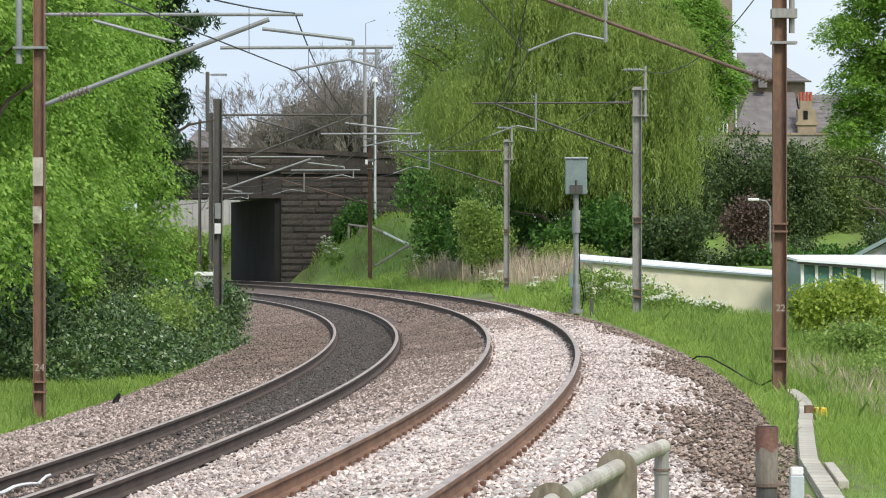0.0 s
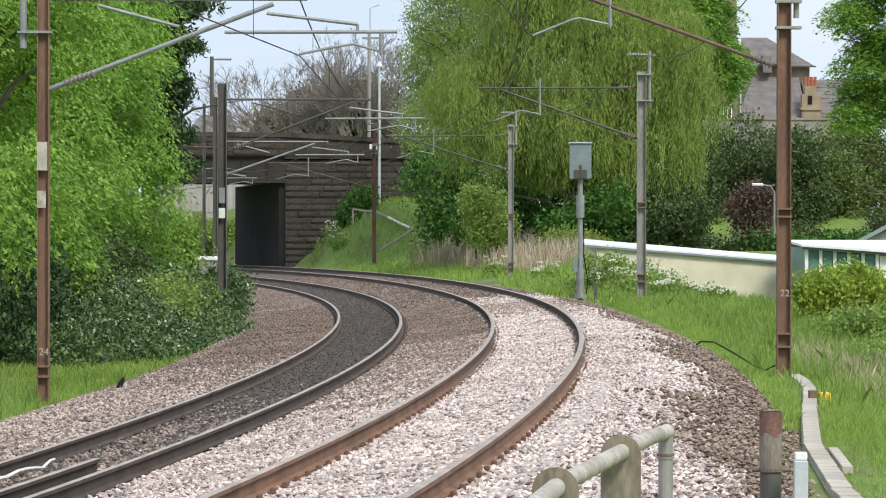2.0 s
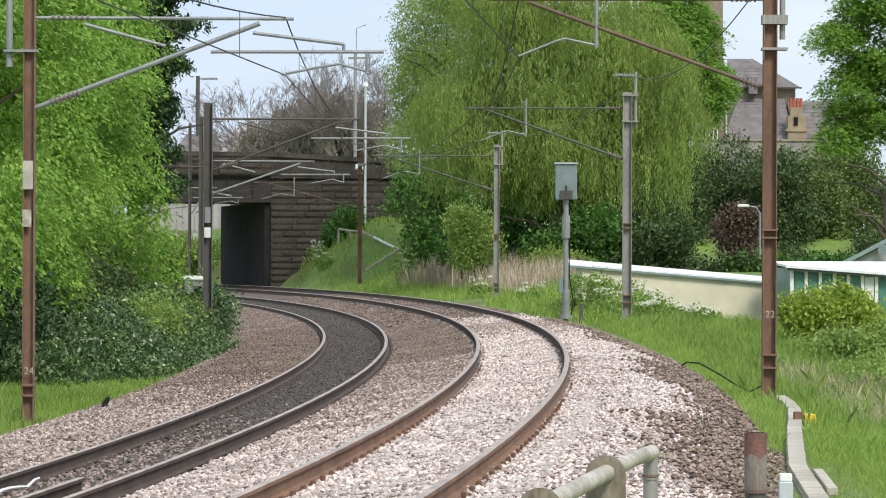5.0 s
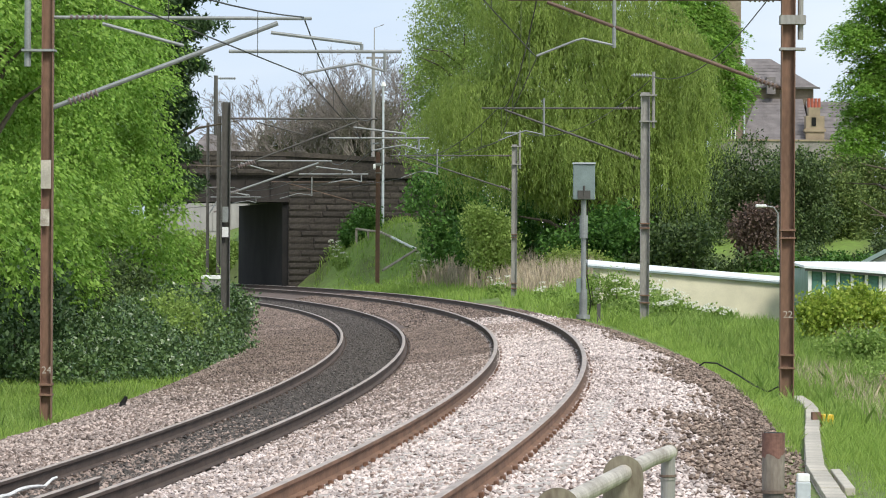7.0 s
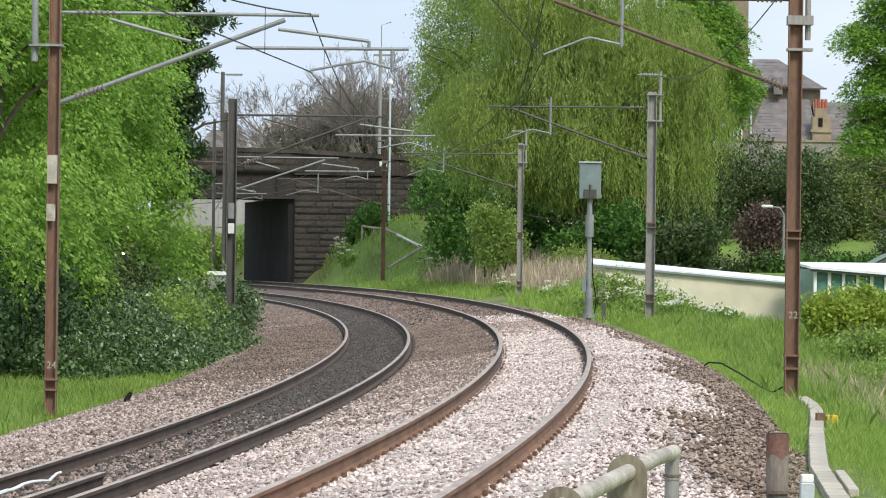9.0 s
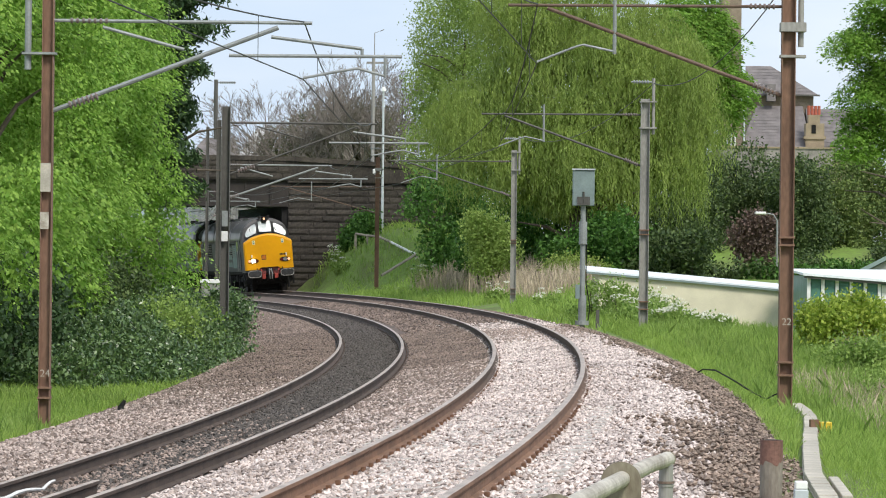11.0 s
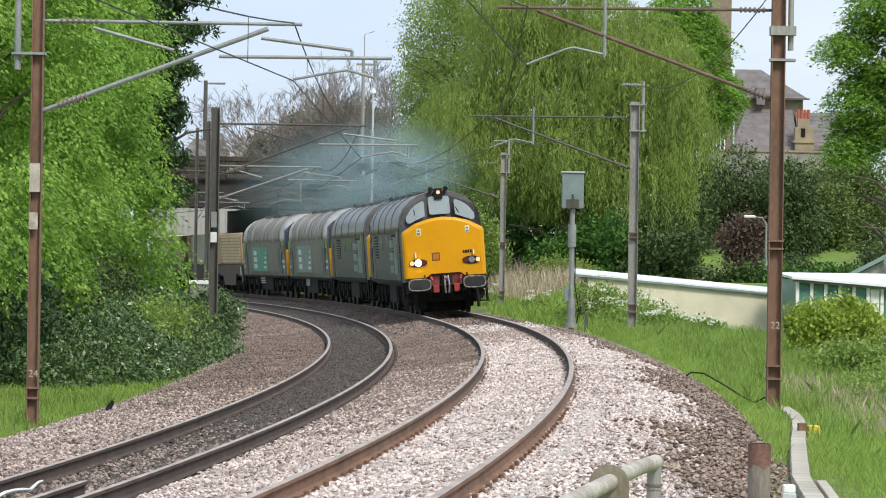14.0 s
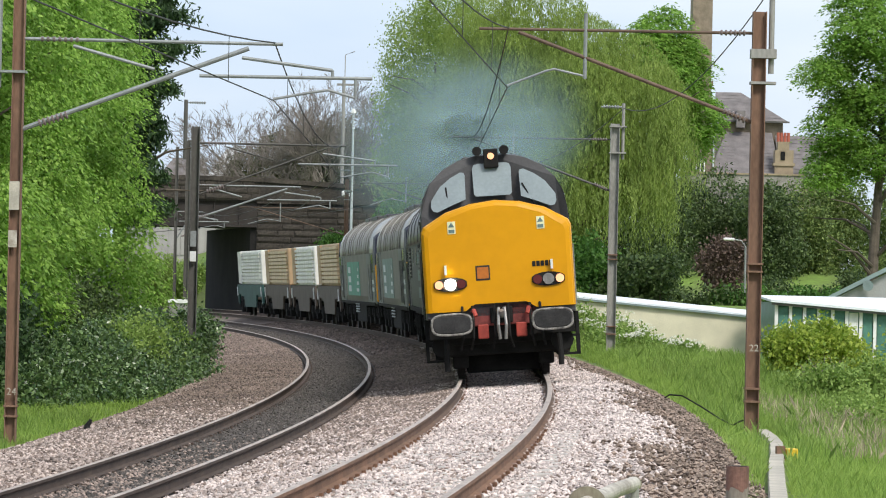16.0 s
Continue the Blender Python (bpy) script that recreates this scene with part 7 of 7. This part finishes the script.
# ---- grass, weeds and dry stalks ----
def blades(name, places, height, width, material, label, seed, lean=0.35):
    rng = np.random.default_rng(seed)
    n = len(places)
    z = lie(places[:, 0], places[:, 1])
    base = np.column_stack([places, z - 0.02])
    q = rng.uniform(0, 6.283, n)
    side = np.column_stack([np.cos(q), np.sin(q), np.zeros(n)]) * width * 0.5
    h = height * rng.uniform(0.5, 1.25, n)
    bend = rng.normal(size=(n, 2)) * lean * h[:, None]
    top = base + np.column_stack([bend, h])
    midp = base + np.column_stack([bend * 0.3, h * 0.55])
    v = np.stack([base - side, base + side, midp + side * 0.8, top, midp - side * 0.8], 1).reshape(-1, 3)
    i = 5 * np.arange(n)[:, None]
    f = np.concatenate([i, i + 1, i + 2, i + 3, i + 4], 1)
    ob = raw(name, v.tolist(), f.tolist(), material)
    return tagged(ob, label, "grass", kind="stuff")


def strewn(n, x0, x1, y0, y1, seed, e_min=4.6, e_max=99, clump=0.0):
    rng = np.random.default_rng(seed)
    p = np.column_stack([rng.uniform(x0, x1, n), rng.uniform(y0, y1, n)])
    if clump:
        c = p[rng.integers(0, max(1, n // 40), n)]
        p = c + rng.normal(size=(n, 2)) * clump
    _, e_ = to_line(p[:, 0], p[:, 1])
    trough_x = np.interp(p[:, 1], [28, 30.6, 36.7, 41.5, 46.3, 48.8, 52.3, 54.8, 57.2], [3.22, 3.28, 3.65, 4.1, 4.56, 4.82, 5.15, 5.31, 5.4])
    clear_of = (p[:, 1] > 57) | (np.abs(p[:, 0] - trough_x) > 0.15)
    return p[(e_ > e_min) & (e_ < e_max) & clear_of]


def reeds_zone(n, seed):
    rng = np.random.default_rng(seed)
    p = np.column_stack([rng.uniform(-2.5, 6.0, n), rng.uniform(145, 186, n)])
    _, e_ = to_line(p[:, 0], p[:, 1])
    return p[(e_ > 7.2) & (e_ < 12.5)]


blades("verge_grass", strewn(120000, 3.6, 9.5, 40, 103, 401, 4.9), 0.17, 0.011, GRASS, "lush bright green verge grass", 402)
blades("verge_grass", strewn(38000, 3.2, 6.5, 30, 60, 403, 5.3), 0.13, 0.008, GRASS, "lush bright green verge grass", 404)
blades("verge_grass", strewn(9000, 2.0, 9.0, 100, 150, 405, 4.7), 0.35, 0.035, GRASS, "lush bright green verge grass", 406)
blades("bank_grass", strewn(22000, -10, 6.0, 150, 206, 407, 3.8), 0.33, 0.04, GRASS, "rough green grass on the bank", 408)
blades("left_grass", strewn(26000, -9.0, -4.6, 42, 62, 409, -99, -5.1), 0.15, 0.01, GRASS, "bright green grass beside the ballast", 410)
blades("left_grass", strewn(18000, -8.5, -4.4, 60, 96, 413, -99, -5.15), 0.15, 0.016, GRASS, "bright green grass beside the ballast", 414)
blades("grass_tufts", strewn(16000, 4.2, 9.0, 46, 102, 415, 5.3, clump=0.22), 0.34, 0.014, LEAF_WEED, "taller pale tufts in the verge grass", 416, 0.3)
blades("grass_tufts", strewn(7000, 3.6, 7.6, 34, 66, 417, 5.6, clump=0.2), 0.2, 0.01, GRASS, "taller green tufts in the verge grass", 418, 0.4)
blades("straw_stems", strewn(2600, 5.6, 7.6, 48, 70, 419, 6.3, clump=0.3), 0.34, 0.008, REED, "pale dry stems among the verge grass", 420, 0.35)
blades("grass_tufts", strewn(6000, -8.6, -5.2, 46, 66, 421, -99, -5.3, clump=0.2), 0.26, 0.012, LEAF_WEED, "taller tufts in the grass below the trees", 422, 0.35)
blades("dry_stalks", reeds_zone(9000, 411), 1.0, 0.03, REED, "dry straw-coloured dead stalks on the bank", 412, 0.18)


def parsley(x, y, seed, h=0.9):
    rng = random.Random(seed)
    z = float(lie(x, y)[0])
    ob = thing("cow_parsley", "white-flowered cow parsley among the weeds", "plant", Matrix.Translation((x, y, z)), group="cow parsley")
    st, fl = B(), B()
    for i in range(9):
        p = Vector((rng.uniform(-0.5, 0.5), rng.uniform(-0.4, 0.4), h * rng.uniform(0.6, 1.1)))
        tube(st, [(p.x * 0.4, p.y * 0.4, -0.05), p], 0.012, 5)
        for k in range(9):
            c = p + Vector((rng.uniform(-0.12, 0.12), rng.uniform(-0.12, 0.12), rng.uniform(-0.02, 0.05)))
            tube(fl, [c, c + Vector((0, 0, 0.02))], rng.uniform(0.018, 0.035), 6)
    tagged(part("stalks", st, LEAF_WEED, ob), kind="stuff")
    tagged(part("flower_heads", fl, FLOWER, ob), kind="stuff")
    leaf_mesh("leaves", lumps(seed, [(0, 0, h * 0.35, 0.55, 0.4, h * 0.35)], 60, 6, 0.09, 0.5), 0.07, LEAF_WEED, ob, seed)


for i, (x, y, h) in enumerate(((-1.4, 186, 1.3), (-1.0, 183, 1.4), (-0.6, 186, 1.1), (-5.9, 199, 0.9), (7.0, 97, 0.4), (6.1, 100, 0.6), (5.6, 101, 0.6), (6.7, 101, 0.45), (6.2, 105, 0.8), (5.7, 107, 1.0), (6.9, 106, 0.5), (5.3, 109, 1.0), (7.6, 104, 0.45), (8.1, 106, 0.5), (7.2, 100, 0.4), (6.1, 110, 0.9), (8.6, 109, 0.5), (2.0, 151, 0.8), (3.6, 135, 0.7), (-6.3, 202, 0.9))):
    parsley(x, y, 500 + i, h)

motions()
